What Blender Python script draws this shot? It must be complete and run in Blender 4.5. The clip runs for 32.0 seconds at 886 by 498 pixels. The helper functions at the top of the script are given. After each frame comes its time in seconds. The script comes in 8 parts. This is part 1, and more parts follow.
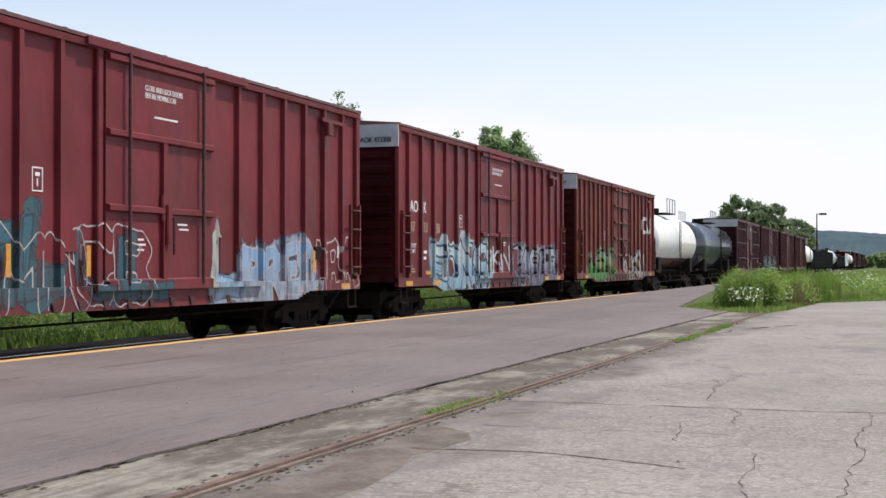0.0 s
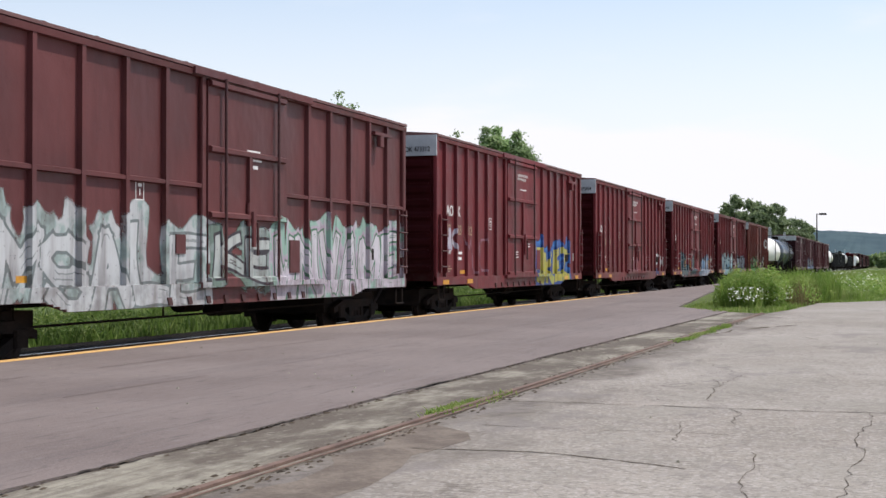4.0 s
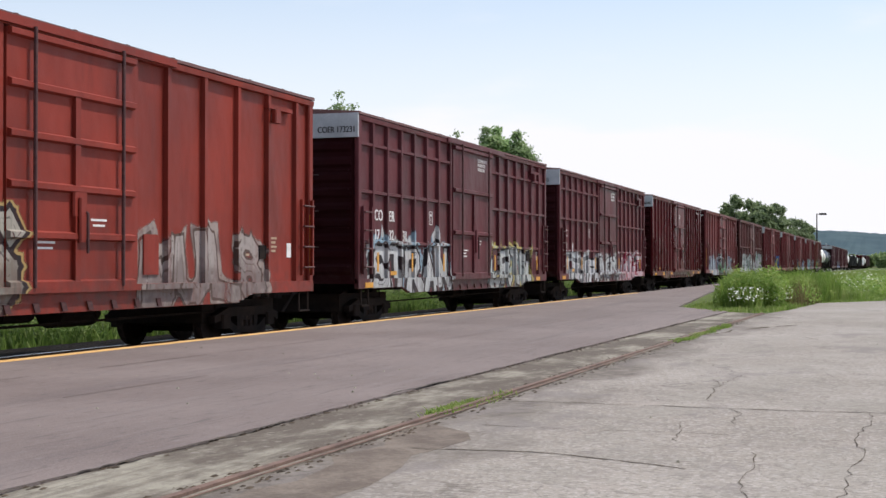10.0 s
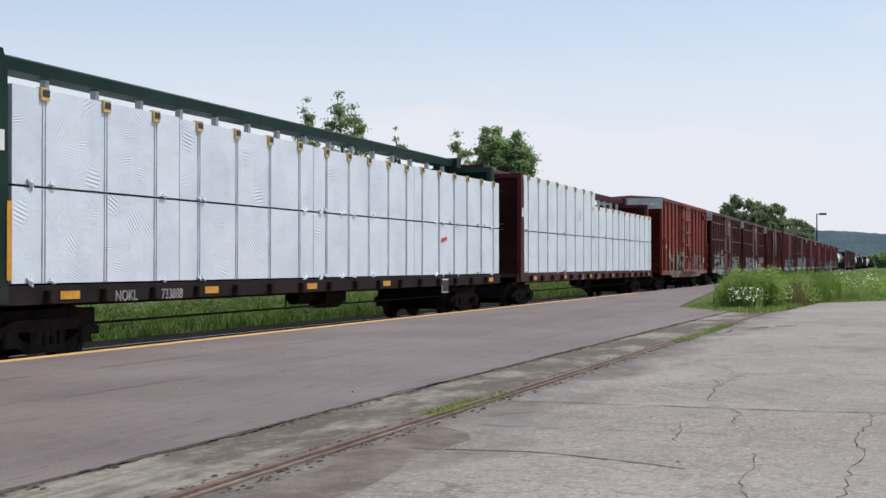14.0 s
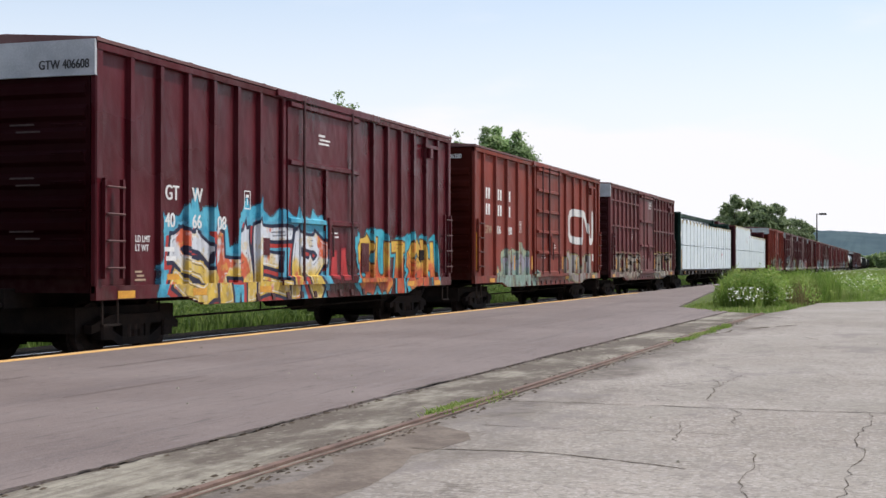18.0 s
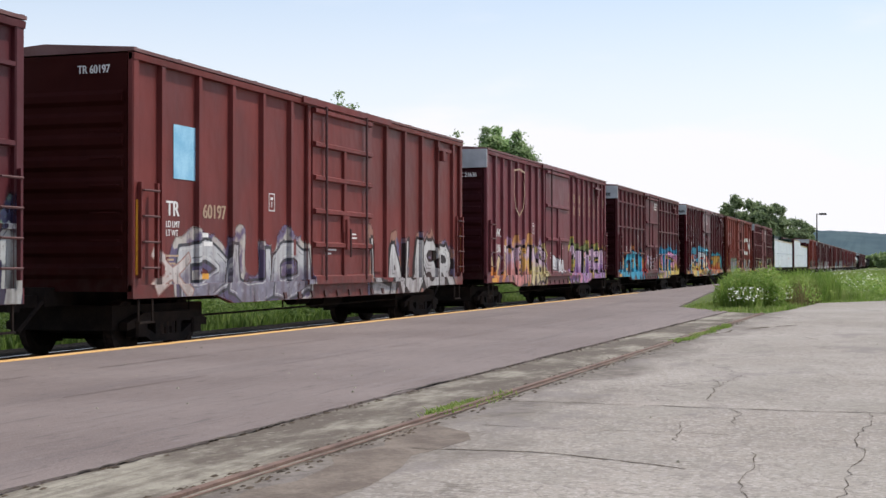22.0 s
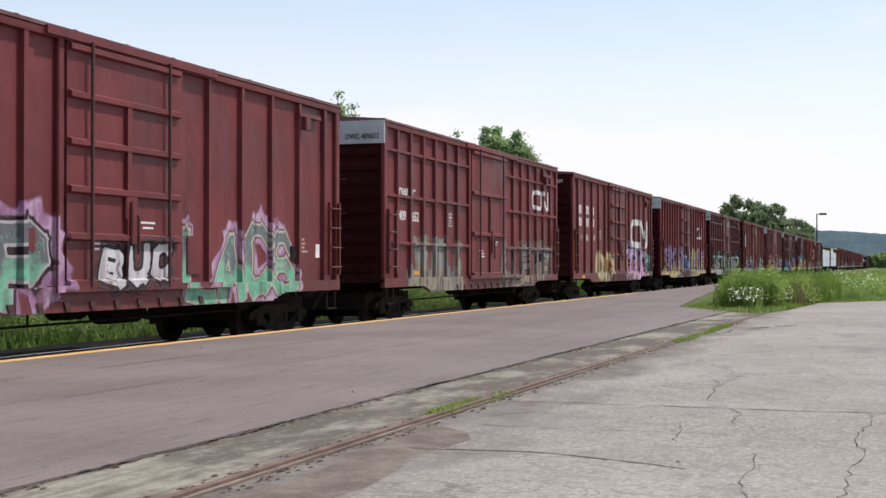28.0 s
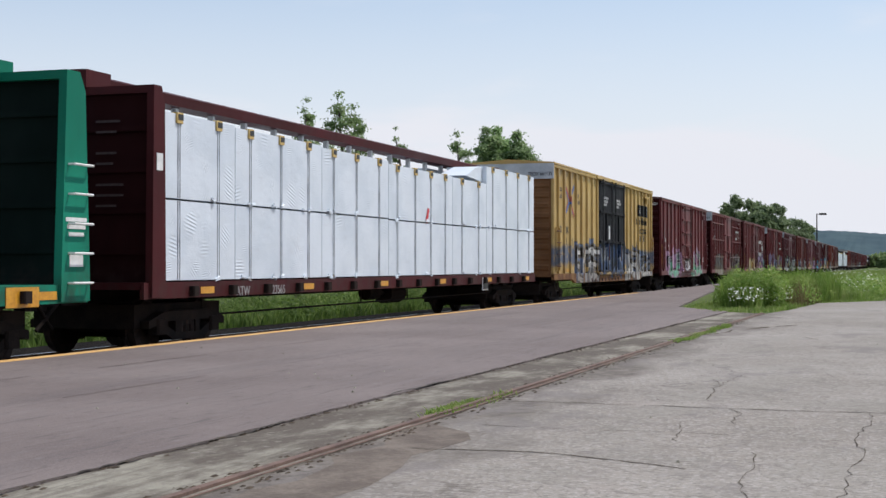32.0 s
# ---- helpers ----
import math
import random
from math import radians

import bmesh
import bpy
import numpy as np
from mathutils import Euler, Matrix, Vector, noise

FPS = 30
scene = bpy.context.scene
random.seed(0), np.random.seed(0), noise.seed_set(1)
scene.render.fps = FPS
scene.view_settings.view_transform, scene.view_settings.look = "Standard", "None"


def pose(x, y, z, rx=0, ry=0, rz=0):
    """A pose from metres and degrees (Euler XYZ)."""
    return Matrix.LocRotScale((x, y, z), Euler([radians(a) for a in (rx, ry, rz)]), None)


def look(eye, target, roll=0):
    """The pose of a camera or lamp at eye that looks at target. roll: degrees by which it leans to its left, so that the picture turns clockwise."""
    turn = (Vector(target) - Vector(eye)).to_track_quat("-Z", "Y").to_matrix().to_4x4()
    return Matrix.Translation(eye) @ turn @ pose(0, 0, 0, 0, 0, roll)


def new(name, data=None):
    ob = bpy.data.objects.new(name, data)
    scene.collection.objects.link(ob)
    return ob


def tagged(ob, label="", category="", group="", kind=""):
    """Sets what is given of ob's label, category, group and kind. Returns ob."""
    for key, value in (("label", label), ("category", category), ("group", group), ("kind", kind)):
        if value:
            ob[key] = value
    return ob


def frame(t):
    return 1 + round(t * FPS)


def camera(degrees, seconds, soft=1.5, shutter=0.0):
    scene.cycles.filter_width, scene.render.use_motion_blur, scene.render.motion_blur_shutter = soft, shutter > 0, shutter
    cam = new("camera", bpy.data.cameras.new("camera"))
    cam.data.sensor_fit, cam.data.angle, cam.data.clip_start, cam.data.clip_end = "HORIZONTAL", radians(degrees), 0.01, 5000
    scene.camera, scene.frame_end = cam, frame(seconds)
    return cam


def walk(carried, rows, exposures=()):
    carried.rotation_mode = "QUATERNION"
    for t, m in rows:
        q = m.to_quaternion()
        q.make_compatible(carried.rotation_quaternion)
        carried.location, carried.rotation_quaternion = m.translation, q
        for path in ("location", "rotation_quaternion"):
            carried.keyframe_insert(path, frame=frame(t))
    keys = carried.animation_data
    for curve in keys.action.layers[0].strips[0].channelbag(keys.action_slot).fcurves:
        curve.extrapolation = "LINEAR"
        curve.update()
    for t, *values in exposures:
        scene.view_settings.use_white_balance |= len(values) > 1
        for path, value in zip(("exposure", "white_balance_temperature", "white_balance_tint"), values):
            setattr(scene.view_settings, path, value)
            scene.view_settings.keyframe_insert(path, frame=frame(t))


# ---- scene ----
# The track runs along +X, away from the camera; +Y is the train's side; z = 0 is the platform's surface.
EYE = 1.18
RAIL_TOP = -0.22
TRACK_Y = 12.07
YAW, PITCH = 18.23, 0.645

cam = camera(35.53, 32.0, soft=1.5)
cam_pose = pose(0, 0, EYE, 90 + PITCH, 0, -90 + YAW)
walk(cam, [(0.0, cam_pose), (32.0, cam_pose)],
     exposures=[(0.0, 0.0, 6520, 12.3), (11.9, 0.0, 6520, 12.3), (12.5, -0.14, 6430, 11.9), (13.1, -0.25, 6310, 11.5), (14.3, -0.25, 6310, 11.5), (15.3, 0.0, 6520, 12.3), (30.8, 0.0, 6520, 12.3), (31.5, -0.14, 6430, 11.9), (32.0, -0.25, 6310, 11.5)])

# ---- world and sun ----
SUN_TO = Vector((0.32, -0.38, 0.88)).normalized()
world = bpy.data.worlds.new("sky")
scene.world = world
world.use_nodes = True
wt = world.node_tree
sky = wt.nodes.new("ShaderNodeTexSky")
sky.sky_type = "NISHITA"
sky.sun_disc = False
sky.sun_elevation = math.asin(SUN_TO.z)
sky.sun_rotation = math.atan2(SUN_TO.x, SUN_TO.y)
sky.air_density, sky.dust_density, sky.ozone_density = 1.0, 0.6, 1.5
wt.nodes["Background"].inputs["Strength"].default_value = 0.12
# summer haze and thin high cloud over the clear sky
way = wt.nodes.new("ShaderNodeTexCoord").outputs["Generated"]
up = wt.nodes.new("ShaderNodeSeparateXYZ")
wt.links.new(way, up.inputs[0])
haze = wt.nodes.new("ShaderNodeMapRange")
haze.interpolation_type = "SMOOTHSTEP"
for i, v in ((1, 0.0), (2, 0.30), (3, 0.97), (4, 0.14)):
    haze.inputs[i].default_value = v
wt.links.new(up.outputs[2], haze.inputs[0])
squash = wt.nodes.new("ShaderNodeMapping")
squash.inputs["Scale"].default_value = (1.2, 1.2, 5.0)
wt.links.new(way, squash.inputs[0])
cloud = wt.nodes.new("ShaderNodeTexNoise")
cloud.inputs["Scale"].default_value, cloud.inputs["Detail"].default_value = 2.2, 5.0
wt.links.new(squash.outputs[0], cloud.inputs["Vector"])
veil = wt.nodes.new("ShaderNodeMapRange")
veil.interpolation_type = "SMOOTHSTEP"
for i, v in ((1, 0.44), (2, 0.66), (3, 0.0), (4, 0.75)):
    veil.inputs[i].default_value = v
wt.links.new(cloud.outputs["Fac"], veil.inputs[0])
both = wt.nodes.new("ShaderNodeMath")
both.operation, both.use_clamp = "ADD", True
wt.links.new(haze.outputs[0], both.inputs[0]), wt.links.new(veil.outputs[0], both.inputs[1])
gain = wt.nodes.new("ShaderNodeVectorMath")
gain.operation = "MULTIPLY"
gain.inputs[1].default_value = (1.29, 1.35, 1.33)
wt.links.new(sky.outputs[0], gain.inputs[0])
pale = wt.nodes.new("ShaderNodeMix")
pale.data_type = "RGBA"
pale.inputs[7].default_value = (8.10, 8.2, 8.55, 1)
wt.links.new(both.outputs[0], pale.inputs[0]), wt.links.new(gain.outputs[0], pale.inputs[6])
wt.links.new(pale.outputs[2], wt.nodes["Background"].inputs[0])

sun = new("sun", bpy.data.lights.new("sun", "SUN"))
sun.data.energy, sun.data.angle, sun.data.color = 4.7, radians(0.6), (1.0, 0.945, 0.875)
sun.matrix_world = look(SUN_TO * 60, (0, 0, 0))

# ---- material helpers ----
class Nodes:
    """A short way to write a material's node tree."""

    def __init__(self, name, group=False):
        if group:
            self.tree = bpy.data.node_groups.new(name, "ShaderNodeTree")
        else:
            self.mat = bpy.data.materials.new(name)
            self.mat.use_nodes = True
            self.tree = self.mat.node_tree
            self.bsdf = self.tree.nodes["Principled BSDF"]

    def put(self, socket, value):
        if isinstance(value, bpy.types.NodeSocket):
            self.tree.links.new(value, socket)
        elif isinstance(value, (tuple, list)) and len(value) == 3 and socket.type == "RGBA":
            socket.default_value = (*value, 1)
        else:
            socket.default_value = value

    def node(self, kind, *values, **settings):
        n = self.tree.nodes.new("ShaderNode" + kind)
        for k, v in settings.items():
            setattr(n, k, v)
        for s, v in zip(n.inputs, values):
            if v is not None:
                self.put(s, v)
        return n

    def math(self, op, a, b=0.0, c=0.0, clamp=False):
        return self.node("Math", a, b, c, operation=op, use_clamp=clamp).outputs[0]

    def vec(self, op, a, b=(0, 0, 0), scale=None):
        n = self.node("VectorMath", a, b, operation=op)
        if scale is not None:
            self.put(n.inputs["Scale"], scale)
        return n.outputs["Value"] if op in ("DOT_PRODUCT", "LENGTH", "DISTANCE") else n.outputs[0]

    def mix(self, fac, a, b, blend="MIX"):
        n = self.tree.nodes.new("ShaderNodeMix")
        n.data_type, n.blend_type = "RGBA", blend
        self.put(n.inputs[0], fac), self.put(n.inputs[6], a), self.put(n.inputs[7], b)
        return n.outputs[2]

    def step(self, v, lo, hi, a=0.0, b=1.0):
        n = self.node("MapRange", v, lo, hi, a, b, interpolation_type="SMOOTHSTEP")
        return n.outputs[0]

    def noise(self, co, scale, detail=4.0, rough=0.55):
        n = self.tree.nodes.new("ShaderNodeTexNoise")
        self.put(n.inputs["Vector"], co)
        n.inputs["Scale"].default_value, n.inputs["Detail"].default_value, n.inputs["Roughness"].default_value = scale, detail, rough
        return n.outputs["Fac"]

    def voronoi(self, co, scale, feature="F1", rnd=1.0):
        n = self.tree.nodes.new("ShaderNodeTexVoronoi")
        n.feature = feature
        self.put(n.inputs["Vector"], co)
        n.inputs["Scale"].default_value, n.inputs["Randomness"].default_value = scale, rnd
        return n.outputs["Distance"]

    def coords(self, ob=None):
        n = self.tree.nodes.new("ShaderNodeTexCoord")
        n.object = ob
        return n.outputs["Object"]

    def stretch(self, co, x, y, z, shift=0.0):
        n = self.node("Mapping", co)
        n.inputs["Scale"].default_value, n.inputs["Location"].default_value = (x, y, z), (shift, shift * 0.7, shift * 1.3)
        return n.outputs[0]

    def bump(self, height, strength, distance=0.02):
        n = self.tree.nodes.new("ShaderNodeBump")
        n.inputs["Strength"].default_value, n.inputs["Distance"].default_value = strength, distance
        self.put(n.inputs["Height"], height)
        self.put(self.bsdf.inputs["Normal"], n.outputs[0])

    def finish(self, color, rough=0.6, metal=0.0, spec=0.5):
        self.put(self.bsdf.inputs["Base Color"], color), self.put(self.bsdf.inputs["Roughness"], rough)
        self.put(self.bsdf.inputs["Metallic"], metal)
        self.bsdf.inputs["Specular IOR Level"].default_value = spec
        return self.mat


def plain(name, c1, c2, scale=6.0, rough=0.6, metal=0.0, bump=0.15, spec=0.5, fine=40.0):
    """Two tones mixed at two scales, with fine relief."""
    n = Nodes(name)
    co = n.coords()
    big, small = n.noise(co, scale), n.noise(co, fine, 3.0)
    fac = n.step(n.math("ADD", n.math("MULTIPLY", big, 0.7), n.math("MULTIPLY", small, 0.3)), 0.35, 0.65)
    n.bump(small, bump, 0.01)
    return n.finish(n.mix(fac, c1, c2), n.step(big, 0.3, 0.7, rough - 0.08, rough + 0.08), metal, spec)


# ---- sprayed lettering: drawn from strokes as a distance field on a fine sheet that hugs the car's side ----
FORMS = {"A": "00 26 40,12 32", "B": "00 06 36 45 33 03,33 41 30 00", "C": "45 36 16 05 01 10 30 41", "D": "00 06 26 44 42 20 00", "E": "40 00 06 46,03 33",
         "F": "00 06 46,03 33", "G": "45 36 16 05 01 10 40 43 23", "H": "00 06,40 46,03 43", "I": "20 26", "J": "46 41 30 10 01", "K": "00 06,46 03 40",
         "L": "06 00 40", "M": "00 06 23 46 40", "N": "00 06 40 46", "O": "10 01 05 16 36 45 41 30 10", "P": "00 06 36 45 44 33 03", "R": "00 06 36 45 44 33 03,23 40",
         "S": "45 36 16 05 04 13 33 42 41 30 10 01", "T": "20 26,06 46", "U": "06 01 10 30 41 46", "V": "06 20 46", "W": "06 10 23 30 46", "X": "00 46,06 40", "/": "00 46", "\\": "06 40", "-": "03 43", "Y": "06 23 46,23 20", "Z": "06 46 00 40"}


EMBLEM = [(0.46, 0.92), (0.14, 0.92), (0.04, 0.86), (0.0, 0.72), (0.0, 0.28), (0.04, 0.14), (0.14, 0.08), (0.46, 0.08), (0.53, 0.16), (0.53, 0.86), (0.57, 0.92), (0.62, 0.88), (0.84, 0.14), (0.89, 0.08), (0.94, 0.1), (0.97, 0.2), (0.97, 0.95)]


def relief(car, X, Z):
    """How far the side of a car stands out at each place."""
    h, yp = car["h"], -HALF + 0.075
    d0, d1 = car["door"]
    Y = np.full(X.shape, yp)

    def proud(mask, y):
        np.minimum(Y, np.where(mask, y, 0.0), out=Y)

    for xc in car["posts"]:
        proud(Z > 1.09, yp - 0.075 * np.clip((0.06 - abs(X - xc)) / 0.012, 0, 1))
    for z in car["ribs"]:
        proud((X < d0 - 0.12) | (X > d1 + 0.12), yp - 0.065 * np.clip((0.045 - abs(Z - z)) / 0.015, 0, 1))
    proud(abs(X) > h - 0.18, -HALF)
    proud((abs(X - d0 + 0.09) < 0.07) | (abs(X - d1 - 0.09) < 0.07), -HALF)
    proud(Z < 1.10, -HALF - 0.005)
    for a, b in car["doors"]:
        on = (X > a) & (X < b) & (Z > 1.12)
        proud(on, -HALF - 0.02)
        proud(on & (abs(X - (a + b) / 2) < 0.06), -HALF - 0.075)
        for z in car["door_ribs"]:
            proud(on, -HALF - 0.02 - 0.065 * np.clip((0.06 - abs(Z - z)) / 0.025, 0, 1))
    proud((X > d0 - 0.3) & (X < d1 + 1.8) & (Z > 1.03) & (Z < 1.12), -HALF - 0.09)
    return Y - 0.004


def stroke_field(X, Z, x0, x1, z0, z1, forms, weight, lean, seed, line, soft, tops, warp=1.0):
    """Signed distance to a row of heavy letter forms; each form lies over the one before it."""
    rnd = random.Random(seed)
    n = len(forms)
    pitch = (x1 - x0) / n
    high = z1 - z0
    wx = X + warp * (0.06 * np.sin(2.3 * Z + 1.1 * X + seed) + 0.03 * np.sin(5.1 * Z - 3.0 * X + 2 * seed))
    wz = Z + warp * (0.06 * np.sin(1.7 * X + seed * 1.3) + 0.03 * np.sin(4.3 * X + 2.0 * Z + seed))
    field, whole = np.full(X.shape, 9.0), np.full(X.shape, 9.0)
    for k, form in enumerate(forms):
        tilt, grow = warp * rnd.uniform(-0.10, 0.10) + lean, 1 + warp * rnd.uniform(-0.06, 0.10)
        cx, cz = x0 + pitch * (k + 0.5) + warp * rnd.uniform(-0.04, 0.04), z0 + warp * rnd.uniform(-0.03, 0.05)
        w, hh = (pitch - 2.0 * weight - 1.1 * line) * grow, (high - 2 * weight) * (1 + warp * rnd.uniform(-0.08, 0.04))
        if form in "MW":
            w *= 1.15
        px, pz = wx - cx - tilt * (wz - cz - high / 2), wz - cz - weight
        thick = weight * (1 + warp * (0.16 - 0.34 * np.clip(pz / max(hh, 0.01), 0, 1))) * (1 + warp * rnd.uniform(-0.08, 0.1))
        own = np.full(X.shape, 9.0)
        for stroke in FORMS.get(form, "").split(","):
            pts = [((int(q[0]) / 4 - 0.5) * w, int(q[1]) / 6 * hh) for q in stroke.split()]
            if form == "@":
                pts = [((px_ - 0.485) / 0.97 * w, (pz_ - 0.08) / 0.87 * hh) for px_, pz_ in EMBLEM]
            for (ax, az), (bx, bz) in zip(pts, pts[1:]):
                ln = math.hypot(bx - ax, bz - az)
                ux, uz = (bx - ax) / ln, (bz - az) / ln
                along, off = (px - ax) * ux + (pz - az) * uz, -(px - ax) * uz + (pz - az) * ux
                heavy = thick * (1.0 if abs(uz) > 0.5 or warp == 0 else 0.82)
                if soft:
                    d = np.hypot(along - np.clip(along, 0, ln), off) - heavy
                else:
                    d = np.maximum(abs(off) - heavy, abs(along - ln / 2) - ln / 2 - heavy * 0.75)
                own = np.minimum(own, d)
            if tops and pts[0][1] != pts[-1][1]:        # a flame-like spur rising from the stroke's upper end
                tx, tz = max(pts, key=lambda q: q[1])
                own = np.minimum(own, np.maximum(abs(px - tx) * 1.5 - np.minimum(thick - 0.62 * (pz - tz), thick), tz - pz))
        field = np.where(own < line, own, np.minimum(field, own))
        whole = np.minimum(whole, own)
    return field, whole


def spray_material(root, base, fill, line, halo, bg, shade, shine, bars_z, fade):
    """Old spray paint: cloud, glow, cast edge, outline and two-tone fill, thinned and run like the paint under it."""
    n = Nodes("spray_paint")
    co = n.coords(root)
    at = n.tree.nodes.new("ShaderNodeAttribute")
    at.attribute_name = "spray"
    sep = n.node("SeparateXYZ", at.outputs["Vector"]).outputs
    jitter = n.math("MULTIPLY", n.math("SUBTRACT", n.noise(co, 24.0, 3.0), 0.5), 0.022)
    d = n.math("ADD", sep[0], jitter)
    patch = n.noise(co, 2.2, 4.0)
    alpha, col = 0.0, (0, 0, 0)

    def over(mask, color):
        nonlocal alpha, col
        col = n.mix(mask, col, color) if alpha != 0.0 else color
        alpha = n.math("MAXIMUM", alpha, mask) if alpha != 0.0 else mask

    if bg:
        over(n.math("MULTIPLY", n.step(n.math("ADD", sep[2], jitter), 0.05, -0.02), n.step(patch, 0.25, 0.5, 0.55, 1.0)), n.mix(n.step(patch, 0.44, 0.54), bg[0], bg[1]))
    if halo:
        over(n.step(d, line[1] + halo[1] + 0.02, line[1] + halo[1] - 0.02), halo[0])
    if shade:
        over(n.math("LESS_THAN", sep[1], 0.0), shade)
    if fill:
        over(n.step(d, line[1] + 0.006, line[1] - 0.006), line[0])
        z = n.node("SeparateXYZ", co).outputs[2]
        tone = n.step(n.math("ADD", z, n.math("MULTIPLY", n.math("SUBTRACT", patch, 0.5), 1.1)), bars_z - 0.16, bars_z + 0.16)
        paint = n.mix(tone, fill[0], fill[1])
        if len(fill) > 2:
            paint = n.mix(n.step(n.noise(n.vec("ADD", co, (9.0, 3.0, 5.0)), 1.3, 3.0), 0.55, 0.60), paint, fill[2])
        blot = n.noise(n.vec("ADD", co, (1.0, 4.0, 2.0)), 5.5, 4.0, 0.6)
        paint = n.mix(n.step(blot, 0.55, 0.62, 0.0, 0.45), paint, fill[0])
        paint = n.mix(n.step(blot, 0.42, 0.36, 0.0, 0.35), paint, fill[1])
        over(n.step(d, 0.005, -0.005), paint)
        cut = n.math("MULTIPLY", n.math("MULTIPLY", n.step(d, -0.088, -0.080), n.step(d, -0.060, -0.068)), n.step(n.noise(n.vec("ADD", co, (2.0, 7.0, 4.0)), 1.7, 2.0), 0.54, 0.57))
        over(n.math("MULTIPLY", cut, 0.7), line[0])
        if shine:
            rim = n.math("MULTIPLY", n.step(d, -0.052, -0.045), n.step(d, -0.026, -0.034))
            over(n.math("MULTIPLY", n.math("MULTIPLY", rim, n.step(n.noise(co, 1.6, 2.0), 0.47, 0.52)), 0.85), shine)
    else:
        over(n.math("MULTIPLY", n.step(d, line[1], line[1] - 0.008), n.step(d, -line[1], 0.008 - line[1])), line[0])
    worn = n.math("MULTIPLY", n.step(n.noise(co, 13.0, 5.0, 0.65), 0.28, 0.38, 0.25, 1.0), n.step(n.noise(n.stretch(co, 4.0, 4.0, 0.5), 1.0, 4.0), 0.68, 0.52, 1.0 - 0.8 * fade, 1.0 - 0.15 * fade))
    col = n.mix(n.step(n.noise(n.stretch(co, 5.0, 5.0, 0.6), 1.0, 4.0), 0.42, 0.75, 0.04, 0.4), col, tuple(0.8 * v + 0.01 for v in base))
    grime = n.math("MULTIPLY", n.step(n.node("SeparateXYZ", co).outputs[2], 1.5, 0.9), n.step(n.noise(co, 5.0), 0.35, 0.7))
    col = n.mix(n.math("MULTIPLY", grime, 0.45), col, (0.07, 0.05, 0.045))
    n.finish(col, 0.55, 0.0, 0.2)
    clear = n.node("BsdfTransparent")
    mixer = n.node("MixShader", n.math("MULTIPLY", alpha, worn), clear.outputs[0], n.bsdf.outputs[0])
    n.tree.links.new(mixer.outputs[0], n.tree.nodes["Material Output"].inputs[0])
    return n.mat


def spray(a, b, z0, z1, forms, fill=None, line=((0.02, 0.02, 0.022), 0.035), halo=None, bg=None, shade=None, shine=None, weight=0.13, lean=0.0, seed=1, soft=False, tops=False, cloud=0.24, fade=0.5, label="", warp=1.0):
    """One sprayed piece, from a to b metres from the car's rear end and z0 to z1 above the rail."""
    if fill and weight > 0.1 and warp:       # heavy letters
        weight, line = 0.80 * weight, (line[0], 1.3 * line[1])
    return dict(a=a, b=b, z0=z0, z1=z1, forms=forms, fill=fill, line=line, halo=halo, bg=bg, shade=shade, shine=shine, weight=weight, lean=lean, seed=seed, soft=soft, tops=tops, cloud=cloud, fade=fade, label=label, warp=warp)


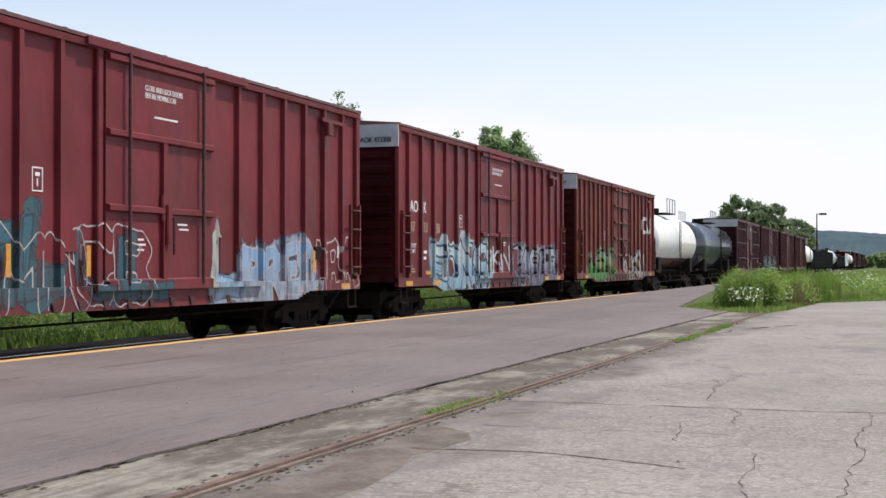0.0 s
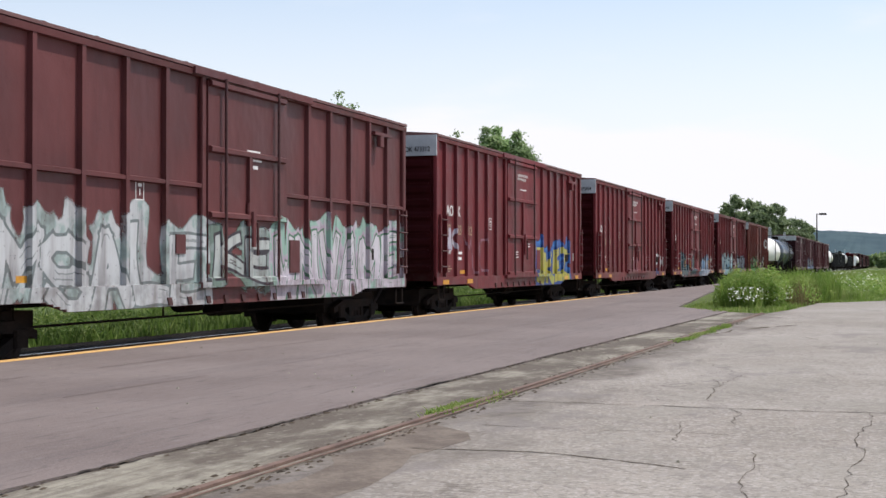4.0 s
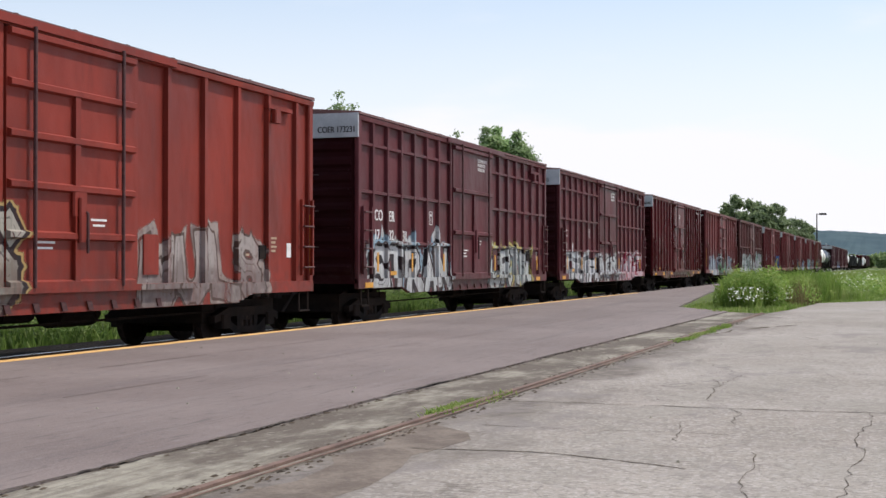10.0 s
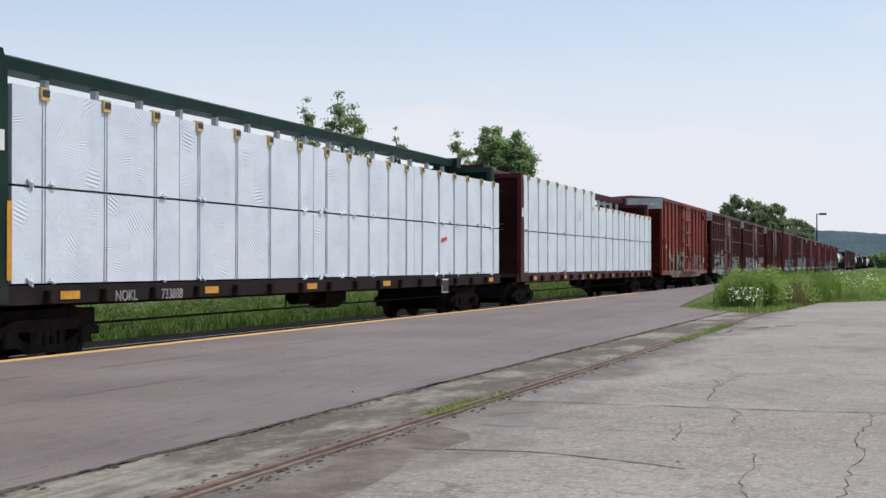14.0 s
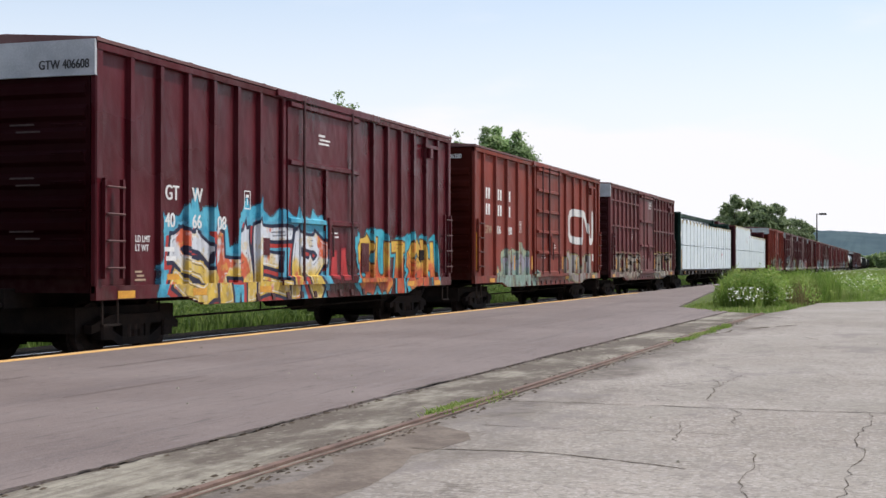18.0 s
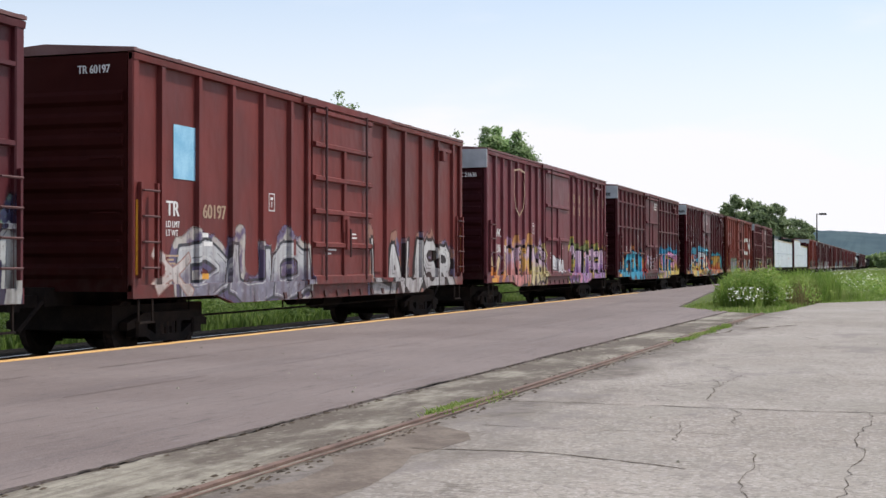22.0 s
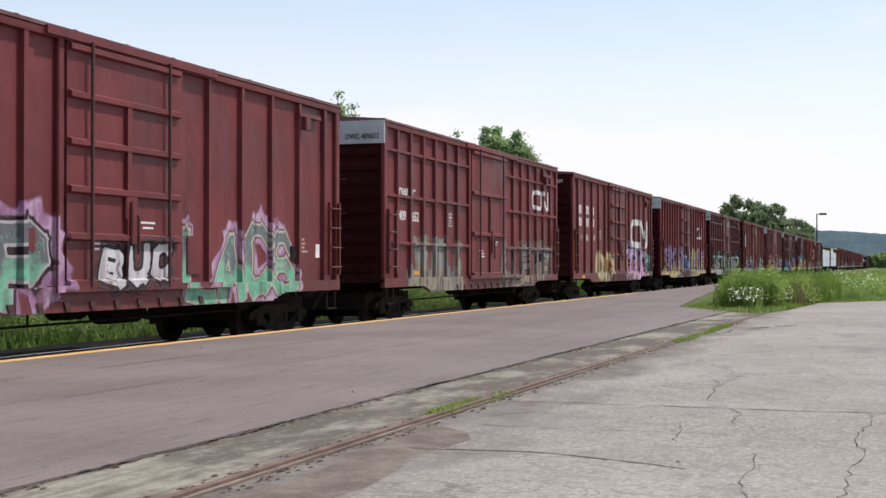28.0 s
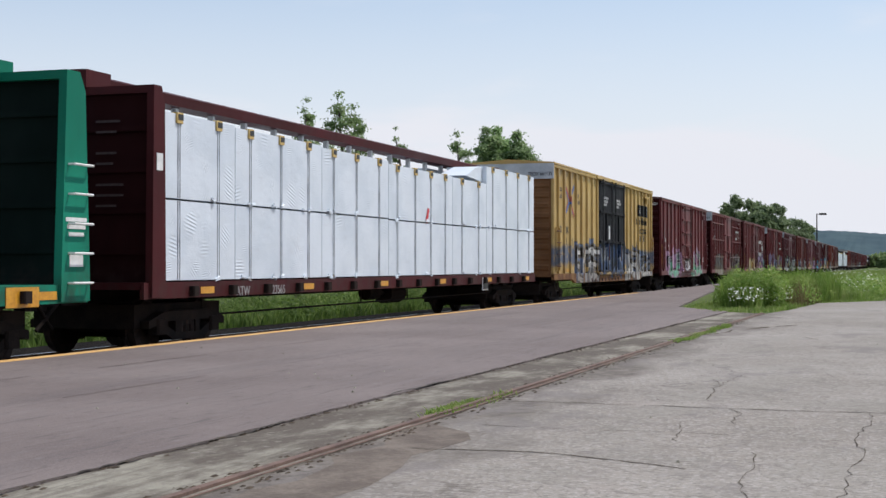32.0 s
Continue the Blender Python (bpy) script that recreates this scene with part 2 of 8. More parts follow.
def add_spray(root, car, base, p):
    h = car["h"]
    x0, x1 = p["a"] - h, p["b"] - h
    room = 0.12 + p["line"][1] + (p["halo"][1] if p["halo"] else 0) + (p["cloud"] if p["bg"] else 0)
    step = 0.024 if p["weight"] < 0.1 and (p["warp"] == 0 or p["weight"] < 0.06) else 0.038
    zt = p["z1"] + room + (0.35 if p["tops"] else 0)
    d0, d1 = car["door"]
    e = 0.0015
    bx = [xc + o for xc in car["posts"] for o in (-0.06, -0.048, 0.048, 0.06)] + [q + o for q in (d0 - 0.16, d0 - 0.02, d1 + 0.02, d1 + 0.16, h - 0.18, 0.18 - h, d0 - 0.3, d1 + 1.8) for o in (-e, e)]
    bx += [q + o for m, n_ in car["doors"] for q in (m, n_, (m + n_) / 2 - 0.06, (m + n_) / 2 + 0.06) for o in (-e, e)]
    bz = [z + o for z in car["ribs"] for o in (-0.045, -0.03, 0.03, 0.045)] + [z + o for z in car["door_ribs"] for o in (-0.06, -0.035, 0.035, 0.06)] + [q + o for q in (1.03, 1.10, 1.12) for o in (-e, e)] + [0.765, 0.905]
    lo, hi = max(x0 - room, -h + 0.01), min(x1 + room, h - 0.01)
    xs = np.array(sorted(set([float(q) for q in np.arange(lo, hi, step)] + [q for q in bx if lo < q < hi])))
    zlo = max(0.765, p["z0"] - room)
    zs = np.array(sorted(set([float(q) for q in np.arange(zlo, zt, step)] + [q for q in bz if zlo < q < zt])))
    X, Z = np.meshgrid(xs, zs)
    args = (p["forms"], p["weight"], p["lean"], p["seed"], p["line"][1], p["soft"], p["tops"], p["warp"])
    d, whole = stroke_field(X, Z, x0, x1, p["z0"], p["z1"], *args)
    cast = stroke_field(X + 0.09, Z + 0.07, x0, x1, p["z0"], p["z1"], *args)[1] - p["line"][1] if p["shade"] else np.full(X.shape, 9.0)
    bumps = 0.07 * np.sin(3.1 * X + p["seed"]) + 0.05 * np.sin(7.3 * X + 1.9 * p["seed"]) + 0.04 * np.sin(5.0 * Z + 4.1 * X)
    cloud = whole - p["cloud"] + bumps if p["bg"] else np.full(X.shape, 9.0)
    near = np.minimum(np.minimum(d - p["line"][1] - (p["halo"][1] if p["halo"] else 0) - 0.03, cloud - 0.06), cast)
    if p["fill"] is None:
        near = np.maximum(near, -d - p["line"][1] - 0.03)
    # each coat lies over the one before it
    car["coats"] += 1
    Y = relief(car, X, Z) - 0.0015 * car["coats"]
    m, k = X.shape
    q = np.arange(m * k).reshape(m, k)
    quads = np.stack([q[:-1, :-1], q[:-1, 1:], q[1:, 1:], q[1:, :-1]], -1)
    low = np.minimum(np.minimum(near[:-1, :-1], near[:-1, 1:]), np.minimum(near[1:, 1:], near[1:, :-1]))
    mx, mz = (X[:-1, :-1] + X[1:, 1:]) / 2, (Z[:-1, :-1] + Z[1:, 1:]) / 2
    keep = (low < 0) & (mz > np.clip(0.76 + (abs(mx) - h + 3.2) * 0.233, 0.765, 0.905))
    faces = quads[keep]
    if not len(faces):
        return
    used, back = np.unique(faces, return_inverse=True)
    P = np.stack([X, Y, Z], -1).reshape(-1, 3)[used]
    me = bpy.data.meshes.new("sprayed_lettering")
    me.from_pydata(P.tolist(), [], back.reshape(-1, 4).tolist())
    layer = me.attributes.new("spray", "FLOAT_VECTOR", "POINT")
    layer.data.foreach_set("vector", np.stack([d, cast, cloud], -1).reshape(-1, 3)[used].astype(np.float32).ravel())
    me.materials.append(spray_material(root, base, p["fill"], p["line"], p["halo"], p["bg"], p["shade"], p["shine"], (p["z0"] + p["z1"]) / 2, p["fade"]))
    ob = new("sprayed_lettering" if p["warp"] else "painted_emblem", me)
    ob.parent = root
    tagged(ob, label=p["label"])


WHITE, SILVER, BLACK = (0.66, 0.68, 0.70), (0.42, 0.46, 0.48), (0.015, 0.016, 0.018)


def car_paint(name, root, base, dark, rough=0.5, fade=None, seed=0.0, wash=None, wave=0.35, gloss=0.08):
    """Old freight-car paint in the car's own space: fading, run-down dirt and rust spots."""
    n = Nodes(name)
    co = n.coords(root)
    co_s = n.vec("ADD", co, (seed * 7.3, seed, seed * 3.1))
    big = n.noise(co_s, 0.55, 3.0)
    streak = n.noise(n.stretch(co_s, 4.5, 4.5, 0.5), 1.0, 4.0)
    fine = n.noise(co_s, 22.0, 4.0)
    col = n.mix(n.step(big, 0.35, 0.68), base, fade or tuple(min(1, 1.42 * v + 0.003) for v in base))
    col = n.mix(n.step(streak, 0.52, 0.80, 0.0, 0.16), col, dark)
    stain = n.noise(n.stretch(co_s, 2.2, 2.2, 0.4), 1.0, 6.0, 0.65)
    col = n.mix(n.step(stain, 0.50, 0.68, 0.0, 0.26), col, dark)
    col = n.mix(n.step(fine, 0.60, 0.76, 0.0, 0.28), col, tuple(0.6 * v for v in dark))
    # dull dust that clings in soft clouds, and a few bare rust spots
    col = n.mix(n.step(n.noise(n.stretch(co_s, 1.0, 1.0, 0.6), 1.1, 4.0, 0.6), 0.46, 0.70, 0.0, 0.30), col, tuple(0.85 * v + 0.009 for v in base))
    col = n.mix(n.step(n.noise(n.vec("ADD", co_s, (5.0, 1.0, 8.0)), 9.0, 5.0, 0.7), 0.70, 0.76, 0.0, 0.6), col, (0.055, 0.022, 0.014))
    if wash:
        sep = n.node("SeparateXYZ", co).outputs
        z = n.math("ADD", sep[2], n.math("MULTIPLY", n.math("SUBTRACT", n.noise(co_s, 2.5), 0.5), 0.5))
        band = n.math("MULTIPLY", n.step(z, wash[0] - 0.15, wash[0] + 0.05), n.step(z, wash[1] + 0.1, wash[1] - 0.1))
        col = n.mix(n.math("MULTIPLY", band, n.step(n.noise(co_s, 5.0), 0.3, 0.5, 0.35, 0.9)), col, wash[2])
    # grime thrown up from the track on the lowest half metre
    sepz = n.node("SeparateXYZ", co).outputs[2]
    grime = n.math("MULTIPLY", n.step(sepz, 1.6, 0.95), n.step(n.noise(co_s, 5.0), 0.35, 0.7))
    col = n.mix(n.math("MULTIPLY", grime, 0.45), col, (0.052, 0.034, 0.030))
    # sheets that have buckled between their posts
    n.bump(n.math("ADD", n.noise(n.stretch(co_s, 1.0, 1.0, 0.7), 1.5, 2.0), n.math("MULTIPLY", fine, 0.05)), wave, 0.12)
    return n.finish(col, n.step(big, 0.3, 0.7, rough - 0.08, rough + 0.12), 0.0, gloss)


RED = (0.125, 0.0178, 0.0215)
RED_DARK = (0.042, 0.011, 0.012)
M = dict(
    under=plain("underframe_black", (0.011, 0.009, 0.0085), (0.028, 0.021, 0.018), 3.0, 0.85, spec=0.08),
    wheel=plain("wheel_steel", (0.017, 0.013, 0.012), (0.042, 0.029, 0.024), 8.0, 0.75, 0.0, spec=0.1),
    rail=plain("rail_steel", (0.10, 0.055, 0.035), (0.17, 0.10, 0.07), 4.0, 0.55, 0.4),
    rail_head=plain("polished_rail_head", (0.46, 0.45, 0.44), (0.60, 0.59, 0.58), 3.0, 0.28, 0.9, 0.05),
    rail_old=plain("rusty_old_rail", (0.085, 0.050, 0.038), (0.185, 0.118, 0.092), 3.0, 0.8, 0.1, 0.4),
    yellow=plain("yellow_reflector", (0.48, 0.21, 0.015), (0.66, 0.33, 0.03), 9.0, 0.4),
    white=plain("white_stencil", (0.60, 0.60, 0.58), (0.80, 0.80, 0.78), 2.5, 0.6, bump=0.02, fine=9.0),
    # faint: end print, its colour lowered to suit the shaded ends
    faint=plain("shade_dimmed_print", (0.035, 0.020, 0.019), (0.085, 0.058, 0.055), 12.0, 0.8),
    dull=plain("faded_stencil", (0.30, 0.21, 0.14), (0.42, 0.31, 0.21), 12.0, 0.7),
    black=plain("black_paint", (0.012, 0.012, 0.013), (0.03, 0.03, 0.03), 8.0, 0.5),
    grey_end=plain("galvanised_grey", (0.36, 0.38, 0.40), (0.52, 0.54, 0.56), 2.0, 0.55, 0.2),
    rust=plain("rusty_sill", (0.11, 0.055, 0.032), (0.26, 0.15, 0.07), 2.5, 0.85, 0.0, 0.3, 0.1),
    roof=plain("weathered_roof", (0.10, 0.032, 0.030), (0.17, 0.085, 0.080), 1.2, 0.6, 0.1),
    steel=plain("worn_grab_iron", (0.050, 0.014, 0.014), (0.10, 0.038, 0.036), 9.0, 0.6, 0.1),
    wrap=None, strap=plain("steel_strap", (0.46, 0.48, 0.50), (0.60, 0.62, 0.64), 10.0, 0.5, 0.2),
    orange=plain("orange_edge_line", (0.50, 0.27, 0.075), (0.64, 0.41, 0.16), 3.0, 0.8),
)


def wrap_material():
    n = Nodes("white_lumber_wrap")
    co = n.coords()
    rnd = n.node("ObjectInfo").outputs["Random"]
    co2 = n.vec("ADD", co, n.node("CombineXYZ", n.math("MULTIPLY", rnd, 40.0), rnd, n.math("MULTIPLY", rnd, 9.0)).outputs[0])
    big = n.noise(co2, 0.9)
    soft = n.noise(n.stretch(co2, 0.7, 1.0, 1.3), 1.3, 3.0, 0.5)
    # patches of fine parallel folds, each patch pulled its own way
    flat = n.stretch(co2, 1.0, 0.0, 1.0)
    waver = n.math("MULTIPLY", n.noise(co2, 4.0, 2.0), 2.6)
    height = n.math("ADD", n.math("MULTIPLY", soft, 0.34), n.math("MULTIPLY", n.noise(n.stretch(co2, 1.0, 1.0, 1.7), 6.5, 4.0, 0.62), 0.10))
    for scale, pitch, share, deep in ((1.9, 105.0, 0.44, 0.075), (3.4, 165.0, 0.55, 0.050)):
        cell = n.tree.nodes.new("ShaderNodeTexVoronoi")
        n.put(cell.inputs["Vector"], n.vec("ADD", flat, (scale, 0.0, 2.0 * scale)))
        cell.inputs["Scale"].default_value = scale
        rgb = n.node("SeparateColor", cell.outputs["Color"]).outputs
        way_ = n.math("MULTIPLY", n.math("SUBTRACT", rgb[0], 0.5), 2.2)
        xyz = n.node("SeparateXYZ", flat).outputs
        along = n.math("ADD", n.math("MULTIPLY", xyz[0], n.math("SINE", way_)), n.math("MULTIPLY", xyz[2], n.math("COSINE", way_)))
        folds = n.math("SINE", n.math("ADD", n.math("MULTIPLY", along, pitch), waver))
        patch = n.math("MULTIPLY", n.step(cell.outputs["Distance"], 0.46, 0.16), n.step(rgb[1], share, share + 0.12))
        height = n.math("ADD", height, n.math("MULTIPLY", n.math("MULTIPLY", folds, patch), deep))
    n.bump(height, 0.42, 0.10)
    col = n.mix(n.step(big, 0.4, 0.65), (0.68, 0.735, 0.785), (0.60, 0.66, 0.715))
    col = n.mix(n.step(n.noise(n.stretch(co2, 0.6, 1.0, 2.0), 2.2), 0.60, 0.75, 0.0, 0.35), col, (0.53, 0.56, 0.60))
    return n.finish(col, n.step(soft, 0.3, 0.7, 0.28, 0.42))


M["wrap"] = wrap_material()
M["sill_print"] = plain("worn_sill_lettering", (0.16, 0.15, 0.15), (0.36, 0.35, 0.34), 5.0, 0.7, bump=0.02, fine=14.0)

# ---- mesh helpers ----
MESHES = {}


def mesh_of(key, verts, faces, smooth=False):
    me = bpy.data.meshes.new(key if isinstance(key, str) else key[0])
    me.from_pydata([tuple(v) for v in verts], [], faces)
    me.materials.append(None)
    if smooth:
        me.polygons.foreach_set("use_smooth", [True] * len(me.polygons))
    me.update()
    return me


def cached(key, make):
    if key not in MESHES:
        v, f, *s = make()
        MESHES[key] = mesh_of(key, v, f, bool(s and s[0]))
    return MESHES[key]


def box_data(x0, x1, y0, y1, z0, z1, c=0.0):
    """A box whose four long upright edges are cut by c."""
    if c <= 0:
        v = [(x, y, z) for z in (z0, z1) for x, y in ((x0, y0), (x1, y0), (x1, y1), (x0, y1))]
    else:
        ring = [(x0 + c, y0), (x1 - c, y0), (x1, y0 + c), (x1, y1 - c), (x1 - c, y1), (x0 + c, y1), (x0, y1 - c), (x0, y0 + c)]
        v = [(x, y, z) for z in (z0, z1) for x, y in ring]
    k = len(v) // 2
    f = [tuple(reversed(range(k))), tuple(range(k, 2 * k))] + [(i, (i + 1) % k, k + (i + 1) % k, k + i) for i in range(k)]
    return v, f


def join_data(*pieces):
    v, f = [], []
    for pv, pf in pieces:
        n = len(v)
        v += list(pv)
        f += [tuple(i + n for i in q) for q in pf]
    return v, f


def prism_data(profile, a, b, axis=0):
    """A convex or simple profile drawn out along an axis from a to b (profile in the two other axes, in order)."""
    def at(p, s):
        return (s, p[0], p[1]) if axis == 0 else (p[0], s, p[1]) if axis == 1 else (p[0], p[1], s)
    k = len(profile)
    v = [at(p, a) for p in profile] + [at(p, b) for p in profile]
    f = [tuple(range(k)), tuple(reversed(range(k, 2 * k)))] + [(i, k + i, k + (i + 1) % k, (i + 1) % k) for i in range(k)]
    return v, f


def tube_data(a, b, r, sides=6, r2=None):
    a, b = Vector(a), Vector(b)
    d = (b - a).normalized()
    u = d.orthogonal().normalized()
    w = d.cross(u)
    v = []
    for p, rr in ((a, r), (b, r if r2 is None else r2)):
        v += [p + rr * (math.cos(2 * math.pi * i / sides) * u + math.sin(2 * math.pi * i / sides) * w) for i in range(sides)]
    f = [(i, (i + 1) % sides, sides + (i + 1) % sides, sides + i) for i in range(sides)]
    f += [tuple(reversed(range(sides))), tuple(range(sides, 2 * sides))]
    return v, f


def lathe_data(profile, axis=1, sides=20):
    """Rings of (along, radius) about an axis."""
    v, f = [], []
    for s, r in profile:
        for i in range(sides):
            a = 2 * math.pi * i / sides
            c, d = r * math.cos(a), r * math.sin(a)
            v.append((c, s, d) if axis == 1 else (s, c, d) if axis == 0 else (c, d, s))
    for k in range(len(profile) - 1):
        for i in range(sides):
            j = (i + 1) % sides
            f.append((k * sides + i, k * sides + j, (k + 1) * sides + j, (k + 1) * sides + i))
    f += [tuple(range(sides)), tuple(reversed(range((len(profile) - 1) * sides, len(profile) * sides)))]
    return v, f


def obj(name, me, material, parent=None, label="", loc=(0, 0, 0), rot=(0, 0, 0), kind=""):
    ob = new(name, me)
    ob.material_slots[0].link = "OBJECT"
    ob.material_slots[0].material = material
    ob.location, ob.rotation_euler = loc, [radians(a) for a in rot]
    if parent is not None:
        ob.parent = parent
    return tagged(ob, label=label, kind=kind)


def part(name, data, material, parent, label="", loc=(0, 0, 0), rot=(0, 0, 0), smooth=False):
    return obj(name, mesh_of(name, data[0], data[1], smooth), material, parent, label, loc, rot)


# ---- ground materials ----
def asphalt_material():
    n = Nodes("platform_asphalt")
    co = n.coords()
    grain = n.noise(co, 55.0, 3.0, 0.7)
    blot = n.noise(co, 0.35, 4.0)
    lanes = n.noise(n.stretch(co, 0.05, 1.0, 1.0), 1.6, 4.0)
    stones = n.voronoi(co, 45.0)
    col = n.mix(n.step(blot, 0.3, 0.7), (0.128, 0.101, 0.094), (0.170, 0.139, 0.130))
    col = n.mix(n.step(lanes, 0.50, 0.72, 0.0, 0.55), col, (0.084, 0.070, 0.070))
    col = n.mix(n.step(grain, 0.52, 0.72, 0.0, 0.5), col, (0.240, 0.216, 0.204))
    crumbs = n.noise(co, 18.0, 8.0, 0.85)
    col = n.mix(n.step(crumbs, 0.55, 0.66, 0.0, 0.45), col, (0.060, 0.048, 0.046))
    col = n.mix(n.step(crumbs, 0.43, 0.33, 0.0, 0.5), col, (0.264, 0.232, 0.220))
    pits = n.noise(n.stretch(co, 0.5, 1.0, 1.0), 9.0, 5.0, 0.7)
    col = n.mix(n.step(pits, 0.55, 0.68, 0.0, 0.6), col, (0.068, 0.058, 0.056))
    col = n.mix(n.step(pits, 0.42, 0.32, 0.0, 0.5), col, (0.200, 0.180, 0.172))
    drag = n.noise(n.stretch(co, 0.10, 3.0, 1.0), 2.5, 5.0, 0.6)
    col = n.mix(n.step(drag, 0.54, 0.66, 0.0, 0.25), col, (0.188, 0.168, 0.164))
    seam = n.math("MULTIPLY", n.step(n.noise(n.stretch(co, 0.03, 1.5, 1.0), 4.0, 2.0), 0.5, 0.505), n.step(n.noise(n.stretch(co, 0.03, 1.5, 1.0), 4.0, 2.0), 0.515, 0.51))
    col = n.mix(n.math("MULTIPLY", seam, 0.5), col, (0.056, 0.048, 0.048))
    n.bump(n.math("ADD", stones, grain), 0.35, 0.008)
    return n.finish(col, 0.83, 0.0, 0.38)


def lot_material():
    n = Nodes("weathered_lot_paving")
    co = n.coords()
    grain = n.noise(co, 40.0, 4.0, 0.7)
    blot = n.noise(co, 0.22, 5.0, 0.6)
    mid = n.noise(co, 1.7, 5.0, 0.65)
    col = n.mix(n.step(blot, 0.34, 0.66), (0.208, 0.185, 0.159), (0.286, 0.262, 0.233))
    col = n.mix(n.step(mid, 0.50, 0.72, 0.0, 0.6), col, (0.168, 0.148, 0.136))
    col = n.mix(n.step(grain, 0.55, 0.75, 0.0, 0.5), col, (0.366, 0.344, 0.338))
    scuff = n.noise(co, 5.5, 6.0, 0.72)
    crumbs = n.noise(co, 16.0, 8.0, 0.85)
    col = n.mix(n.step(crumbs, 0.54, 0.64, 0.0, 0.28), col, (0.132, 0.116, 0.103))
    col = n.mix(n.step(crumbs, 0.45, 0.36, 0.0, 0.25), col, (0.404, 0.373, 0.354))
    col = n.mix(n.step(scuff, 0.53, 0.66, 0.0, 0.3), col, (0.156, 0.139, 0.123))
    col = n.mix(n.step(scuff, 0.44, 0.34, 0.0, 0.22), col, (0.366, 0.340, 0.325))
    col = n.mix(n.step(n.noise(co, 24.0, 2.0), 0.62, 0.72, 0.0, 0.5), col, (0.124, 0.111, 0.103))
    # single stones showing in the worn surface
    stones = n.tree.nodes.new("ShaderNodeTexVoronoi")
    n.put(stones.inputs["Vector"], co)
    stones.inputs["Scale"].default_value = 44.0
    lot_ = n.node("SeparateColor", stones.outputs["Color"]).outputs
    col = n.mix(n.step(lot_[0], 0.70, 0.80, 0.0, 0.42), col, (0.404, 0.381, 0.363))
    col = n.mix(n.step(lot_[1], 0.72, 0.82, 0.0, 0.42), col, (0.116, 0.107, 0.092))
    # thin grey-green film in the hollows
    col = n.mix(n.step(n.noise(n.vec("ADD", co, (31.0, 5.0, 0.0)), 0.7, 6.0, 0.7), 0.46, 0.60, 0.0, 0.35), col, (0.195, 0.185, 0.161))
    col = n.mix(n.step(n.noise(n.stretch(co, 1.0, 0.35, 1.0), 0.9, 6.0, 0.72), 0.56, 0.68, 0.0, 0.4), col, (0.156, 0.136, 0.122))
    # soil and oil that gather along the old rail
    beside = n.math("ADD", n.node("SeparateXYZ", co).outputs[1], n.math("MULTIPLY", n.math("SUBTRACT", n.noise(n.stretch(co, 0.5, 1.0, 1.0), 1.1, 5.0, 0.65), 0.5), 3.2))
    col = n.mix(n.step(beside, 2.3, 3.4, 0.0, 0.85), col, n.mix(n.step(scuff, 0.4, 0.6), (0.082, 0.067, 0.059), (0.146, 0.129, 0.109)))
    warp = n.tree.nodes.new("ShaderNodeTexNoise")
    n.put(warp.inputs["Vector"], co)
    warp.inputs["Scale"].default_value, warp.inputs["Detail"].default_value = 1.3, 5.0
    cw = n.vec("ADD", co, n.vec("SCALE", n.vec("SUBTRACT", warp.outputs["Color"], (0.385, 0.385, 0.385)), scale=0.9))
    wide = n.math("MULTIPLY", n.step(n.voronoi(cw, 0.33, "DISTANCE_TO_EDGE"), 0.006, 0.002), n.step(n.noise(co, 0.8, 2.0), 0.40, 0.55))
    thin = n.math("MULTIPLY", n.step(n.voronoi(cw, 1.6, "DISTANCE_TO_EDGE"), 0.022, 0.004), n.step(n.noise(co, 0.5, 2.0), 0.36, 0.52))
    crack = n.math("MAXIMUM", n.math("MULTIPLY", wide, 0.7), n.math("MULTIPLY", thin, 0.4))
    # broad grey stains where water has stood
    pool = n.noise(n.stretch(n.vec("ADD", co, (3.0, 11.0, 0.0)), 0.55, 1.0, 1.0), 0.9, 7.0, 0.7)
    col = n.mix(n.step(pool, 0.53, 0.66, 0.0, 0.55), col, (0.151, 0.135, 0.131))
    col = n.mix(n.step(pool, 0.42, 0.30, 0.0, 0.4), col, (0.303, 0.265, 0.238))
    col = n.mix(n.math("MULTIPLY", crack, 0.6), col, (0.078, 0.067, 0.058))
    n.bump(n.math("SUBTRACT", n.math("ADD", grain, n.math("MULTIPLY", mid, 0.5)), crack), 0.3, 0.012)
    return n.finish(col, 0.9, 0.0, 0.25)


def soil_material():
    n = Nodes("grassy_soil")
    co = n.coords()
    a, b = n.noise(co, 0.6, 5.0), n.noise(co, 14.0, 4.0)
    col = n.mix(n.step(a, 0.35, 0.65), (0.050, 0.085, 0.022), (0.095, 0.125, 0.038))
    col = n.mix(n.step(b, 0.50, 0.72, 0.0, 0.6), col, (0.15, 0.15, 0.07))
    n.bump(b, 0.8, 0.05)
    return n.finish(col, 0.95, 0.0, 0.1)


def ballast_material():
    n = Nodes("track_ballast")
    co = n.coords()
    stone = n.tree.nodes.new("ShaderNodeTexVoronoi")
    n.put(stone.inputs["Vector"], co)
    stone.inputs["Scale"].default_value = 18.0
    # stone colours near black, to include the shadow under the train
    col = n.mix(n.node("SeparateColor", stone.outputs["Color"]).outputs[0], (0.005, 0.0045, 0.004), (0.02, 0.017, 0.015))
    n.bump(stone.outputs["Distance"], 1.0, 0.05)
    return n.finish(col, 0.95, 0.0, 0.05)


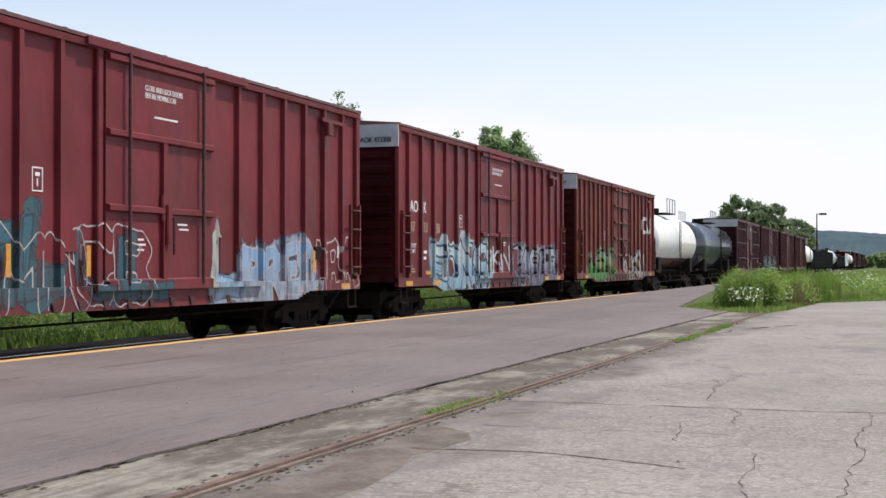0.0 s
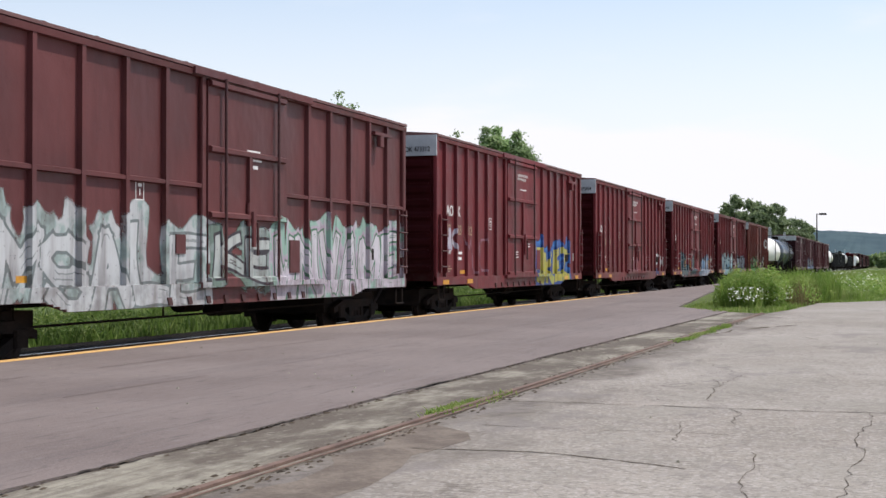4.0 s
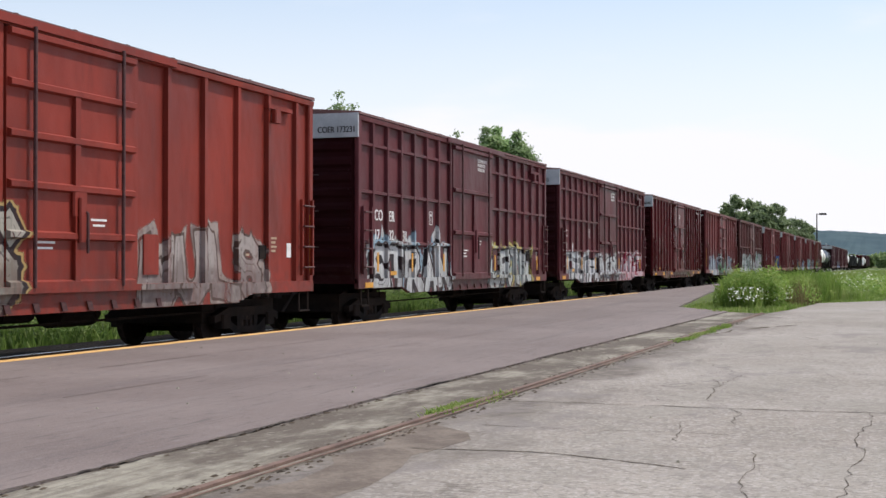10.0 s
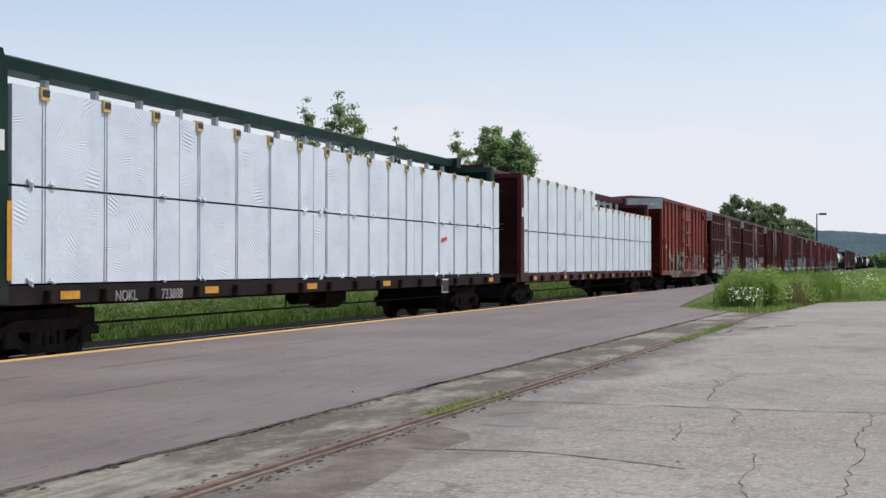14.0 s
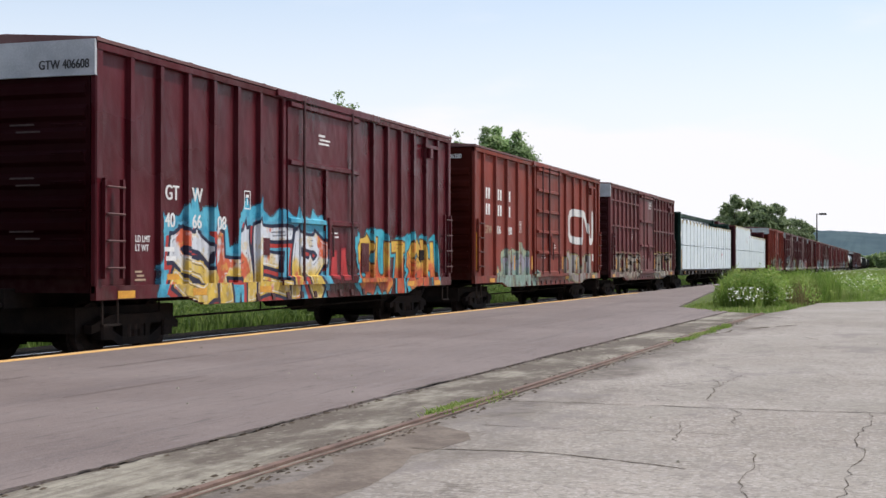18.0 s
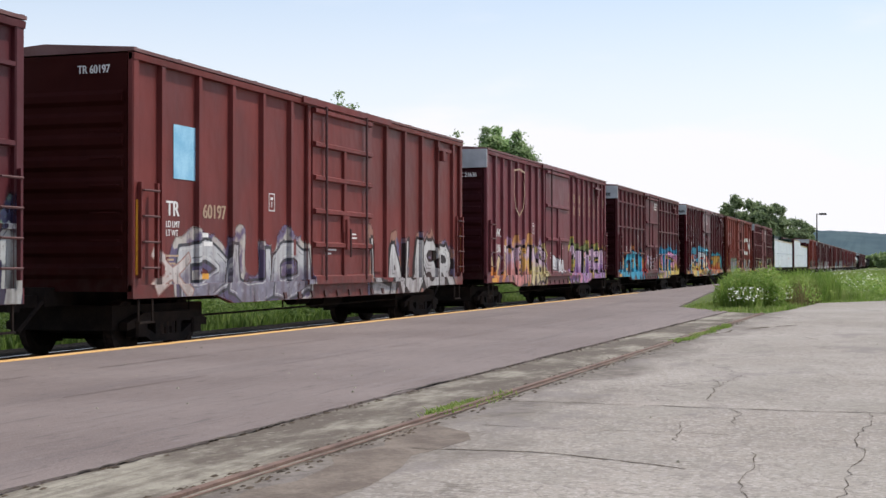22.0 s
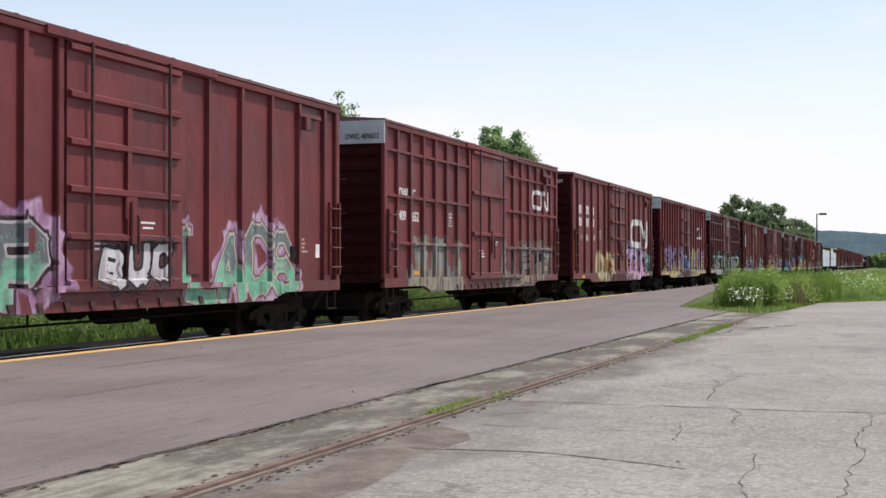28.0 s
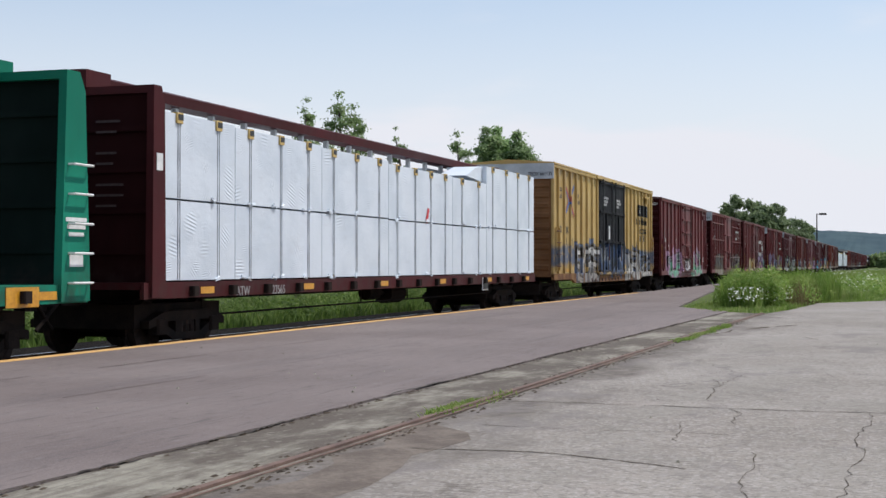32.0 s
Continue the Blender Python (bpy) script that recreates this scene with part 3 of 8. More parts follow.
M["asphalt"], M["lot"], M["soil"], M["ballast"] = asphalt_material(), lot_material(), soil_material(), ballast_material()
def strip_material():
    n = Nodes("worn_concrete_strip")
    co = n.coords()
    where = n.noise(n.stretch(co, 0.45, 1.0, 1.0), 1.1, 6.0, 0.7)
    scuff, grit = n.noise(co, 7.0, 6.0, 0.75), n.noise(co, 30.0, 4.0, 0.7)
    col = n.mix(n.step(where, 0.45, 0.63), (0.100, 0.084, 0.070), (0.255, 0.240, 0.198))
    col = n.mix(n.step(scuff, 0.52, 0.66, 0.0, 0.6), col, (0.111, 0.098, 0.080))
    col = n.mix(n.step(scuff, 0.44, 0.34, 0.0, 0.5), col, (0.326, 0.311, 0.274))
    col = n.mix(n.step(grit, 0.56, 0.70, 0.0, 0.5), col, (0.089, 0.078, 0.065))
    boards = n.noise(n.stretch(co, 0.35, 9.0, 1.0), 1.6, 4.0, 0.6)
    col = n.mix(n.step(boards, 0.52, 0.60, 0.0, 0.45), col, (0.105, 0.090, 0.074))
    n.bump(n.math("ADD", boards, n.math("ADD", scuff, grit)), 0.5, 0.015)
    return n.finish(col, 0.92, 0.0, 0.2)


M["strip"] = strip_material()
M["planks"] = plain("grey_crossing_concrete", (0.120, 0.112, 0.088), (0.34, 0.325, 0.262), 2.6, 0.9, 0.0, 0.8, 0.25, 9.0)
M["soil_rust"] = plain("rust_stained_soil", (0.055, 0.038, 0.030), (0.14, 0.098, 0.078), 4.0, 0.95, 0.0, 0.5)
M["tie"] = plain("creosoted_tie", (0.03, 0.024, 0.02), (0.07, 0.055, 0.045), 5.0, 0.9)
M["tar"] = plain("tar_filled_joint", (0.035, 0.030, 0.026), (0.10, 0.088, 0.075), 6.0, 0.9, spec=0.1)


# ---- ground, platform, lot, track ----
def slab(name, outline, top, bottom, material, label, ragged=0.0, seed=1):
    """A flat slab with an outline in plan; ragged: how far its edge wanders."""
    rnd = random.Random(seed)
    pts = []
    for i, (x, y) in enumerate(outline):
        x2, y2 = outline[(i + 1) % len(outline)]
        d = math.hypot(x2 - x, y2 - y)
        k = max(1, int(min(d, 70) / 0.45)) if ragged else 1
        for j in range(k):
            px, py = x + (x2 - x) * j / k, y + (y2 - y) * j / k
            pts.append((px + rnd.uniform(-ragged, ragged), py + rnd.uniform(-ragged, ragged)) if j else (px, py))
    v, f = prism_data(pts, bottom, top, axis=2)
    ob = obj(name, mesh_of(name, v, f), material, label=label, kind="structure")
    bm = bmesh.new()
    bm.from_mesh(ob.data)
    bmesh.ops.recalc_face_normals(bm, faces=bm.faces)
    bmesh.ops.triangulate(bm, faces=[q for q in bm.faces if len(q.verts) > 4])
    bm.to_mesh(ob.data)
    bm.free()
    return ob


EDGE_Y = 10.50      # platform edge towards the track


def seam_y(x):
    """Where the platform's asphalt stops."""
    return 4.46 - 0.0125 * (x - 6.2)


def rail_y(x):
    """The line of the disused rail."""
    return 3.52 - 0.0125 * (x - 6.3)



ground_v = [(x, y, -0.62) for y in (-1500, -60, 60, 2500) for x in (-300, -40, 300, 4000)]
ground_f = [(j * 4 + i, j * 4 + i + 1, j * 4 + i + 5, j * 4 + i + 4) for j in range(3) for i in range(3)]
obj("ground", mesh_of("ground", ground_v, ground_f), M["soil"], label="flat grassy ground reaching the horizon", kind="structure")
obj("field", mesh_of("field", *box_data(30, 900, -300, 10.0, -0.6, -0.05)), M["soil"], label="overgrown grassy field beyond the paved lot", kind="structure")
slab("platform", [(-25, seam_y(-25)), (35.6, seam_y(35.6)), (38.8, 5.85), (60.8, 7.75), (95, 9.2), (95, EDGE_Y), (-25, EDGE_Y)], 0.0, -0.6, M["asphalt"],
     "long low station platform of purplish grey asphalt", 0.03, 3)
slab("lot", [(-25, -45), (50, -45), (48.1, 0.4), (44.6, 2.35), (38.1, 2.7), (34.6, rail_y(34.6) - 0.085), (-25, rail_y(-25) - 0.085)], -0.02, -0.6, M["lot"],
     "cracked pale grey paved parking lot", 0.02, 5)
slab("gravel_strip", [(-25, rail_y(-25) - 0.085), (34.2, rail_y(34.2) - 0.085), (35.4, seam_y(35.4) - 0.03), (-25, seam_y(-25) - 0.03)], -0.012, -0.6, M["strip"],
     "worn pale concrete strip between platform and old rail", 0.0, 6)
slab("edge_line", [(-25, EDGE_Y - 0.24), (57.5, EDGE_Y - 0.24), (57.5, EDGE_Y - 0.02), (-25, EDGE_Y - 0.02)], 0.004, 0.001, M["orange"],
     "faded orange safety line along the platform edge", 0.012, 8)


def seam():
    """The broken edge of the asphalt: a dark ragged joint with crumbs fallen from it."""
    rnd = random.Random(4)
    v, f = [], []
    x, w, drift = -5.0, 0.012, 0.0
    while x < 35:
        drift = 0.8 * drift + rnd.uniform(-0.02, 0.02)
        y = seam_y(x) - 0.015 + drift
        w = max(0.002, min(0.022, w + rnd.uniform(-0.009, 0.009)))
        v += [(x, y - w, 0.003), (x, y + w * 0.5, 0.003)]
        x += rnd.uniform(0.03, 0.10)
    f = [(2 * i, 2 * i + 2, 2 * i + 3, 2 * i + 1) for i in range(len(v) // 2 - 1)]
    obj("platform_seam", mesh_of("platform_seam", v, f), M["tar"], label="dark broken joint along the platform's asphalt", kind="structure")


def crumb_line(place, spread, count, size, z, seed, label):
    """Crumbs of soil and broken asphalt strewn along a joint."""
    rnd = random.Random(seed)
    v, f = [], []
    x = 4.0
    for k in range(count):
        x = rnd.uniform(4.5, 30.0) if k % 3 else x + rnd.uniform(-0.1, 0.1)
        y = place(x) + rnd.gauss(0, spread)
        r, q, i = size * rnd.uniform(0.3, 1.2), rnd.uniform(0.35, 0.8), len(v)
        for j in range(5):
            a = j * 1.2566 + rnd.uniform(-0.4, 0.4)
            v.append((x + 1.7 * r * math.cos(a), y + q * r * math.sin(a), z))
        v.append((x, y, z + 0.35 * r))
        f += [(i + j, i + (j + 1) % 5, i + 5) for j in range(5)]
    ob = obj("soil_crumbs", mesh_of("soil_crumbs", v, f), M["crumb"], label=label, kind="stuff")
    ob["category"] = "crumbs"


M["crumb"] = plain("dark_soil_crumbs", (0.035, 0.028, 0.022), (0.10, 0.080, 0.062), 9.0, 0.95, spec=0.05)
crumb_line(lambda x: seam_y(x) - 0.05, 0.035, 420, 0.028, -0.010, 61, "dark crumbs fallen from the asphalt's edge")
crumb_line(lambda x: rail_y(x) - 0.13, 0.045, 520, 0.026, -0.019, 62, "dark soil crumbs beside the old rail")
crumb_line(lambda x: rail_y(x) + 0.075, 0.03, 380, 0.024, -0.011, 63, "dark soil crumbs along the old rail")
seam()

RAIL_PROFILE = [(-0.036, 0), (-0.036, -0.04), (-0.009, -0.05), (-0.009, -0.14), (-0.07, -0.155), (-0.07, -0.17),
                (0.07, -0.17), (0.07, -0.155), (0.009, -0.14), (0.009, -0.05), (0.036, -0.04), (0.036, 0)]
track = new("track")
tagged(track, label="railway track of two steel rails on dark ties", category="railway track", kind="structure")
for y in (TRACK_Y - 0.755, TRACK_Y + 0.755):
    rail = part("rail", prism_data([(y + a, RAIL_TOP + b) for a, b in RAIL_PROFILE], -60, 1400), M["rail"], track)
    part("rail_head", box_data(-60, 1400, y - 0.028, y + 0.028, RAIL_TOP - 0.01, RAIL_TOP + 0.003), M["rail_head"], rail, "bright polished running surface")
tie_mesh = mesh_of("tie", *box_data(-0.11, 0.11, -1.3, 1.3, RAIL_TOP - 0.35, RAIL_TOP - 0.17, 0.02))
for i in range(150):
    obj("tie", tie_mesh, M["tie"], track, loc=(8 + i * 0.55, TRACK_Y, 0))
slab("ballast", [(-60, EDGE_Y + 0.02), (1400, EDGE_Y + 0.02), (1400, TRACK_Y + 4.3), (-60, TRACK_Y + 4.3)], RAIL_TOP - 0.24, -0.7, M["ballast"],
     "stone ballast bed under the rails, its colour darkened as train shade")

old = new("old_rail")
tagged(old, label="rusty disused rail sunk in the cracked paving", category="rail")
SLANT = (6.3, 3.52, 0.0), (0, 0, -0.716)
part("rail_head", prism_data([(0.75 * a, 0.006 + b) for a, b in RAIL_PROFILE], -16, 28.3), M["rail_old"], old, "", *SLANT)
part("flangeway", box_data(-16, 28.3, -0.066, -0.028, -0.1, -0.016), M["soil_rust"], old, "rusty soil-filled groove beside the rail", *SLANT)
part("guard_edge", box_data(-16, 28.3, -0.084, -0.066, -0.1, -0.006), M["rail_old"], old, "rusty guard edge along the groove", *SLANT)


M["crack"] = plain("soil_filled_crack", (0.060, 0.050, 0.041), (0.135, 0.117, 0.095), 8.0, 0.95, spec=0.05)


def crack(points, width, seed, name="paving_crack"):
    """A dark wandering crack laid on the lot between the given plan points."""
    rnd = random.Random(seed)
    pts = []
    for (x1, y1), (x2, y2) in zip(points, points[1:]):
        k = max(2, int(math.hypot(x2 - x1, y2 - y1) / 0.12))
        pts += [(x1 + (x2 - x1) * i / k + rnd.uniform(-0.025, 0.025), y1 + (y2 - y1) * i / k + rnd.uniform(-0.025, 0.025)) for i in range(k)]
    v, f = [], []
    for i in range(len(pts) - 1):
        (x1, y1), (x2, y2) = pts[i], pts[i + 1]
        d = math.hypot(x2 - x1, y2 - y1) or 1
        w = width * rnd.uniform(0.1, 0.75)
        nx, ny = -(y2 - y1) / d * w, (x2 - x1) / d * w
        v += [(x1 + nx, y1 + ny, -0.0165), (x1 - nx, y1 - ny, -0.0165)]
    f = [(2 * i, 2 * i + 1, 2 * i + 3, 2 * i + 2) for i in range(len(v) // 2 - 1)]
    obj(name, mesh_of(name, v, f), M["crack"], label="dark crack across the weathered paving", kind="structure")


def on_lot(a, depth):
    """Plan point at a sideways share a of the distance along the view."""
    c, s = math.cos(radians(YAW)), math.sin(radians(YAW))
    return depth * c + a * depth * s, depth * s - a * depth * c


# the lot's long joints and cracks, in plan
crack([(11.70, 3.25), (11.76, 2.76), (11.72, 1.66), (11.66, 0.84), (11.76, -0.6)], 0.024, 1)
crack([(8.50, 3.0), (8.60, 2.26), (8.44, 1.76), (8.29, 1.42), (8.05, 1.0)], 0.018, 2)
crack([(11.7, 0.22), (10.9, 0.20), (10.15, 0.29), (9.1, 0.21), (8.23, 0.27), (7.4, 0.28), (6.0, 0.33)], 0.0075, 3)
crack([(11.66, 1.36), (11.3, 1.18), (11.0, 1.24), (10.5, 1.16), (10.23, 1.2)], 0.008, 4)
crack([(10.68, 1.57), (9.9, 1.50), (9.16, 1.42)], 0.007, 5)
crack([(9.0, 0.88), (8.4, 0.80), (7.85, 0.85), (7.24, 0.75), (6.5, 0.72)], 0.006, 6)
crack([(15.22, 1.63), (13.6, 1.70), (12.04, 1.58)], 0.009, 7)
crack([(15.9, 2.7), (15.4, 2.5), (15.0, 2.25)], 0.007, 8)
crack([(9.95, 3.0), (9.85, 2.2), (9.95, 1.5), (9.80, 0.7)], 0.012, 9)
for k in range(6):
    crack([(6.75 + 0.09 * k, 2.45 - 0.03 * k), (6.80 + 0.09 * k, 2.1), (6.74 + 0.09 * k, 1.75 + 0.05 * k)], 0.006, 60 + k)

slab("asphalt_patch", [on_lot(-0.012, 10.5), on_lot(0.018, 9.9), on_lot(0.020, 9.5), on_lot(-0.03, 8.2), on_lot(-0.09, 7.0), on_lot(-0.13, 6.3), on_lot(-0.22, 6.0)], -0.0185, -0.0195,
     plain("brown_patch_asphalt", (0.100, 0.080, 0.066), (0.175, 0.148, 0.124), 3.0, 0.9, 0.0, 0.6, 0.2, 30.0), "worn brown asphalt patch beside the old rail", 0.13, 14)
# added wall, out of view: keeps low sky light off the cars' rear ends
M["blocking_wall"] = plain("brown_blocking_wall", (0.10, 0.065, 0.05), (0.17, 0.12, 0.09), 2.0, 0.9)
obj("station_wall", mesh_of("station_wall", *box_data(-17, -15, -40, 9.6, -0.6, 8.0)), M["blocking_wall"], label="unseen plain brown wall added behind the platform to block sky light", kind="structure")

# worn hollows far out on the lot
crack([(26.14, 2.69), (26.69, 2.49), (27.49, 2.34)], 0.13, 70)
crack([(27.27, 2.25), (27.85, 2.05), (28.46, 1.82)], 0.09, 71)
crack([(23.59, 1.50), (22.79, 1.20), (22.72, 0.89)], 0.05, 72)
crack([(23.12, 0.71), (23.03, 0.47), (23.11, 0.21)], 0.035, 73)
crack([(24.06, 3.03), (24.95, 2.87), (26.08, 2.89)], 0.06, 74)

rnd_c = random.Random(17)
for k in range(16):
    a0, d0_ = rnd_c.uniform(0.02, 0.31), rnd_c.uniform(7.5, 20)
    da, dd = rnd_c.uniform(-0.06, 0.06), rnd_c.uniform(-1.2, 1.2)
    crack([on_lot(a0, d0_), on_lot(a0 + da * 0.5, d0_ + dd * 0.3), on_lot(a0 + da, d0_ + dd)], rnd_c.uniform(0.004, 0.009), 40 + k)


M["joint"] = plain("worn_lane_joint", (0.100, 0.081, 0.076), (0.140, 0.114, 0.107), 3.0, 0.9, 0.0, 0.3, 0.2, 30.0)


def paving_joint(y, width, seed):
    """A faint broken lane joint in the platform's asphalt."""
    rnd = random.Random(seed)
    v, f, x = [], [], 4.0
    while x < 60:
        n = rnd.randrange(4, 16)
        k = len(v)
        for i in range(n):
            w = width * rnd.uniform(0.2, 1.0)
            yy = y - 0.02 * (x - 10) + rnd.uniform(-0.012, 0.012)
            v += [(x, yy - w, 0.003), (x, yy + w, 0.003)]
            x += rnd.uniform(0.15, 0.4)
        f += [(k + 2 * i, k + 2 * i + 2, k + 2 * i + 3, k + 2 * i + 1) for i in range(n - 1)]
        x += rnd.uniform(0.1, 1.5)
    obj("asphalt_joint", mesh_of("asphalt_joint", v, f), M["joint"], label="faint broken lane joint in the asphalt", kind="structure")


paving_joint(8.75, 0.022, 1)
paving_joint(7.05, 0.016, 2)


def chips():
    rnd = random.Random(23)
    v, f = [], []
    for k in range(170):
        x, y = rnd.uniform(8, 40), rnd.choice((rnd.uniform(4.4, 10.2), rnd.uniform(-6, 3.3)))
        z = 0.001 if y > 4 else -0.019
        r, i = rnd.uniform(0.006, 0.022), len(v)
        v += [(x - r, y - r * 0.7, z), (x + r, y - r * 0.5, z), (x + r * 0.6, y + r, z), (x - r * 0.8, y + r * 0.6, z), (x, y, z + r * 0.8)]
        f += [(i, i + 1, i + 4), (i + 1, i + 2, i + 4), (i + 2, i + 3, i + 4), (i + 3, i, i + 4)]
    ob = obj("gravel_chips", mesh_of("gravel_chips", v, f), M["planks"], label="pale gravel chips scattered over the asphalt", kind="stuff")
    ob["category"] = "gravel"


chips()
# low kerb; the dark tie colour also stands for its shadow line
slab("lot_kerb", [(48.2, 0.3), (50.0, -40), (50.35, -40), (48.6, 0.4)], 0.05, -0.6, M["tie"], "low kerb along the lot's far side, its shadow in the dark colour", 0.02, 12)

# ---- railway cars: origin on the rail top at the middle of the car, +x is the way it goes, the platform side is -y ----
HALF = 1.52
UNITS = []      # (thing, place of its middle along the track at the start)
SHAPES = {}     # relief of each boxcar's side
PANELS = {}     # first rear panel's start, pitch and count, car by car


def text_data(body, size, depth=0.0):
    cu = bpy.data.curves.new("lettering", "FONT")
    cu.body, cu.size, cu.align_x, cu.align_y = body, size, "LEFT", "BOTTOM_BASELINE"
    cu.space_line = 0.95
    ob = bpy.data.objects.new("lettering", cu)
    me = bpy.data.meshes.new_from_object(ob)
    # three copies side by side give the heavy stencil stroke
    one = ([tuple(p.co) for p in me.vertices], [tuple(q.vertices) for q in me.polygons])
    v, f = join_data(*[([(a + dx * size, b + dz * size, c + 0.0008 * i) for a, b, c in one[0]], one[1]) for i, (dx, dz) in enumerate(((0.0, 0.0), (0.035, 0.012), (0.07, 0.0)))])
    bpy.data.objects.remove(ob)
    bpy.data.curves.remove(cu)
    bpy.data.meshes.remove(me)
    return v, f


def lettering(parent, body, x, z, size, y, material=None, stretch=0.8, face="side", name="lettering"):
    key = ("lettering", body, size)
    me = cached(key, lambda: text_data(body, size))
    if face == "side":
        ob = obj(name, me, material or M["white"], parent, loc=(x, y, z), rot=(90, 0, 0))
        ob.scale = (stretch, 1, 1)
    else:       # on the rear end, read from behind the train
        ob = obj(name, me, material or M["white"], parent, loc=(y, -x, z), rot=(90, 0, -90))
        ob.scale = (stretch, 1, 1)
    return ob


def bar(parent, x, z, w, h, y, material=None, name="stencil_bar"):
    me = cached(("stencil_bar", round(w, 2), round(h, 2)), lambda: box_data(0, w, -0.002, 0.002, 0, h))
    return obj(name, me, material or M["white"], parent, loc=(x, y, z))


def bar_on_end(parent, y, z, w, h, x):
    me = cached(("end_bar", w, h), lambda: box_data(-0.002, 0.002, -w, 0, 0, h))
    return obj("stencil_bar", me, M["faint"], parent, loc=(x, -y, z))


def bars(parent, x, z, w, rows, y, h=0.035, gap=0.075, material=None, seed=0):
    rnd = random.Random(seed)
    for i in range(rows):
        bar(parent, x + (0.05 if i % 2 else 0), z - i * gap, round(w * rnd.choice((0.6, 0.8, 1.0)), 1), h, y, material)


def wheelset_mesh():
    r = 0.42
    prof = [(-0.80, 0.05), (-0.80, r - 0.13), (-0.815, r - 0.11), (-0.815, r), (-0.70, r + 0.005), (-0.69, r + 0.028), (-0.675, r + 0.028), (-0.67, r - 0.1),
            (-0.70, r - 0.14), (-0.70, 0.09), (0.70, 0.09), (0.70, r - 0.14), (0.67, r - 0.1), (0.675, r + 0.028), (0.69, r + 0.028), (0.70, r + 0.005),
            (0.815, r), (0.815, r - 0.11), (0.80, r - 0.13), (0.80, 0.05)]
    return (*lathe_data(prof, 1, 20), False)


def side_frame(y):
    """Cast side frame of a three-piece truck, with its two windows."""
    top = [(-1.25, 0.52), (-0.75, 0.66), (0.75, 0.66), (1.25, 0.52), (1.25, 0.40), (0.70, 0.50), (-0.70, 0.50), (-1.25, 0.40)]
    low = [(-0.95, 0.42), (-0.50, 0.20), (0.50, 0.20), (0.95, 0.42), (0.75, 0.46), (0.40, 0.31), (-0.40, 0.31), (-0.75, 0.46)]
    pieces = [prism_data(p, y - 0.07, y + 0.07, axis=1) for p in (top, low)]
    pieces += [box_data(sx - 0.07, sx + 0.07, y - 0.06, y + 0.06, 0.3, 0.52) for sx in (-0.33, 0.33)]
    pieces += [box_data(sx - 0.15, sx + 0.15, y - 0.11, y + 0.11, 0.30, 0.54, 0.03) for sx in (-0.87, 0.87)]
    return join_data(*pieces)


def springs(y):
    return join_data(*[tube_data((sx, y, 0.30), (sx, y, 0.52), 0.065, 8) for sx in (-0.18, 0.0, 0.18)])


def add_truck(root, x):
    bolster = obj("truck", cached(("truck",), lambda: join_data(box_data(-0.2, 0.2, -1.05, 1.05, 0.42, 0.62, 0.04), tube_data((0, 0, 0.6), (0, 0, 0.80), 0.25, 12))),
                  M["under"], root, loc=(x, 0, 0))
    for y in (-1.0, 1.0):
        frame_ = obj("side_frame", cached(("side_frame", y), lambda: side_frame(y)), M["under"], bolster)
        obj("spring_set", cached(("spring_set", y), lambda: springs(y)), M["wheel"], bolster)
    # brake beams and shoes, plus a made-up solid block for the dark between wheels
    obj("brake_beam", cached(("brake_beam",), lambda: join_data(*[box_data(x - 0.06, x + 0.06, -0.85, 0.85, 0.22, 0.50, 0.02) for x in (-0.40, 0.40)],
        *[box_data(x - 0.07, x + 0.07, y - 0.1, y + 0.1, 0.18, 0.62, 0.02) for x in (-0.40, 0.40) for y in (-0.74, 0.74)], box_data(-1.4, 1.4, -0.9, 0.9, 0.40, 0.78))), M["under"], bolster)
    for sx in (-0.87, 0.87):
        obj("wheelset", cached(("wheelset",), wheelset_mesh), M["wheel"], bolster, loc=(sx, 0, 0.42))
    return bolster


def add_running_gear(root, length, sill=0.9, trucks=None):
    """Trucks, couplers, centre sill and brake gear of any car with a body of that length."""
    h = length / 2
    tx = trucks or h - 1.85
    add_truck(root, -tx), add_truck(root, tx)
    obj("centre_sill", cached(("centre_sill", length), lambda: join_data(box_data(-h - 0.25, h + 0.25, -0.2, 0.2, 0.78, 1.06),
        *[box_data(-h + 2.9 + i * (length - 5.8) / 5 - 0.06, -h + 2.9 + i * (length - 5.8) / 5 + 0.06, -1.3, 1.3, 0.86, 1.06) for i in range(6)])), M["under"], root)
    for s in (-1, 1):
        obj("coupler", cached(("coupler", s), lambda: join_data(box_data(min(0, s * 0.62), max(0, s * 0.62), -0.08, 0.08, -0.09, 0.09, 0.03),
            box_data(min(s * 0.58, s * 0.86), max(s * 0.58, s * 0.86), -0.15, 0.13, -0.14, 0.14, 0.05), tube_data((s * 0.3, -0.3, 0.0), (s * 0.8, -0.24, -0.42), 0.03, 6))),
            M["under"], root, loc=(s * (h + 0.15), 0, 0.86))
    obj("brake_cylinder", cached(("brake_cylinder",), lambda: join_data(tube_data((-0.4, -0.55, 0.75), (0.3, -0.55, 0.75), 0.16, 10), tube_data((0.3, -0.55, 0.75), (0.9, -0.5, 0.73), 0.05, 6), tube_data((0.9, -0.5, 0.72), (1.9, -0.5, 0.72), 0.24, 12))), M["under"], root)
    obj("brake_rod", cached(("brake_rod", length), lambda: join_data(tube_data((-h + 2.6, -0.9, 0.55), (h - 2.6, -0.9, 0.60), 0.02, 5),
        *[tube_data((sx, -0.9, 0.56), (sx, -0.9, 0.95), 0.018, 5) for sx in (-h + 2.8, -1.5, 1.5, h - 2.8)])), M["under"], root)


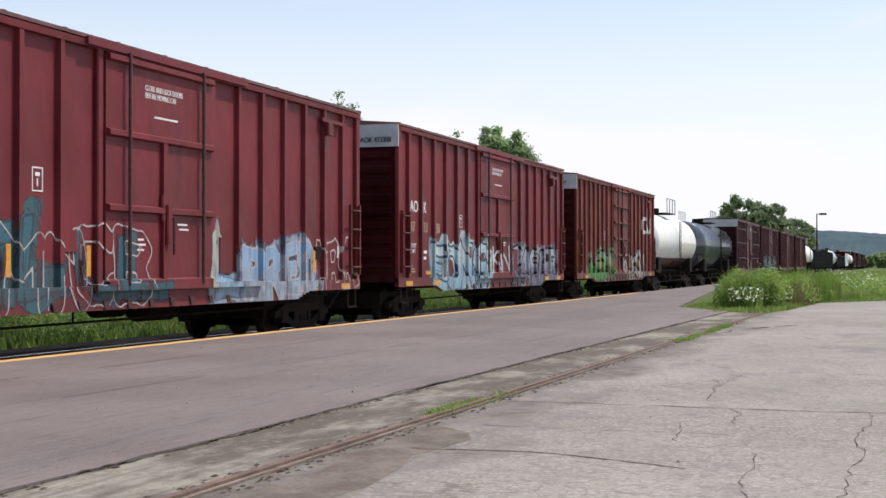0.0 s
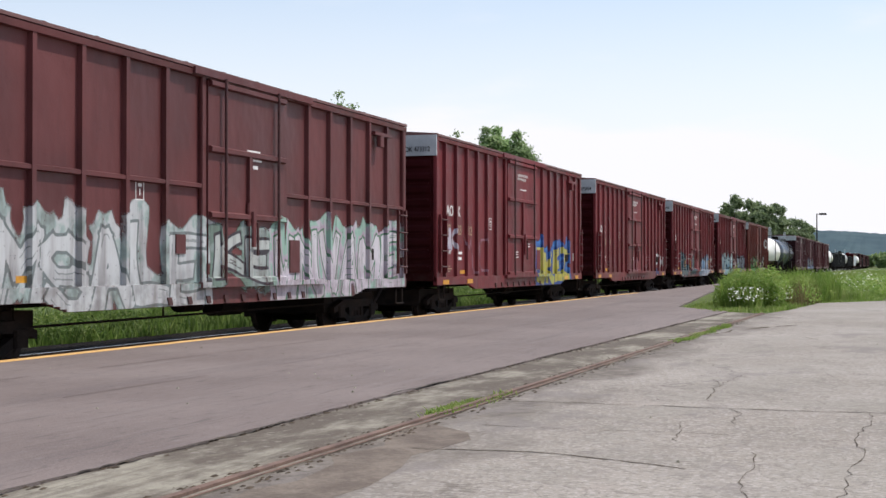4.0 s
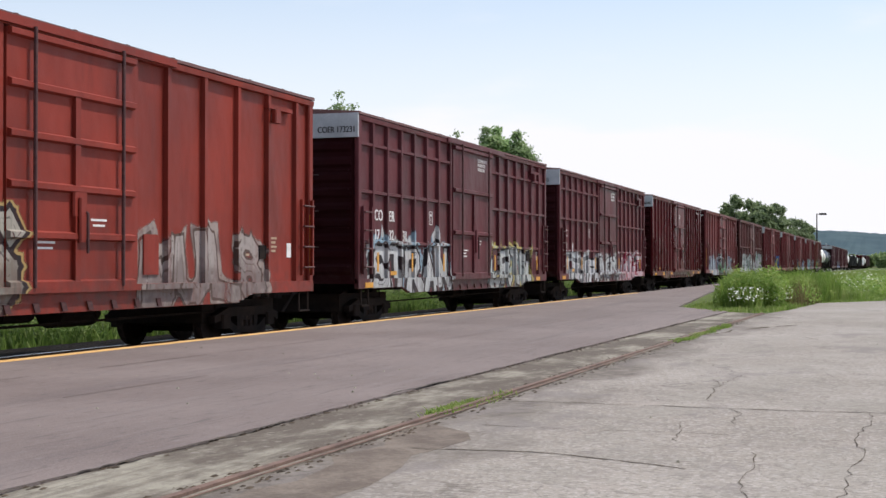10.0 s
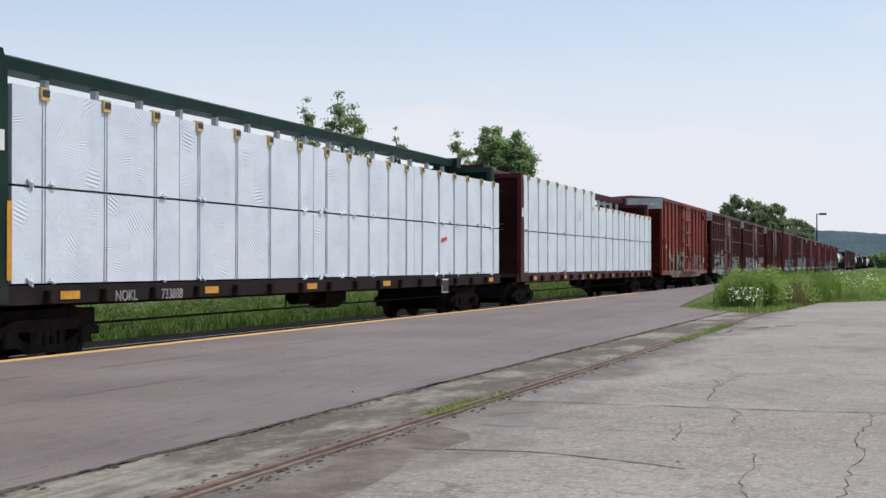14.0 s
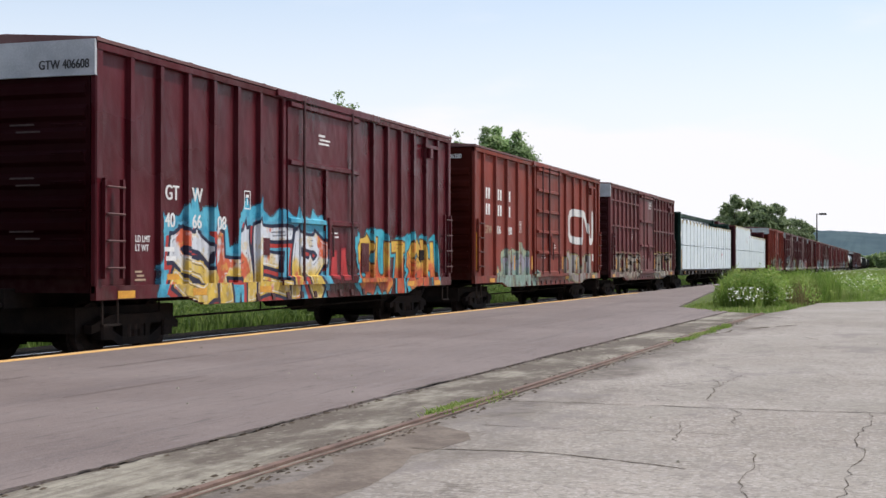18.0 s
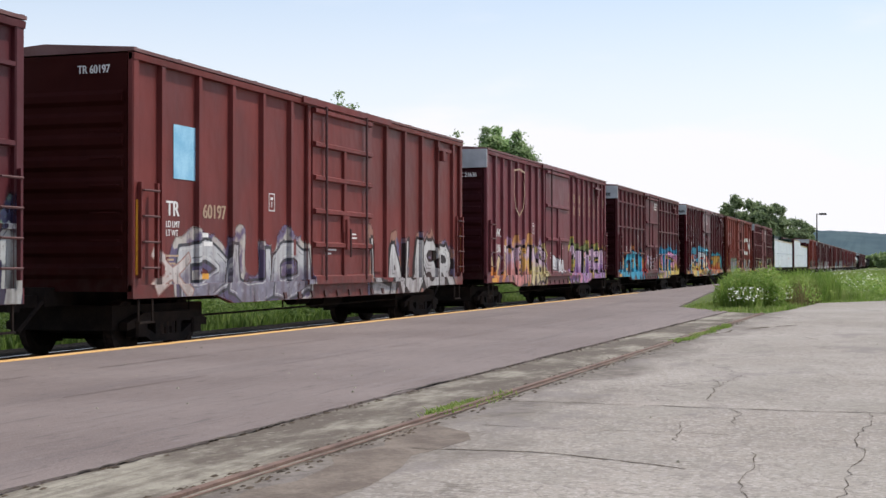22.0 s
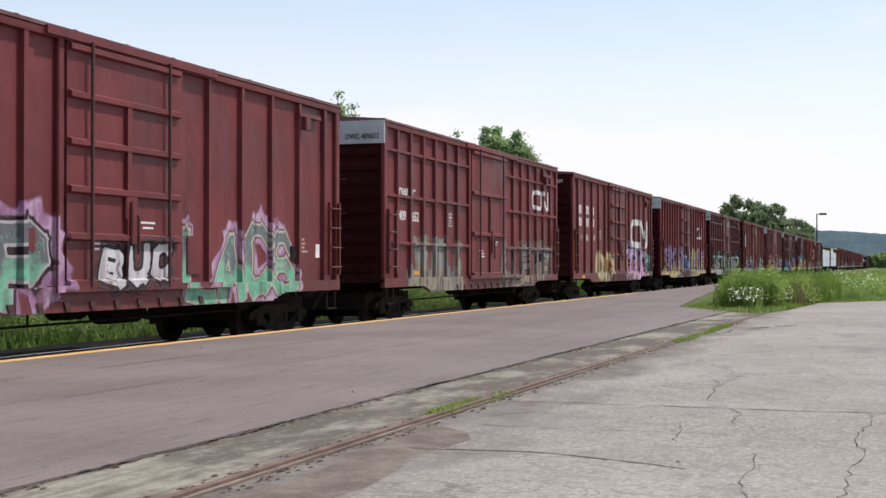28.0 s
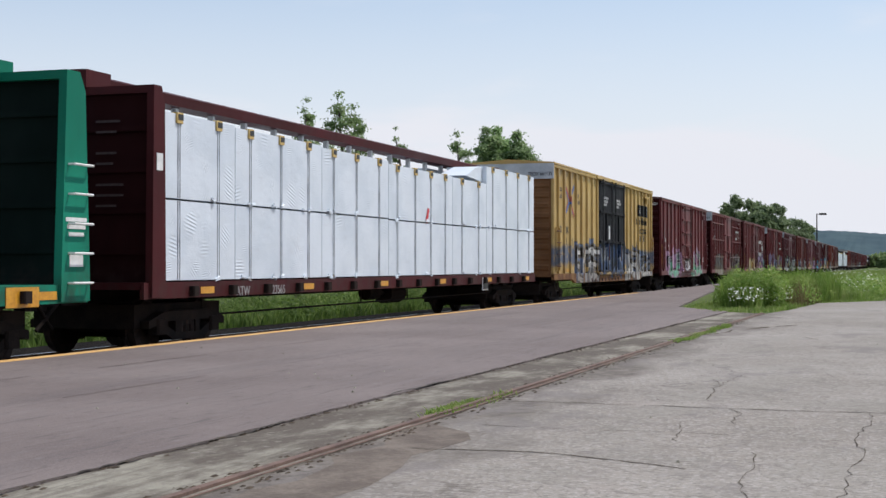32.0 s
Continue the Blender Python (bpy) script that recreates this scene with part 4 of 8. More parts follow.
def ladder_data(n, w, z0, pitch):
    pieces = [box_data(-w / 2 - 0.03, -w / 2 + 0.02, -0.03, 0.03, z0 - 0.15, z0 + (n - 1) * pitch + 0.12),
              box_data(w / 2 - 0.02, w / 2 + 0.03, -0.03, 0.03, z0 - 0.15, z0 + (n - 1) * pitch + 0.12)]
    return join_data(*pieces)


def rung_data(w):
    return join_data(tube_data((-w / 2, 0, 0), (w / 2, 0, 0), 0.017, 6), tube_data((-w / 2, 0, 0), (-w / 2, 0.09, 0), 0.017, 5), tube_data((w / 2, 0, 0), (w / 2, 0.09, 0), 0.017, 5))


def post_data(height, w=0.12, d=0.075):
    """A pressed hat-shaped side post, wide at its root."""
    return prism_data([(-w / 2, 0), (-w / 2 + 0.012, -d), (w / 2 - 0.012, -d), (w / 2, 0)], 0, height, axis=2)


def boxcar(at, name="boxcar", label="", base=RED, dark=RED_DARK, style="posts", bays=(7, 7), door=(-1.33, 1.60), length=15.97, top=4.55,
           pieces=(), end_band=None, ribs=(1.88, 2.93, 3.93), door_style="ribbed", seed=0, rough=0.5, yellow=(), rods=2, wash=None, door_paint=None, group="boxcars", fade=None, bands=2, stripes=(), panels=None):
    """An outside-post boxcar. at: place of its rear body end along the track at the start."""
    h = length / 2
    root = new(name)
    tagged(root, label=label, category="boxcar", group=group)
    UNITS.append((root, at + h))
    paint = car_paint("boxcar_paint", root, base, dark, rough, seed=seed, wash=wash, fade=fade, gloss=0.14 if rough < 0.4 else 0.26, wave=0.55 if rough < 0.4 else 0.35)
    # ends: body colour darkened to hold their shade, brown on the yellow car
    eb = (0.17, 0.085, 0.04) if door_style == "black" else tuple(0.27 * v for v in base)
    shaded_end_paint = car_paint("boxcar_shaded_end_paint", root, eb, tuple(0.6 * v for v in dark), rough + 0.2, seed=seed + 5, gloss=0.03)
    z0, z1 = 1.02, top - 0.06
    yp = -HALF + 0.075
    d0, d1 = door
    # where the side posts of the rear and front halves are counted from: start, end, bays
    panels = [(a - h, b - h, n) for a, b, n in panels or ((0.10, d0 - 0.12 + h, bays[0]), (d1 + 0.12 + h, length - 0.10, bays[1]))]
    PANELS[root.name] = (panels[0][0], (panels[0][1] - panels[0][0]) / panels[0][2], panels[0][2])
    rear, front = (-h + 0.10, d0 - 0.12), (d1 + 0.12, h - 0.10)
    obj("body", cached(("body", length, top), lambda: box_data(-h + 0.03, h - 0.03, yp, -yp, z0, z1)), paint, root)
    # side posts
    hp = z1 - z0 - 0.14
    post = cached(("side_post", round(hp, 2)), lambda: post_data(hp))
    for (a, b, n), (a_, b_) in zip(panels, (rear, front)):
        for i in range(1, n):
            obj("side_post", post, paint, root, loc=(a + (b - a) * i / n, yp, z0 + 0.07))
        a, b = a_, b_
        if style == "grid":
            for z in ribs:
                obj("side_rib", cached(("side_rib", round(b - a, 2)), lambda: prism_data([(0, -0.045), (-0.065, -0.03), (-0.065, 0.03), (0, 0.045)], 0, b - a)), paint, root, loc=(a, yp, z))
        elif style == "half" :
            obj("side_rib", cached(("side_rib", round(b - a, 2)), lambda: prism_data([(0, -0.045), (-0.065, -0.03), (-0.065, 0.03), (0, 0.045)], 0, b - a)), paint, root, loc=(a, yp, 2.66))
    for x in (-h + 0.09, h - 0.09):
        obj("end_frame", cached(("end_frame", round(z1 - z0, 2)), lambda: box_data(-0.085, 0.085, -HALF + 0.105, HALF - 0.105, z0 - 0.02, z1)), shaded_end_paint, root, loc=(x, 0, 0))
        for y in (-HALF, HALF - 0.1):
            obj("corner_post", cached(("corner_post", y, round(z1 - z0, 2)), lambda: box_data(-0.09, 0.09, y, y + 0.1, z0 - 0.02, z1, 0.02)), paint, root, loc=(x, 0, 0))
    for x in (d0 - 0.09, d1 + 0.09):
        obj("door_post", cached(("door_post", round(z1 - z0, 2)), lambda: box_data(-0.07, 0.07, -HALF, yp, z0, z1, 0.015)), paint, root, loc=(x, 0, 0))
    obj("far_side_posts", cached(("far_side_posts", length, round(hp, 2)), lambda: join_data(*[box_data(-h + 0.95 * i - 0.05, -h + 0.95 * i + 0.05, -yp, -yp + 0.075, z0 + 0.07, z0 + 0.07 + hp) for i in range(1, int(length / 0.95))])), paint, root)
    # eave and roof
    for s in (-1, 1):
        obj("top_chord", cached(("top_chord", length, s), lambda: prism_data([(s * (HALF - 0.09), -0.10), (s * (HALF + 0.01), -0.09), (s * (HALF + 0.02), 0.0), (s * (HALF - 0.09), 0.02)][::s], -h, h)), paint, root, loc=(0, 0, z1))
    obj("door_header", cached(("door_header", round(d1 - d0, 2)), lambda: box_data(d0 - 0.5, d1 + 1.2, -HALF - 0.06, -HALF + 0.03, -0.07, 0.04)), paint, root, loc=(0, 0, z1))
    nseam = int(length / 1.25)
    obj("roof", cached(("roof", length), lambda: join_data(prism_data([(-HALF - 0.02, 0.0), (-HALF - 0.02, 0.05), (0, 0.15), (HALF + 0.02, 0.05), (HALF + 0.02, 0.0)], -h - 0.02, h + 0.02),
        *[prism_data([(-HALF - 0.015, 0.0), (-HALF - 0.015, 0.062), (0, 0.17), (HALF + 0.015, 0.062), (HALF + 0.015, 0.0)], -h + 0.02 + i * (length - 0.1) / nseam, -h + 0.08 + i * (length - 0.1) / nseam) for i in range(nseam + 1)])), M["roof"] if door_style != "black" else paint, root, loc=(0, 0, z1 + 0.02))
    # sills
    obj("side_sill", cached(("side_sill", length), lambda: prism_data([(-h, 1.10), (-h, 0.90), (-h + 2.6, 0.90), (-h + 3.2, 0.76), (h - 3.2, 0.76), (h - 2.6, 0.90), (h, 0.90), (h, 1.10)], -HALF - 0.005, -HALF + 0.09, axis=1)), paint if door_style != "black" else M["rust"], root)
    obj("far_side_sill", cached(("far_side_sill", length), lambda: box_data(-h, h, HALF - 0.09, HALF, 0.90, 1.10)), paint, root)
    # rear end: pressed ribs, band, ladder; front end plain
    nr = 9
    for i in range(nr):
        obj("end_rib", cached(("end_rib",), lambda: prism_data([(0.02, -0.13), (-0.05, -0.05), (-0.05, 0.05), (0.02, 0.13)][::-1], -HALF + 0.16, HALF - 0.16, axis=1)), shaded_end_paint, root, loc=(-h, 0, 1.30 + i * (z1 - 1.95) / (nr - 1)))
    if end_band is not None:
        obj("end_band", cached(("end_band",), lambda: box_data(-0.055, 0.0, -HALF - 0.005, HALF + 0.005, -0.46, 0.04)), end_band, root, loc=(-h, 0, z1), label="pale grey band across the top of the end")
    obj("front_end", cached(("front_end", round(z1, 2)), lambda: join_data(box_data(-0.02, 0.03, -HALF + 0.1, HALF - 0.1, z0, z1), *[box_data(0.03, 0.07, -1.3, 1.3, 1.3 + i * 0.34, 1.45 + i * 0.34) for i in range(9)])), shaded_end_paint, root, loc=(h, 0, 0))
    for x in (-h + 0.38, h - 0.38):
        lad = obj("ladder", cached(("ladder",), lambda: ladder_data(4, 0.46, 1.35, 0.38)), paint if x > 0 else paint, root, loc=(x, -HALF - 0.04, 0))
        for i in range(4):
            obj("rung", cached(("rung",), lambda: rung_data(0.46)), M["steel"], lad, loc=(0, -0.05, 1.35 + 0.38 * i))
    obj("stirrup", cached(("stirrup",), lambda: join_data(tube_data((-0.2, 0, 1.0), (-0.2, 0, 0.55), 0.02, 5), tube_data((0.2, 0, 1.0), (0.2, 0, 0.55), 0.02, 5), box_data(-0.22, 0.22, -0.04, 0.02, 0.53, 0.56))), M["under"], root, loc=(-h + 0.4, -HALF + 0.03, 0))
    obj("stirrup", MESHES[("stirrup",)], M["under"], root, loc=(h - 0.4, -HALF + 0.03, 0))
    for i in range(6):
        obj("grab_iron", cached(("grab_iron",), lambda: join_data(tube_data((-0.09, -0.22, 0), (-0.09, 0.22, 0), 0.016, 5), tube_data((0, -0.22, 0), (-0.09, -0.22, 0), 0.016, 5), tube_data((0, 0.22, 0), (-0.09, 0.22, 0), 0.016, 5))), shaded_end_paint, root, loc=(-h - 0.04, -HALF + 0.42, 1.35 + 0.40 * i))
    obj("roof_hanger", cached(("roof_hanger",), lambda: join_data(box_data(-0.11, 0.11, -0.10, 0.0, -0.16, 0.07, 0.02), box_data(-0.25, 0.75, -0.03, 0.06, 0.09, 0.16))), paint, root, loc=(h - 1.75, -HALF, z1 - 0.42))
    # rows of small print on the end, boards and boxes on the side
    for k in range(3):
        for i in range(2):
            if end_band is not None:
                bar_on_end(root, 0.15 + 0.1 * i, 3.35 - 0.75 * k - 0.10 * i, 0.4, 0.025, -h - 0.058)
    obj("route_board", cached(("route_board",), lambda: box_data(-0.16, 0.16, -0.03, 0.0, -0.12, 0.12)), M["under"], root, loc=(h - 2.05, yp, 1.62))
    obj("placard_holder", cached(("placard_holder",), lambda: box_data(-0.15, 0.15, -0.025, 0.0, -0.15, 0.15)), paint, root, loc=(d0 - 0.75, yp, 1.72))
    obj("notice", cached(("notice",), lambda: box_data(-0.09, 0.09, -0.008, 0.0, -0.13, 0.13)), M["white"], root, loc=(h - 0.95, yp, 1.66))
    obj("hopper_plate", cached(("hopper_plate",), lambda: box_data(-0.22, 0.22, -0.03, 0.0, -0.3, 0.3, 0.01)), paint, root, loc=(d1 + 0.62, yp, 1.55))
    # door
    dp = door_paint or paint
    if door_style == "black":
        dp = car_paint("door_paint", root, (0.010, 0.010, 0.012), (0.02, 0.018, 0.017), 0.6, seed=seed, wash=(1.6, 2.1, (0.03, 0.06, 0.13)), gloss=0.1)
    doors = [(d0, d1)] if door_style != "black" else [(d0, (d0 + d1) / 2 - 0.02), ((d0 + d1) / 2 + 0.02, d1)]
    shape = dict(coats=0, h=h, door=door, doors=doors, ribs=ribs if style == "grid" else (2.66,) if style == "half" else (),
                 posts=[a + (b - a) * i / n for a, b, n in panels for i in range(1, n)],
                 door_ribs=[z0 + 0.12 + (z1 - z0 - 0.28) * i / (bands + 1) for i in range(bands + 2)])
    for a, b in doors:
        w = b - a
        # black sheet showing round the door, standing in for a recess's shade
        obj("door_gap", cached(("door_gap", round(w, 2), round(z1, 2)), lambda: box_data(-0.05, w + 0.05, 0.0, 0.006, z0 + 0.07, z1 - 0.07)), M["under"], root, loc=(a, yp - 0.008, 0))
        leaf = obj("door", cached(("door", round(w, 2), round(z1, 2)), lambda: box_data(0, w, -0.03, 0.03, z0 + 0.10, z1 - 0.12)), dp, root, loc=(a, -HALF + 0.01, 0), label="sliding door with raised ribs and lock rods")
        zr = [z0 + 0.12 + (z1 - z0 - 0.28) * i / (bands + 1) for i in range(bands + 2)]
        for z in zr:
            obj("door_rib", cached(("door_rib", round(w, 2)), lambda: prism_data([(-0.03, -0.06), (-0.095, -0.035), (-0.095, 0.035), (-0.03, 0.06)], 0.02, w - 0.02)), dp, leaf, loc=(0, 0, z))
        obj("door_stile", cached(("door_stile", round(z1, 2), bands), lambda: box_data(-0.06, 0.06, -0.085, -0.03, z0 + 0.1, zr[-2])), dp, leaf, loc=(w * 0.5, 0, 0))
        for i in range(rods):
            rod = obj("lock_rod", cached(("lock_rod", round(z1, 2)), lambda: tube_data((0, -0.10, z0 + 0.08), (0, -0.10, z1 - 0.05), 0.028, 8)), M["steel"] if door_style != "black" else M["black"], leaf, loc=(w * (0.17 if i == 0 else 0.87 if i == 1 else 0.45), 0, 0))
        obj("door_lock", cached(("door_lock",), lambda: join_data(box_data(-0.16, 0.16, -0.09, -0.03, 2.05, 2.45, 0.02), box_data(-0.07, 0.07, -0.13, -0.08, 1.7, 2.3, 0.02))), dp, leaf, loc=(w * 0.52, 0, 0))
        obj("lock_handle", cached(("lock_handle",), lambda: join_data(tube_data((0, -0.14, 2.1), (0.0, -0.14, 1.55), 0.022, 6), tube_data((0, -0.10, 2.1), (0, -0.14, 2.1), 0.022, 6))), M["steel"], leaf, loc=(w * 0.55, 0, 0))
    obj("door_track", cached(("door_track", round(d1 - d0, 2)), lambda: box_data(d0 - 0.3, d1 + 1.8, -HALF - 0.09, -HALF + 0.0, 1.03, 1.12)), paint, root)
    for x in yellow:
        obj("reflector", cached(("reflector",), lambda: box_data(-0.23, 0.23, -0.004, 0.004, -0.055, 0.055)), M["yellow"], root, loc=(x, -HALF - 0.010, 0.97))
    for x in stripes:
        obj("reflector", cached(("upright_reflector",), lambda: box_data(-0.05, 0.05, -0.004, 0.004, -0.21, 0.21)), M["yellow"], root, loc=(x - h, -HALF - 0.008, 1.45))
    for i in range(9):
        obj("sill_gusset", cached(("sill_gusset",), lambda: prism_data([(0, 0.90), (0.05, 0.78), (0.17, 0.78), (0.12, 0.90)], -0.012, 0.012, axis=1)), M["steel"], root, loc=(d0 - 1.3 + i * 0.62, -HALF - 0.018, 0))
    SHAPES[root.name] = shape
    for p in pieces:
        add_spray(root, shape, base if door_style != "black" or not d0 < p["a"] - h < d1 else (0.012, 0.012, 0.014), p)
    obj("data_plate", cached(("data_plate",), lambda: box_data(-0.19, 0.19, -0.006, 0.0, -0.045, 0.045)), M["yellow"], root, loc=(-h + 2.27, yp, 1.21))
    add_running_gear(root, length)
    return root


def tank_car(at, length=14.6, radius=1.42, shell=None, label=""):
    h = length / 2
    root = new("tank_car")
    tagged(root, label=label, category="tank car", group="tank cars")
    UNITS.append((root, at + h))
    zc = 1.12 + radius
    hs = h - 0.55
    prof = [(-hs - 0.0, 0.02), (-hs + 0.03, radius * 0.45), (-hs + 0.13, radius * 0.75), (-hs + 0.32, radius * 0.95), (-hs + 0.5, radius), (-0.06, radius),
            (-0.05, radius + 0.02), (0.05, radius + 0.02), (0.06, radius),
            (hs - 0.5, radius), (hs - 0.32, radius * 0.95), (hs - 0.13, radius * 0.75), (hs - 0.03, radius * 0.45), (hs, 0.02)]
    obj("tank_shell", cached(("tank_shell", length, radius), lambda: (*lathe_data(prof, 0, 36), True)), shell, root, loc=(0, 0, zc))
    obj("side_sill", cached(("tank_sill", length), lambda: join_data(*[box_data(-h, h, s * 0.45 - 0.12, s * 0.45 + 0.12, 0.95, 1.16) for s in (-1, 1)], *[box_data(x - 0.4, x + 0.4, -1.25, 1.25, 1.0, 1.75) for x in (-h + 1.9, h - 1.9)])), M["under"], root)
    walkway = obj("dome_platform", cached(("dome_platform",), lambda: join_data(tube_data((0, 0, 0), (0, 0, 0.35), 0.35, 14), box_data(-1.3, 1.3, -1.0, 1.0, 0.05, 0.09))), M["under"], root, loc=(0, 0, zc + radius - 0.02))
    for x in (-1.3, -0.45, 0.45, 1.3):
        for y in (-0.98, 0.98):
            obj("rail_post", cached(("rail_post",), lambda: tube_data((0, 0, 0), (0, 0, 0.75), 0.025, 5)), M["grey_end"], walkway, loc=(x, y, 0.05))
    for y in (-0.98, 0.98):
        obj("hand_rail", cached(("hand_rail",), lambda: tube_data((-1.3, 0, 0.8), (1.3, 0, 0.8), 0.025, 5)), M["grey_end"], walkway, loc=(0, y, 0))
    for s in (-1, 1):
        obj("end_platform", cached(("end_platform", s), lambda: join_data(box_data(-0.5, 0.5, -1.4, 1.4, 1.08, 1.14), tube_data((s * 0.4, -1.35, 1.1), (s * 0.4, -1.35, 2.0), 0.025, 5), tube_data((s * 0.4, 1.35, 1.1), (s * 0.4, 1.35, 2.0), 0.025, 5), tube_data((s * 0.4, -1.35, 2.0), (s * 0.4, 1.35, 2.0), 0.025, 5))), M["under"], root, loc=(s * (h - 0.5), 0, 0))
    obj("side_ladder", cached(("side_ladder", radius), lambda: join_data(*[tube_data((-0.22, -1.46, 1.0 + 0.3 * i), (0.22, -1.46, 1.0 + 0.3 * i), 0.016, 5) for i in range(9)], tube_data((-0.22, -1.46, 0.9), (-0.22, -1.46, 3.6), 0.02, 5), tube_data((0.22, -1.46, 0.9), (0.22, -1.46, 3.6), 0.02, 5))), M["under"], root)
    add_running_gear(root, length)
    return root


def centerbeam(at, length=23.2, base=RED, dark=RED_DARK, label="", loads=(), seed=0, chord_z=4.36, end_top=4.10, sill_paint=None):
    """A bulkhead flat car with a truss down its middle, and its wrapped lumber.
    loads: (x0, x1, z of bottom, z of seam or top) bundles on each side."""
    h = length / 2
    root = new("centerbeam_flat_car")
    tagged(root, label=label, category="flat car", group="centerbeam flat cars")
    UNITS.append((root, at + h))
    paint = car_paint("flat_car_paint", root, base, dark, 0.5, seed=seed, wave=0.1)
    obj("deck", cached(("deck", length), lambda: box_data(-h, h, -1.40, 1.40, 1.02, 1.13)), sill_paint or paint, root)
    obj("side_sill", cached(("flat_sill", length), lambda: prism_data([(-h, 1.13), (-h, 0.88), (h, 0.88), (h, 1.13)], -1.45, -1.38, axis=1)), sill_paint or paint, root)
    obj("far_side_sill", cached(("flat_sill_far", length), lambda: box_data(-h, h, 1.38, 1.45, 0.82, 1.13)), paint, root)
    # end walls repeat the car's paint much darker, shade included in the colour
    shaded_wall_paint = car_paint("shaded_bulkhead_paint", root, tuple(0.35 * v for v in base) if loads else (0.006, 0.011, 0.010), tuple(0.35 * v for v in dark) if loads else (0.004, 0.008, 0.007), 0.7, seed=seed + 3, wave=0.1, gloss=0.03)
    for s in (-1, 1):
        wide = HALF - 0.02 if s < 0 or not loads else 1.34
        low, high = (0.34, 0.22) if not loads else (0.20, 0.16)
        column = [(-low, 0.9), (low, 0.9), (low, 1.25), (high, end_top - 0.25), (high * 0.4, end_top), (-high, end_top), (-low, 1.25)]
        head = obj("bulkhead", cached(("bulkhead", s, end_top, wide, chord_z, low), lambda: join_data(prism_data(column, -wide, -wide + 0.12, axis=1), prism_data(column, wide - 0.12, wide, axis=1),
            box_data(-high, high * 0.4, -wide + 0.12, wide - 0.12, end_top - 0.12, end_top + 0.0), box_data(-0.2, 0.5 if s < 0 else 0.2, -0.35, 0.35, end_top, chord_z + 0.02))), paint, root, loc=(s * (h - 0.36), 0, 0))
        obj("end_wall", cached(("end_wall", end_top, wide), lambda: box_data(-0.05, 0.05, -wide + 0.12, wide - 0.12, 1.1, end_top - 0.1)), shaded_wall_paint, head, loc=(-0.05, 0, 0))
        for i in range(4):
            obj("wall_rib", cached(("wall_rib", wide), lambda: box_data(-0.05, 0.0, -wide + 0.14, wide - 0.14, -0.05, 0.05)), shaded_wall_paint, head, loc=(-0.10, 0, 1.6 + 0.62 * i))
        if s < 0 and loads:
            for i, w in enumerate((0.7, 0.6, 0.0, 0.6, 0.5, 0.0, 0.8, 0.8, 0.6)):
                if w:
                    bar_on_end(head, 0.5, 3.55 - 0.16 * i, w * 0.6, 0.035, -0.165)
            obj("notice", cached(("notice",), lambda: box_data(-0.09, 0.09, -0.008, 0.0, -0.13, 0.13)), M["white"], head, loc=(0, -wide - 0.001, 2.95))
        for i in range(5 if not loads else 0):
            rung = obj("rung", cached(("rung",), lambda: rung_data(0.46)), M["white"], head, loc=(0.05, -wide - 0.09, 1.15 + 0.40 * i))
        if not loads:
            for i, w in enumerate((0.5, 0.44, 0.36)):
                bar(head, -w / 2, 1.98 - 0.10 * i, w, 0.055, -wide - 0.004)
            obj("placard", cached(("placard",), lambda: box_data(-0.16, 0.16, -0.006, 0.0, -0.08, 0.08)), M["white"], head, loc=(0, -wide - 0.001, 1.45))
            obj("reflector", cached(("big_reflector",), lambda: box_data(-0.35, 0.35, -0.006, 0.006, -0.13, 0.13)), M["yellow"], root, loc=(s * (h - 1.5), -1.457, 0.98))
    obj("top_chord", cached(("beam_chord", length, chord_z), lambda: join_data(prism_data([(-0.22, chord_z - 0.22), (-0.26, chord_z - 0.05), (-0.14, chord_z), (0.14, chord_z), (0.26, chord_z - 0.05), (0.22, chord_z - 0.22)], -h + 0.5, h - 0.5))), paint, root)
    n = int((length - 1.4) / 1.3)
    for i in range(n + 1):
        x = -h + 0.8 + i * (length - 1.6) / n
        obj("beam_post", cached(("beam_post", chord_z), lambda: prism_data([(-0.05, -0.05), (0.05, -0.05), (0.045, 0.05), (-0.045, 0.05)], 1.1, chord_z - 0.15, axis=2)), M["grey_end"], root, loc=(x, 0, 0))
    for i in range(0, n):
        x = -h + 0.8 + (i + 0.5) * (length - 1.6) / n
        obj("strap_winch", cached(("strap_winch",), lambda: box_data(-0.09, 0.09, -0.10, 0.02, -0.09, 0.07, 0.02)), M["under"], root, loc=(x, -1.44, 0.99))
        if i % 3 == 0:
            obj("reflector", cached(("reflector",), lambda: box_data(-0.23, 0.23, -0.004, 0.004, -0.055, 0.055)), M["yellow"], root, loc=(x + 0.5, -1.457, 0.99))
    add_running_gear(root, length, trucks=h - 2.05)
    # the lumber lies on the deck, bundle by bundle
    for x0, x1, zb, zt, sides in loads:
        for s in sides:
            bundle(at + h, x0, x1, s, zb, zt, seed)
    return root


